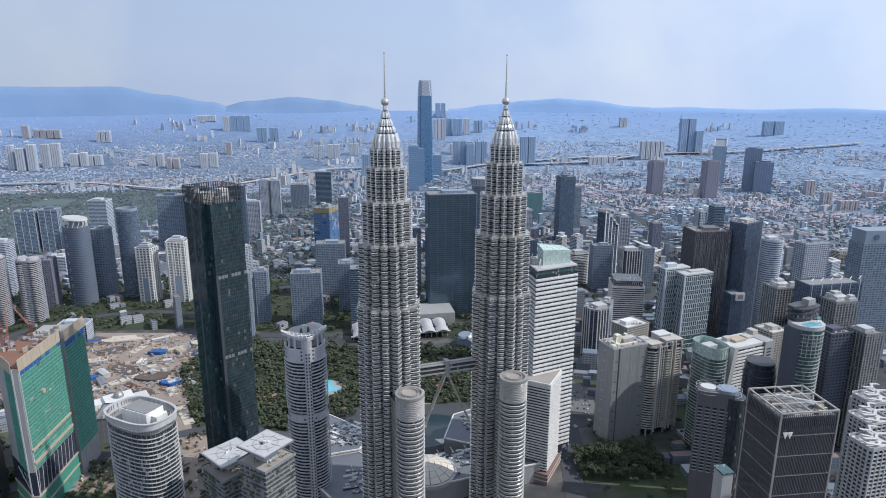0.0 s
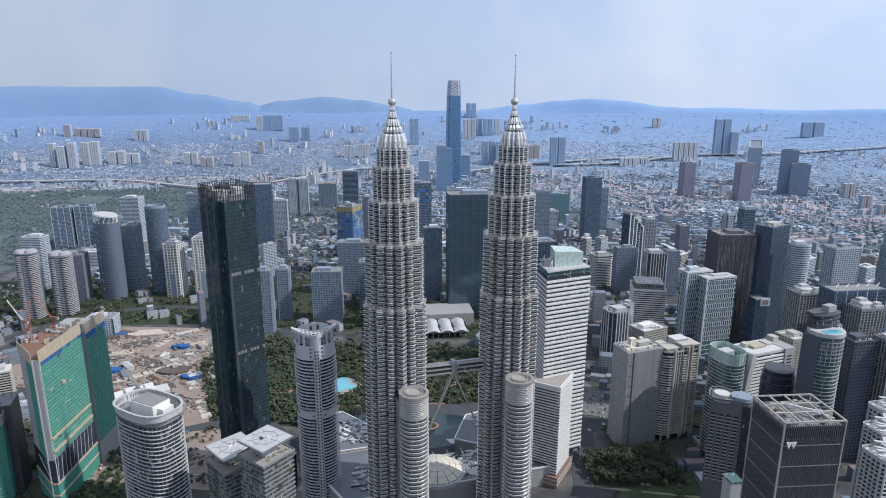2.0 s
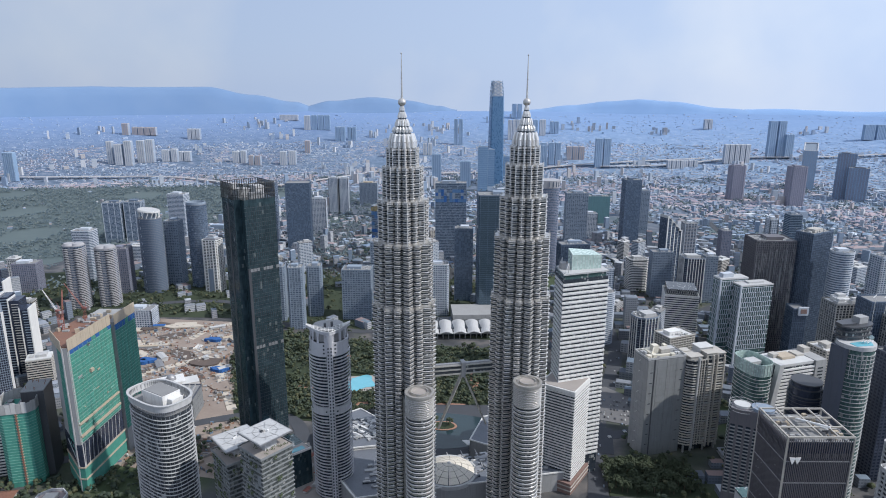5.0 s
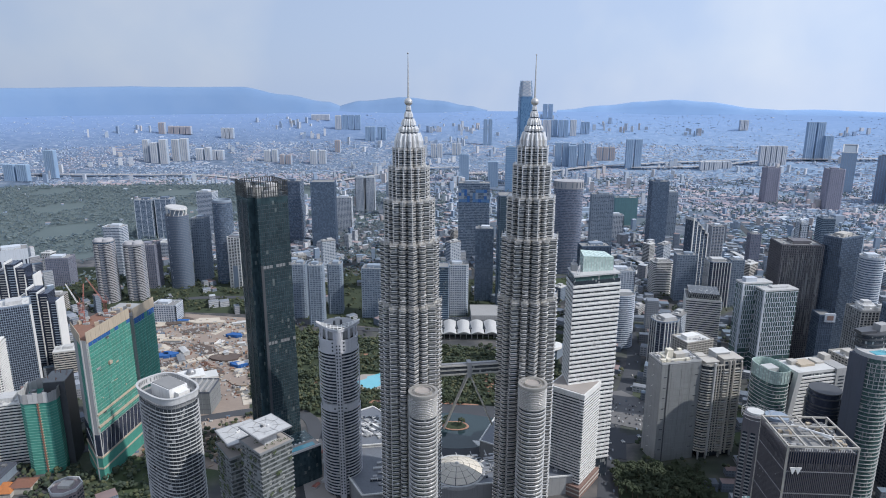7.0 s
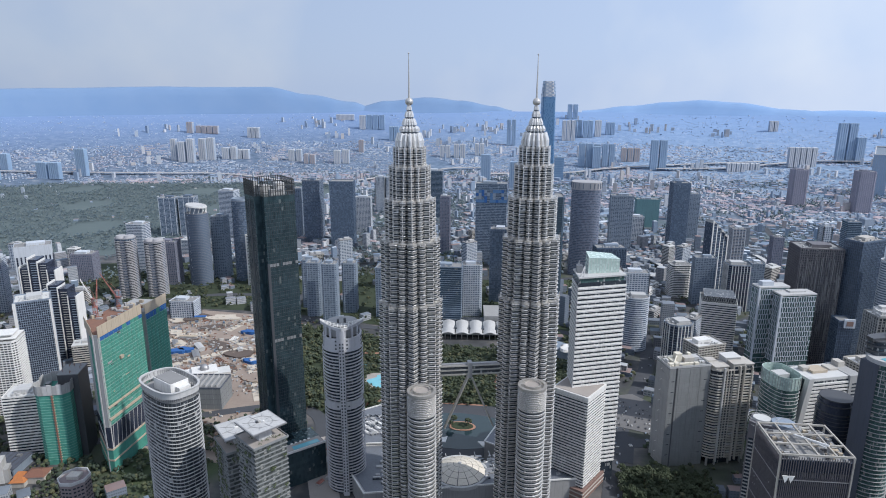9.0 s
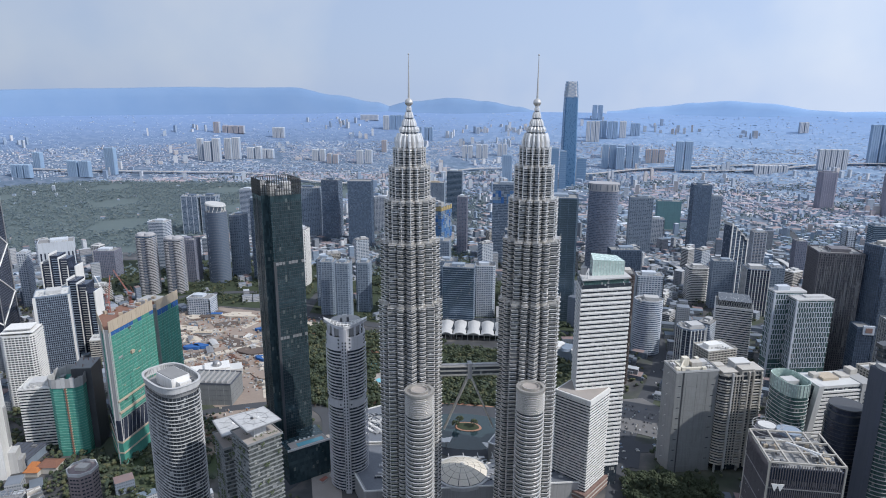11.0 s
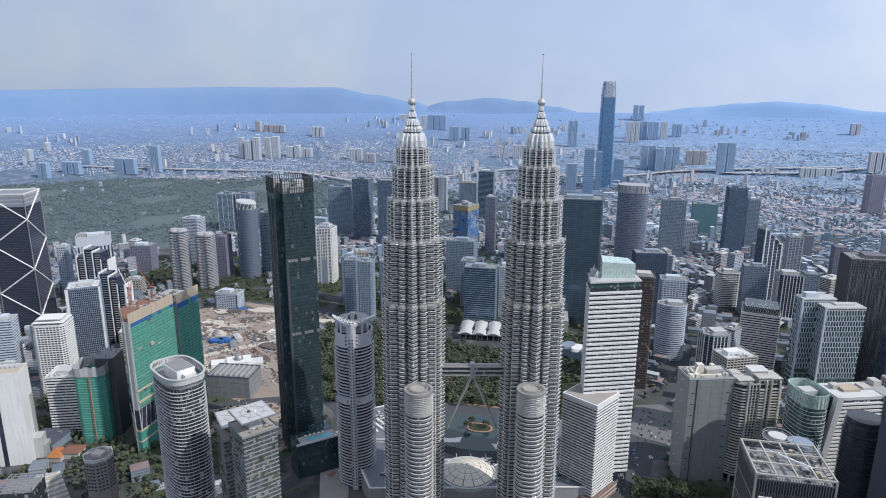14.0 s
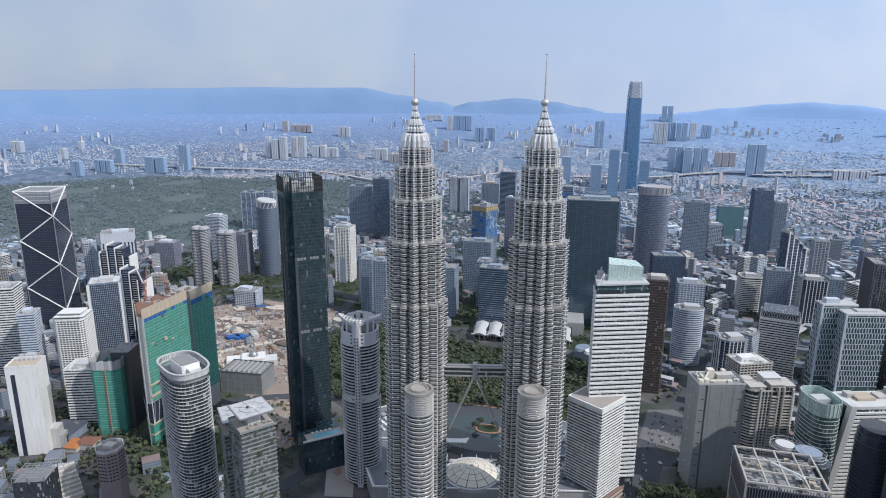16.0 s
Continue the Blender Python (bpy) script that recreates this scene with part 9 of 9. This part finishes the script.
def town():
    rng = np.random.default_rng(7)
    def in_rows(x, y, size, street):
        """Houses stand in rows along streets; each district has its own direction."""
        i, j = np.floor(x / size), np.floor(y / size)
        h = np.mod(np.sin(i * 127.1 + j * 311.7) * 43758.5453, 1.0)
        a = (h - 0.5) * 1.9
        c, s = np.cos(a), np.sin(a)
        u, v = x * c + y * s, -x * s + y * c
        k = np.round(v / street)
        v = k * street + np.where(rng.random(len(x)) < 0.5, -0.27, 0.27) * street
        return u * c - v * s, u * s + v * c, a, np.mod(h * 7.31, 1.0)
    # the two outermost rings are undersized to fit the camera's view
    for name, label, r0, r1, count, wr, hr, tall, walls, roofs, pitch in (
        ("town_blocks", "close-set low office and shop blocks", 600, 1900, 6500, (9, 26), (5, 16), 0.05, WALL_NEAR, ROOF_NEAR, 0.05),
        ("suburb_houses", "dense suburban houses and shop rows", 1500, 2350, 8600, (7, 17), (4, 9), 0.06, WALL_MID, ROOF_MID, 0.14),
        ("outer_suburb_houses", "houses and shop rows of the outer suburbs, paled by painted haze", 2300, 3300, 18000, (6, 15), (3, 7), 0.05, WALL_OUTER, ROOF_OUTER, 0.14),
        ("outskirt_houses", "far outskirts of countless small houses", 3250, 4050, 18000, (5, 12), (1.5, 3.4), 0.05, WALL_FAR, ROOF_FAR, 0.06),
        ("horizon_houses", "small houses below the hills, paled by painted haze", 4000, 4810, 8500, (4, 9), (0.8, 2.0), 0.07, WALL_RIM, ROOF_RIM, 0.04),
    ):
        x, y, r = scatter(rng, r0, r1, count)
        ok = ~near_road(x, y, 20.0)
        for poly in OPEN:
            ok &= ~inside(x, y, poly)
        wood = inside(x, y, WOODS)
        ok &= ~(wood & (rng.random(count) > np.where(r < 1750, 0.4, 0.012)))
        ok &= ~(inside(x, y, LEAFY) & (rng.random(count) > 0.2))
        ok &= ~(inside(x, y, GARDENS) & (rng.random(count) > 0.28))
        # keep greenery gaps
        gap = np.sin(x * 0.006 + 0.4) * np.sin(y * 0.0047 + 1.1) + 0.5 * np.sin(x * 0.017 + y * 0.011)
        ok &= gap < 0.95
        for fx, fy, fr in zip(FX, FY, FR):
            ok &= (x - fx) ** 2 + (y - fy) ** 2 > fr * fr
        x, y, r = x[ok], y[ok], r[ok]
        n = len(x)
        w, d = rng.uniform(*wr, n), rng.uniform(wr[0], wr[1] * 0.7, n)
        h = rng.uniform(*hr, n)
        if r0 > 1000:  # halls and shop rows among the houses
            big = rng.random(n) < 0.06
            w, d = np.where(big, w * 3.2, w), np.where(big, d * 2.2, d)
        hi = rng.random(n) < tall
        h = np.where(hi, h * rng.uniform(2.0, 4.5, n), h)
        x, y, a, district = in_rows(x, y, 260.0, 2.1 * wr[1])
        z = np.array([land(math.hypot(p - MID[0], q - MID[1])) for p, q in zip(x, y)])
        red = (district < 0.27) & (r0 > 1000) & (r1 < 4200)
        for pick, nm, lb, rf in ((~red, name, label, roofs), (red, "red_roofed_houses", "rows of small houses with haze-muted red tile roofs", ROOF_RED if r0 < 2300 else ROOF_RED_FAR)):
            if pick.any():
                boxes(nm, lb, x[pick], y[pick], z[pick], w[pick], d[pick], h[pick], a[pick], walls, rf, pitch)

    # estates of flats, in loose clusters
    cx, cy, cr = scatter(rng, 2300, 4600, 85)
    k = rng.integers(2, 9, len(cx))
    a = np.repeat(rng.uniform(-0.6, 0.6, len(cx)), k)
    x = np.repeat(cx, k) + rng.normal(0, 75, k.sum())
    y = np.repeat(cy, k) + rng.normal(0, 60, k.sum())
    r = np.hypot(x - MID[0], y - MID[1])
    ok = ~inside(x, y, WOODS) & (r > 2150) & (r < 4700) & ~near_road(x, y, 30.0)
    x, y, r, a = x[ok], y[ok], r[ok], a[ok]
    n = len(x)
    h = rng.uniform(18, 60, n) * np.where(r > 3300, 0.9, 1.0)
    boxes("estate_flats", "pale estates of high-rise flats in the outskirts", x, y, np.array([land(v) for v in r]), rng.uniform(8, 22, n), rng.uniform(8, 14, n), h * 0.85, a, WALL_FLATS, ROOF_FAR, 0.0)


town()
site_clutter()


def mid_rises():
    rng = random.Random(15)
    kinds = []
    for k in range(10):
        w, d, h = rng.uniform(18, 34), rng.uniform(15, 26), (16, 22, 28, 36, 44, 54, 64, 30, 40, 74)[k]
        wall, glass = ((PALE, GLASS_GREY), (WHITE, GLASS_DARK), (HAZE_GREY, HAZE_GLASS), (CREAM, GLASS_GREY), (HAZE_WHITE, HAZE_GLASS))[k % 5]
        bm = bmesh.new()
        prism(bm, rect(w, d), 0, h)
        body = mesh_of("body", bm, glass)
        bm = bmesh.new()
        for i in range(int(h / 3.6)):
            prism(bm, rect(w + 0.9, d + 0.9), 2.2 + 3.6 * i, 3.8 + 3.6 * i)
        for i in range(5 if k % 2 else 0):
            for q in (-1, 1):
                box(bm, -w / 2 + (i + 0.5) * w / 5, q * d / 2, h / 2, 1.2, 1.4, h)
        bands = mesh_of("floor_band", bm, wall)
        bm = bmesh.new()
        prism(bm, rect(w + 1.2, d + 1.2), h - 0.2, h + 1.3, 0.985, 0.985)
        roof = mesh_of("roof", bm, ROOFWHITE if k % 3 else ROOFGREY)
        bm = bmesh.new()
        prism(bm, rect(w * 0.4, d * 0.5), h + 1, h + 5, ox=w * 0.12)
        box(bm, -w * 0.3, 0, h + 2.2, w * 0.16, d * 0.3, 2.4)
        head = mesh_of("plant_room", bm, PALE)
        kinds.append((body, bands, roof, head))
    made = 0
    xs, ys = [], []
    while made < 88:
        b, r = radians(rng.uniform(-52, 42)), math.sqrt(rng.uniform(790 ** 2, 1750 ** 2))
        x, y = MID[0] + r * math.sin(b), MID[1] + r * math.cos(b)
        one = (np.array([x]), np.array([y]))
        if any(inside(*one, p)[0] for p in OPEN) or inside(*one, WOODS)[0] or inside(*one, GARDENS)[0] or inside(*one, LEAFY)[0] or near_road(*one, 24.0)[0]:
            continue
        if ((FX - x) ** 2 + (FY - y) ** 2 < np.maximum(44, FR) ** 2).any() or any((x - a) ** 2 + (y - c) ** 2 < 34 ** 2 for a, c in zip(xs, ys)):
            continue
        xs.append(x), ys.append(y)
        t = thing("mid_rise_block", "mid-rise office block with banded windows and roof plant", "office block", x, y, 0, math.degrees(0.5 * math.sin(x * 0.0021 + 1) + 0.5 * math.sin(y * 0.0017)), "mid-rise blocks")
        top = 10 if r > 800 else 6
        for name, me in zip(("body", "floor_band", "roof", "plant_room"), kinds[rng.randrange(top)]):
            ob = part(name, me, None, t)
            if name == "floor_band":
                ob["kind"] = "stuff"
        made += 1


mid_rises()


# ---- trees ----


def clump_mesh(seed, n, w, h, r0, r1):
    rnd = random.Random(seed)
    bm = bmesh.new()
    for _ in range(n):
        a, e = rnd.uniform(0, 6.2832), math.asin(rnd.uniform(-0.4, 1.0))
        q = rnd.uniform(0.55, 1.0)
        p = Vector((w * q * math.cos(e) * math.cos(a), w * q * math.cos(e) * math.sin(a), h * q * math.sin(e)))
        m = Matrix.Translation(p) @ Euler((rnd.uniform(0, 3), rnd.uniform(0, 3), 0)).to_matrix().to_4x4() @ Matrix.Diagonal((rnd.uniform(0.7, 1.4), rnd.uniform(0.7, 1.3), rnd.uniform(0.5, 0.9), 1))
        g = bmesh.ops.create_icosphere(bm, subdivisions=1, radius=rnd.uniform(r0, r1), matrix=m)
        for v in g["verts"]:
            v.co += Vector((rnd.uniform(-0.3, 0.3), rnd.uniform(-0.3, 0.3), rnd.uniform(-0.25, 0.25))) * r0
    return bm


def tree_parts(seed):
    rnd = random.Random(seed + 90)
    bm = bmesh.new()
    H = rnd.uniform(5, 7)
    bar(bm, (0, 0, -0.5), (0.2, 0.1, H), 0.45, 7, 0.25)
    for k in range(5):
        a = 1.26 * k + rnd.random()
        bar(bm, (0.1, 0.1, H * rnd.uniform(0.55, 0.95)), (2.6 * math.cos(a), 2.6 * math.sin(a), H + rnd.uniform(0.5, 2.5)), 0.2, 5, 0.07)
    trunk = mesh_of("trunk", bm, BARK)
    cb = clump_mesh(seed, 46, 4.6, 3.6, 0.7, 1.5)
    bmesh.ops.translate(cb, verts=cb.verts, vec=(0, 0, H + 2.0))
    return trunk, mesh_of("crown", cb, LEAF)


KINDS = [tree_parts(s) for s in range(5)]
rnd = random.Random(77)
PARK = [(-235, 775), (-70, 745), (-72, 800), (150, 800), (205, 830), (195, 985), (-20, 1005), (-260, 1060), (-300, 960)]
VERGE = [(228, 602), (330, 602), (330, 668), (240, 676)]
spots = []
while len(spots) < 70:
    x, y = rnd.uniform(-300, 330), rnd.uniform(600, 1060)
    one = (np.array([x]), np.array([y]))
    if inside(*one, VERGE)[0] and rnd.random() < 0.9 or inside(*one, PARK)[0]:
        if any((x - a) ** 2 + (y - b) ** 2 < c * c for a, b, c in ((-78, 864, 30), (-180, 900, 24), (-30, 960, 24), (20, 830, 20), (46, 742, 40))):
            continue
        spots.append((x, y))
spots += [(230 + 8.5 * (k % 12) + rnd.uniform(-3, 3), 606 + 10.5 * (k // 12) + rnd.uniform(-3, 3)) for k in range(72)]
spots += [(40 + 14 * math.cos(k), 742 + 8 * math.sin(k)) for k in range(0, 6, 2)] + [(-95 + 6 * k, 772 + (k % 3) * 5) for k in range(12)]
for x, y in spots:
    t = thing("park_tree", "broad green park tree with a dense crown", "tree", x, y, 0.3, rnd.uniform(0, 360), "park trees")
    s = rnd.uniform(0.75, 1.35)
    t.scale = (s, s, s * rnd.uniform(0.85, 1.15))
    a, b = rnd.choice(KINDS)
    part("trunk", a, None, t)
    part("crown", b, None, t)


def woods(name, label, x, y, size, seed, material, k=5, coarse=False):
    """Tree crowns past counting, as small rough clumps in one mesh."""
    rng = np.random.default_rng(seed)
    if coarse:
        iv = np.array([(1, 0, 0), (-1, 0, 0), (0, 1, 0), (0, -1, 0), (0, 0, 1), (0, 0, -1)], float)
        jf = np.array([(a, b, c) if flip else (b, a, c) for a, b, c, flip in ((0, 2, 4, 1), (0, 3, 4, 0), (1, 2, 4, 0), (1, 3, 4, 1), (0, 2, 5, 0), (0, 3, 5, 1), (1, 2, 5, 1), (1, 3, 5, 0))])
    else:
        bm = bmesh.new()
        bmesh.ops.create_icosphere(bm, subdivisions=1, radius=1.0)
        bm.verts.ensure_lookup_table()
        iv = np.array([v.co for v in bm.verts])
        jf = np.array([[v.index for v in f.verts] for f in bm.faces])
        bm.free()
    n = len(x) * k
    cx = np.repeat(x, k) + rng.normal(0, 1, n) * np.repeat(size, k) * 0.5
    cy = np.repeat(y, k) + rng.normal(0, 1, n) * np.repeat(size, k) * 0.5
    cz = np.repeat(np.array([land(math.hypot(a - MID[0], b - MID[1])) for a, b in zip(x, y)]) + size * 1.1, k) + rng.uniform(-0.4, 0.6, n) * np.repeat(size, k)
    s = np.repeat(size, k) * rng.uniform(0.25, 0.68, n)
    V = iv[None] * s[:, None, None] * rng.uniform(0.75, 1.25, (n, len(iv), 1)) * np.array([1, 1, 0.85])
    V += np.stack([cx, cy, cz], 1)[:, None, :]
    F = (jf[None] + (np.arange(n) * len(iv))[:, None, None]).reshape(-1, 3)
    me = bpy.data.meshes.new(name)
    me.from_pydata(V.reshape(-1, 3).tolist(), [], F.tolist())
    me.materials.append(material)
    return tagged(new(name, me), label, "trees", "", "stuff")


# leaf tones lifted towards blue in place of haze
LEAF_FAR = palette("hazed_far_foliage", [(0.084, 0.12, 0.138), (0.11, 0.15, 0.16), (0.07, 0.104, 0.125), (0.13, 0.168, 0.168), (0.066, 0.1, 0.122), (0.15, 0.178, 0.165)], 0, soil=(0.12, 0.16, 0.19))
rng = np.random.default_rng(3)
x, y, r = scatter(rng, 560, 1600, 13000)
ok = ~near_road(x, y, 12.0)
ok &= ~inside(x, y, OPEN[2]) & ~inside(x, y, [(-100, 560), (200, 560), (190, 730), (120, 790), (-110, 790)])
ok &= ~((x + 78) ** 2 + (y - 864) ** 2 < 900) & ~inside(x, y, [(235, 740), (335, 740), (335, 865), (235, 865)])
parkish = inside(x, y, PARK)
ok &= parkish | inside(x, y, OPEN[1]) | inside(x, y, LEAFY) | (rng.random(len(x)) < 0.42)
for fx, fy, fr in zip(FX, FY, FR):
    ok &= (x - fx) ** 2 + (y - fy) ** 2 > (fr * 0.8) ** 2
px, py = rng.uniform(-300, 210, 7000), rng.uniform(742, 1060, 7000)
pk = inside(px, py, PARK) & ~((px + 78) ** 2 + (py - 864) ** 2 < 900) & ~((px + 180) ** 2 + (py - 900) ** 2 < 500) & ~((px + 30) ** 2 + (py - 960) ** 2 < 500) & ~((px - 46) ** 2 + (py - 740) ** 2 < 2600)
pk &= rng.random(7000) < 0.7
LEAF_PARK = palette("park_foliage", [(0.034, 0.05, 0.028), (0.046, 0.062, 0.03), (0.027, 0.042, 0.027), (0.066, 0.076, 0.034), (0.04, 0.056, 0.033), (0.085, 0.084, 0.04), (0.031, 0.046, 0.032)], 0, soil=(0.05, 0.065, 0.04))
woods("park_woods", "dense dark trees of the park", px[pk], py[pk], rng.uniform(2.2, 4.4, pk.sum()), 9, LEAF_PARK, 4)
woods("street_trees", "park and street trees between the buildings", x[ok], y[ok], rng.uniform(2.8, 5.4, ok.sum()), 4, LEAF_PARK, 3)
x, y, r = scatter(rng, 1400, 3300, 52000)
w = inside(x, y, WOODS)
fair = np.sin(x * 0.012) * np.sin(y * 0.009 + 1) > 0.62
ok = (w & ~fair & (rng.random(len(x)) < 0.95)) | (~w & (rng.random(len(x)) < np.where(inside(x, y, GARDENS), 0.75, np.where(np.sin(x * 0.011 + 0.5) * np.sin(y * 0.013) + 0.6 * np.sin(x * 0.031 - y * 0.027) > 0.55, 0.7, 0.07))))
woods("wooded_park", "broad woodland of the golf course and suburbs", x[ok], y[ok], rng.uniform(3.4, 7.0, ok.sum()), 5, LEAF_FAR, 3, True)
gx, gy = rng.uniform(-560, -235, 760), rng.uniform(470, 700, 760)
ok = ~near_road(gx, gy, 11.0)
for fx, fy, fr in zip(FX, FY, FR):
    ok &= (gx - fx) ** 2 + (gy - fy) ** 2 > (fr * 0.72) ** 2
woods("garden_trees", "dark garden and street trees among the towers", gx[ok], gy[ok], rng.uniform(2.6, 5.0, ok.sum()), 17, LEAF_PARK)
gx, gy = rng.uniform(-275, -195, 160), rng.uniform(745, 1080, 160)
ok = ~inside(gx, gy, [(-275, 745), (-235, 745), (-285, 1000), (-330, 1000)])
woods("hedge_trees", "belt of trees along the edge of the building site", gx[ok], gy[ok], rng.uniform(3.0, 5.0, ok.sum()), 18, LEAF_PARK)
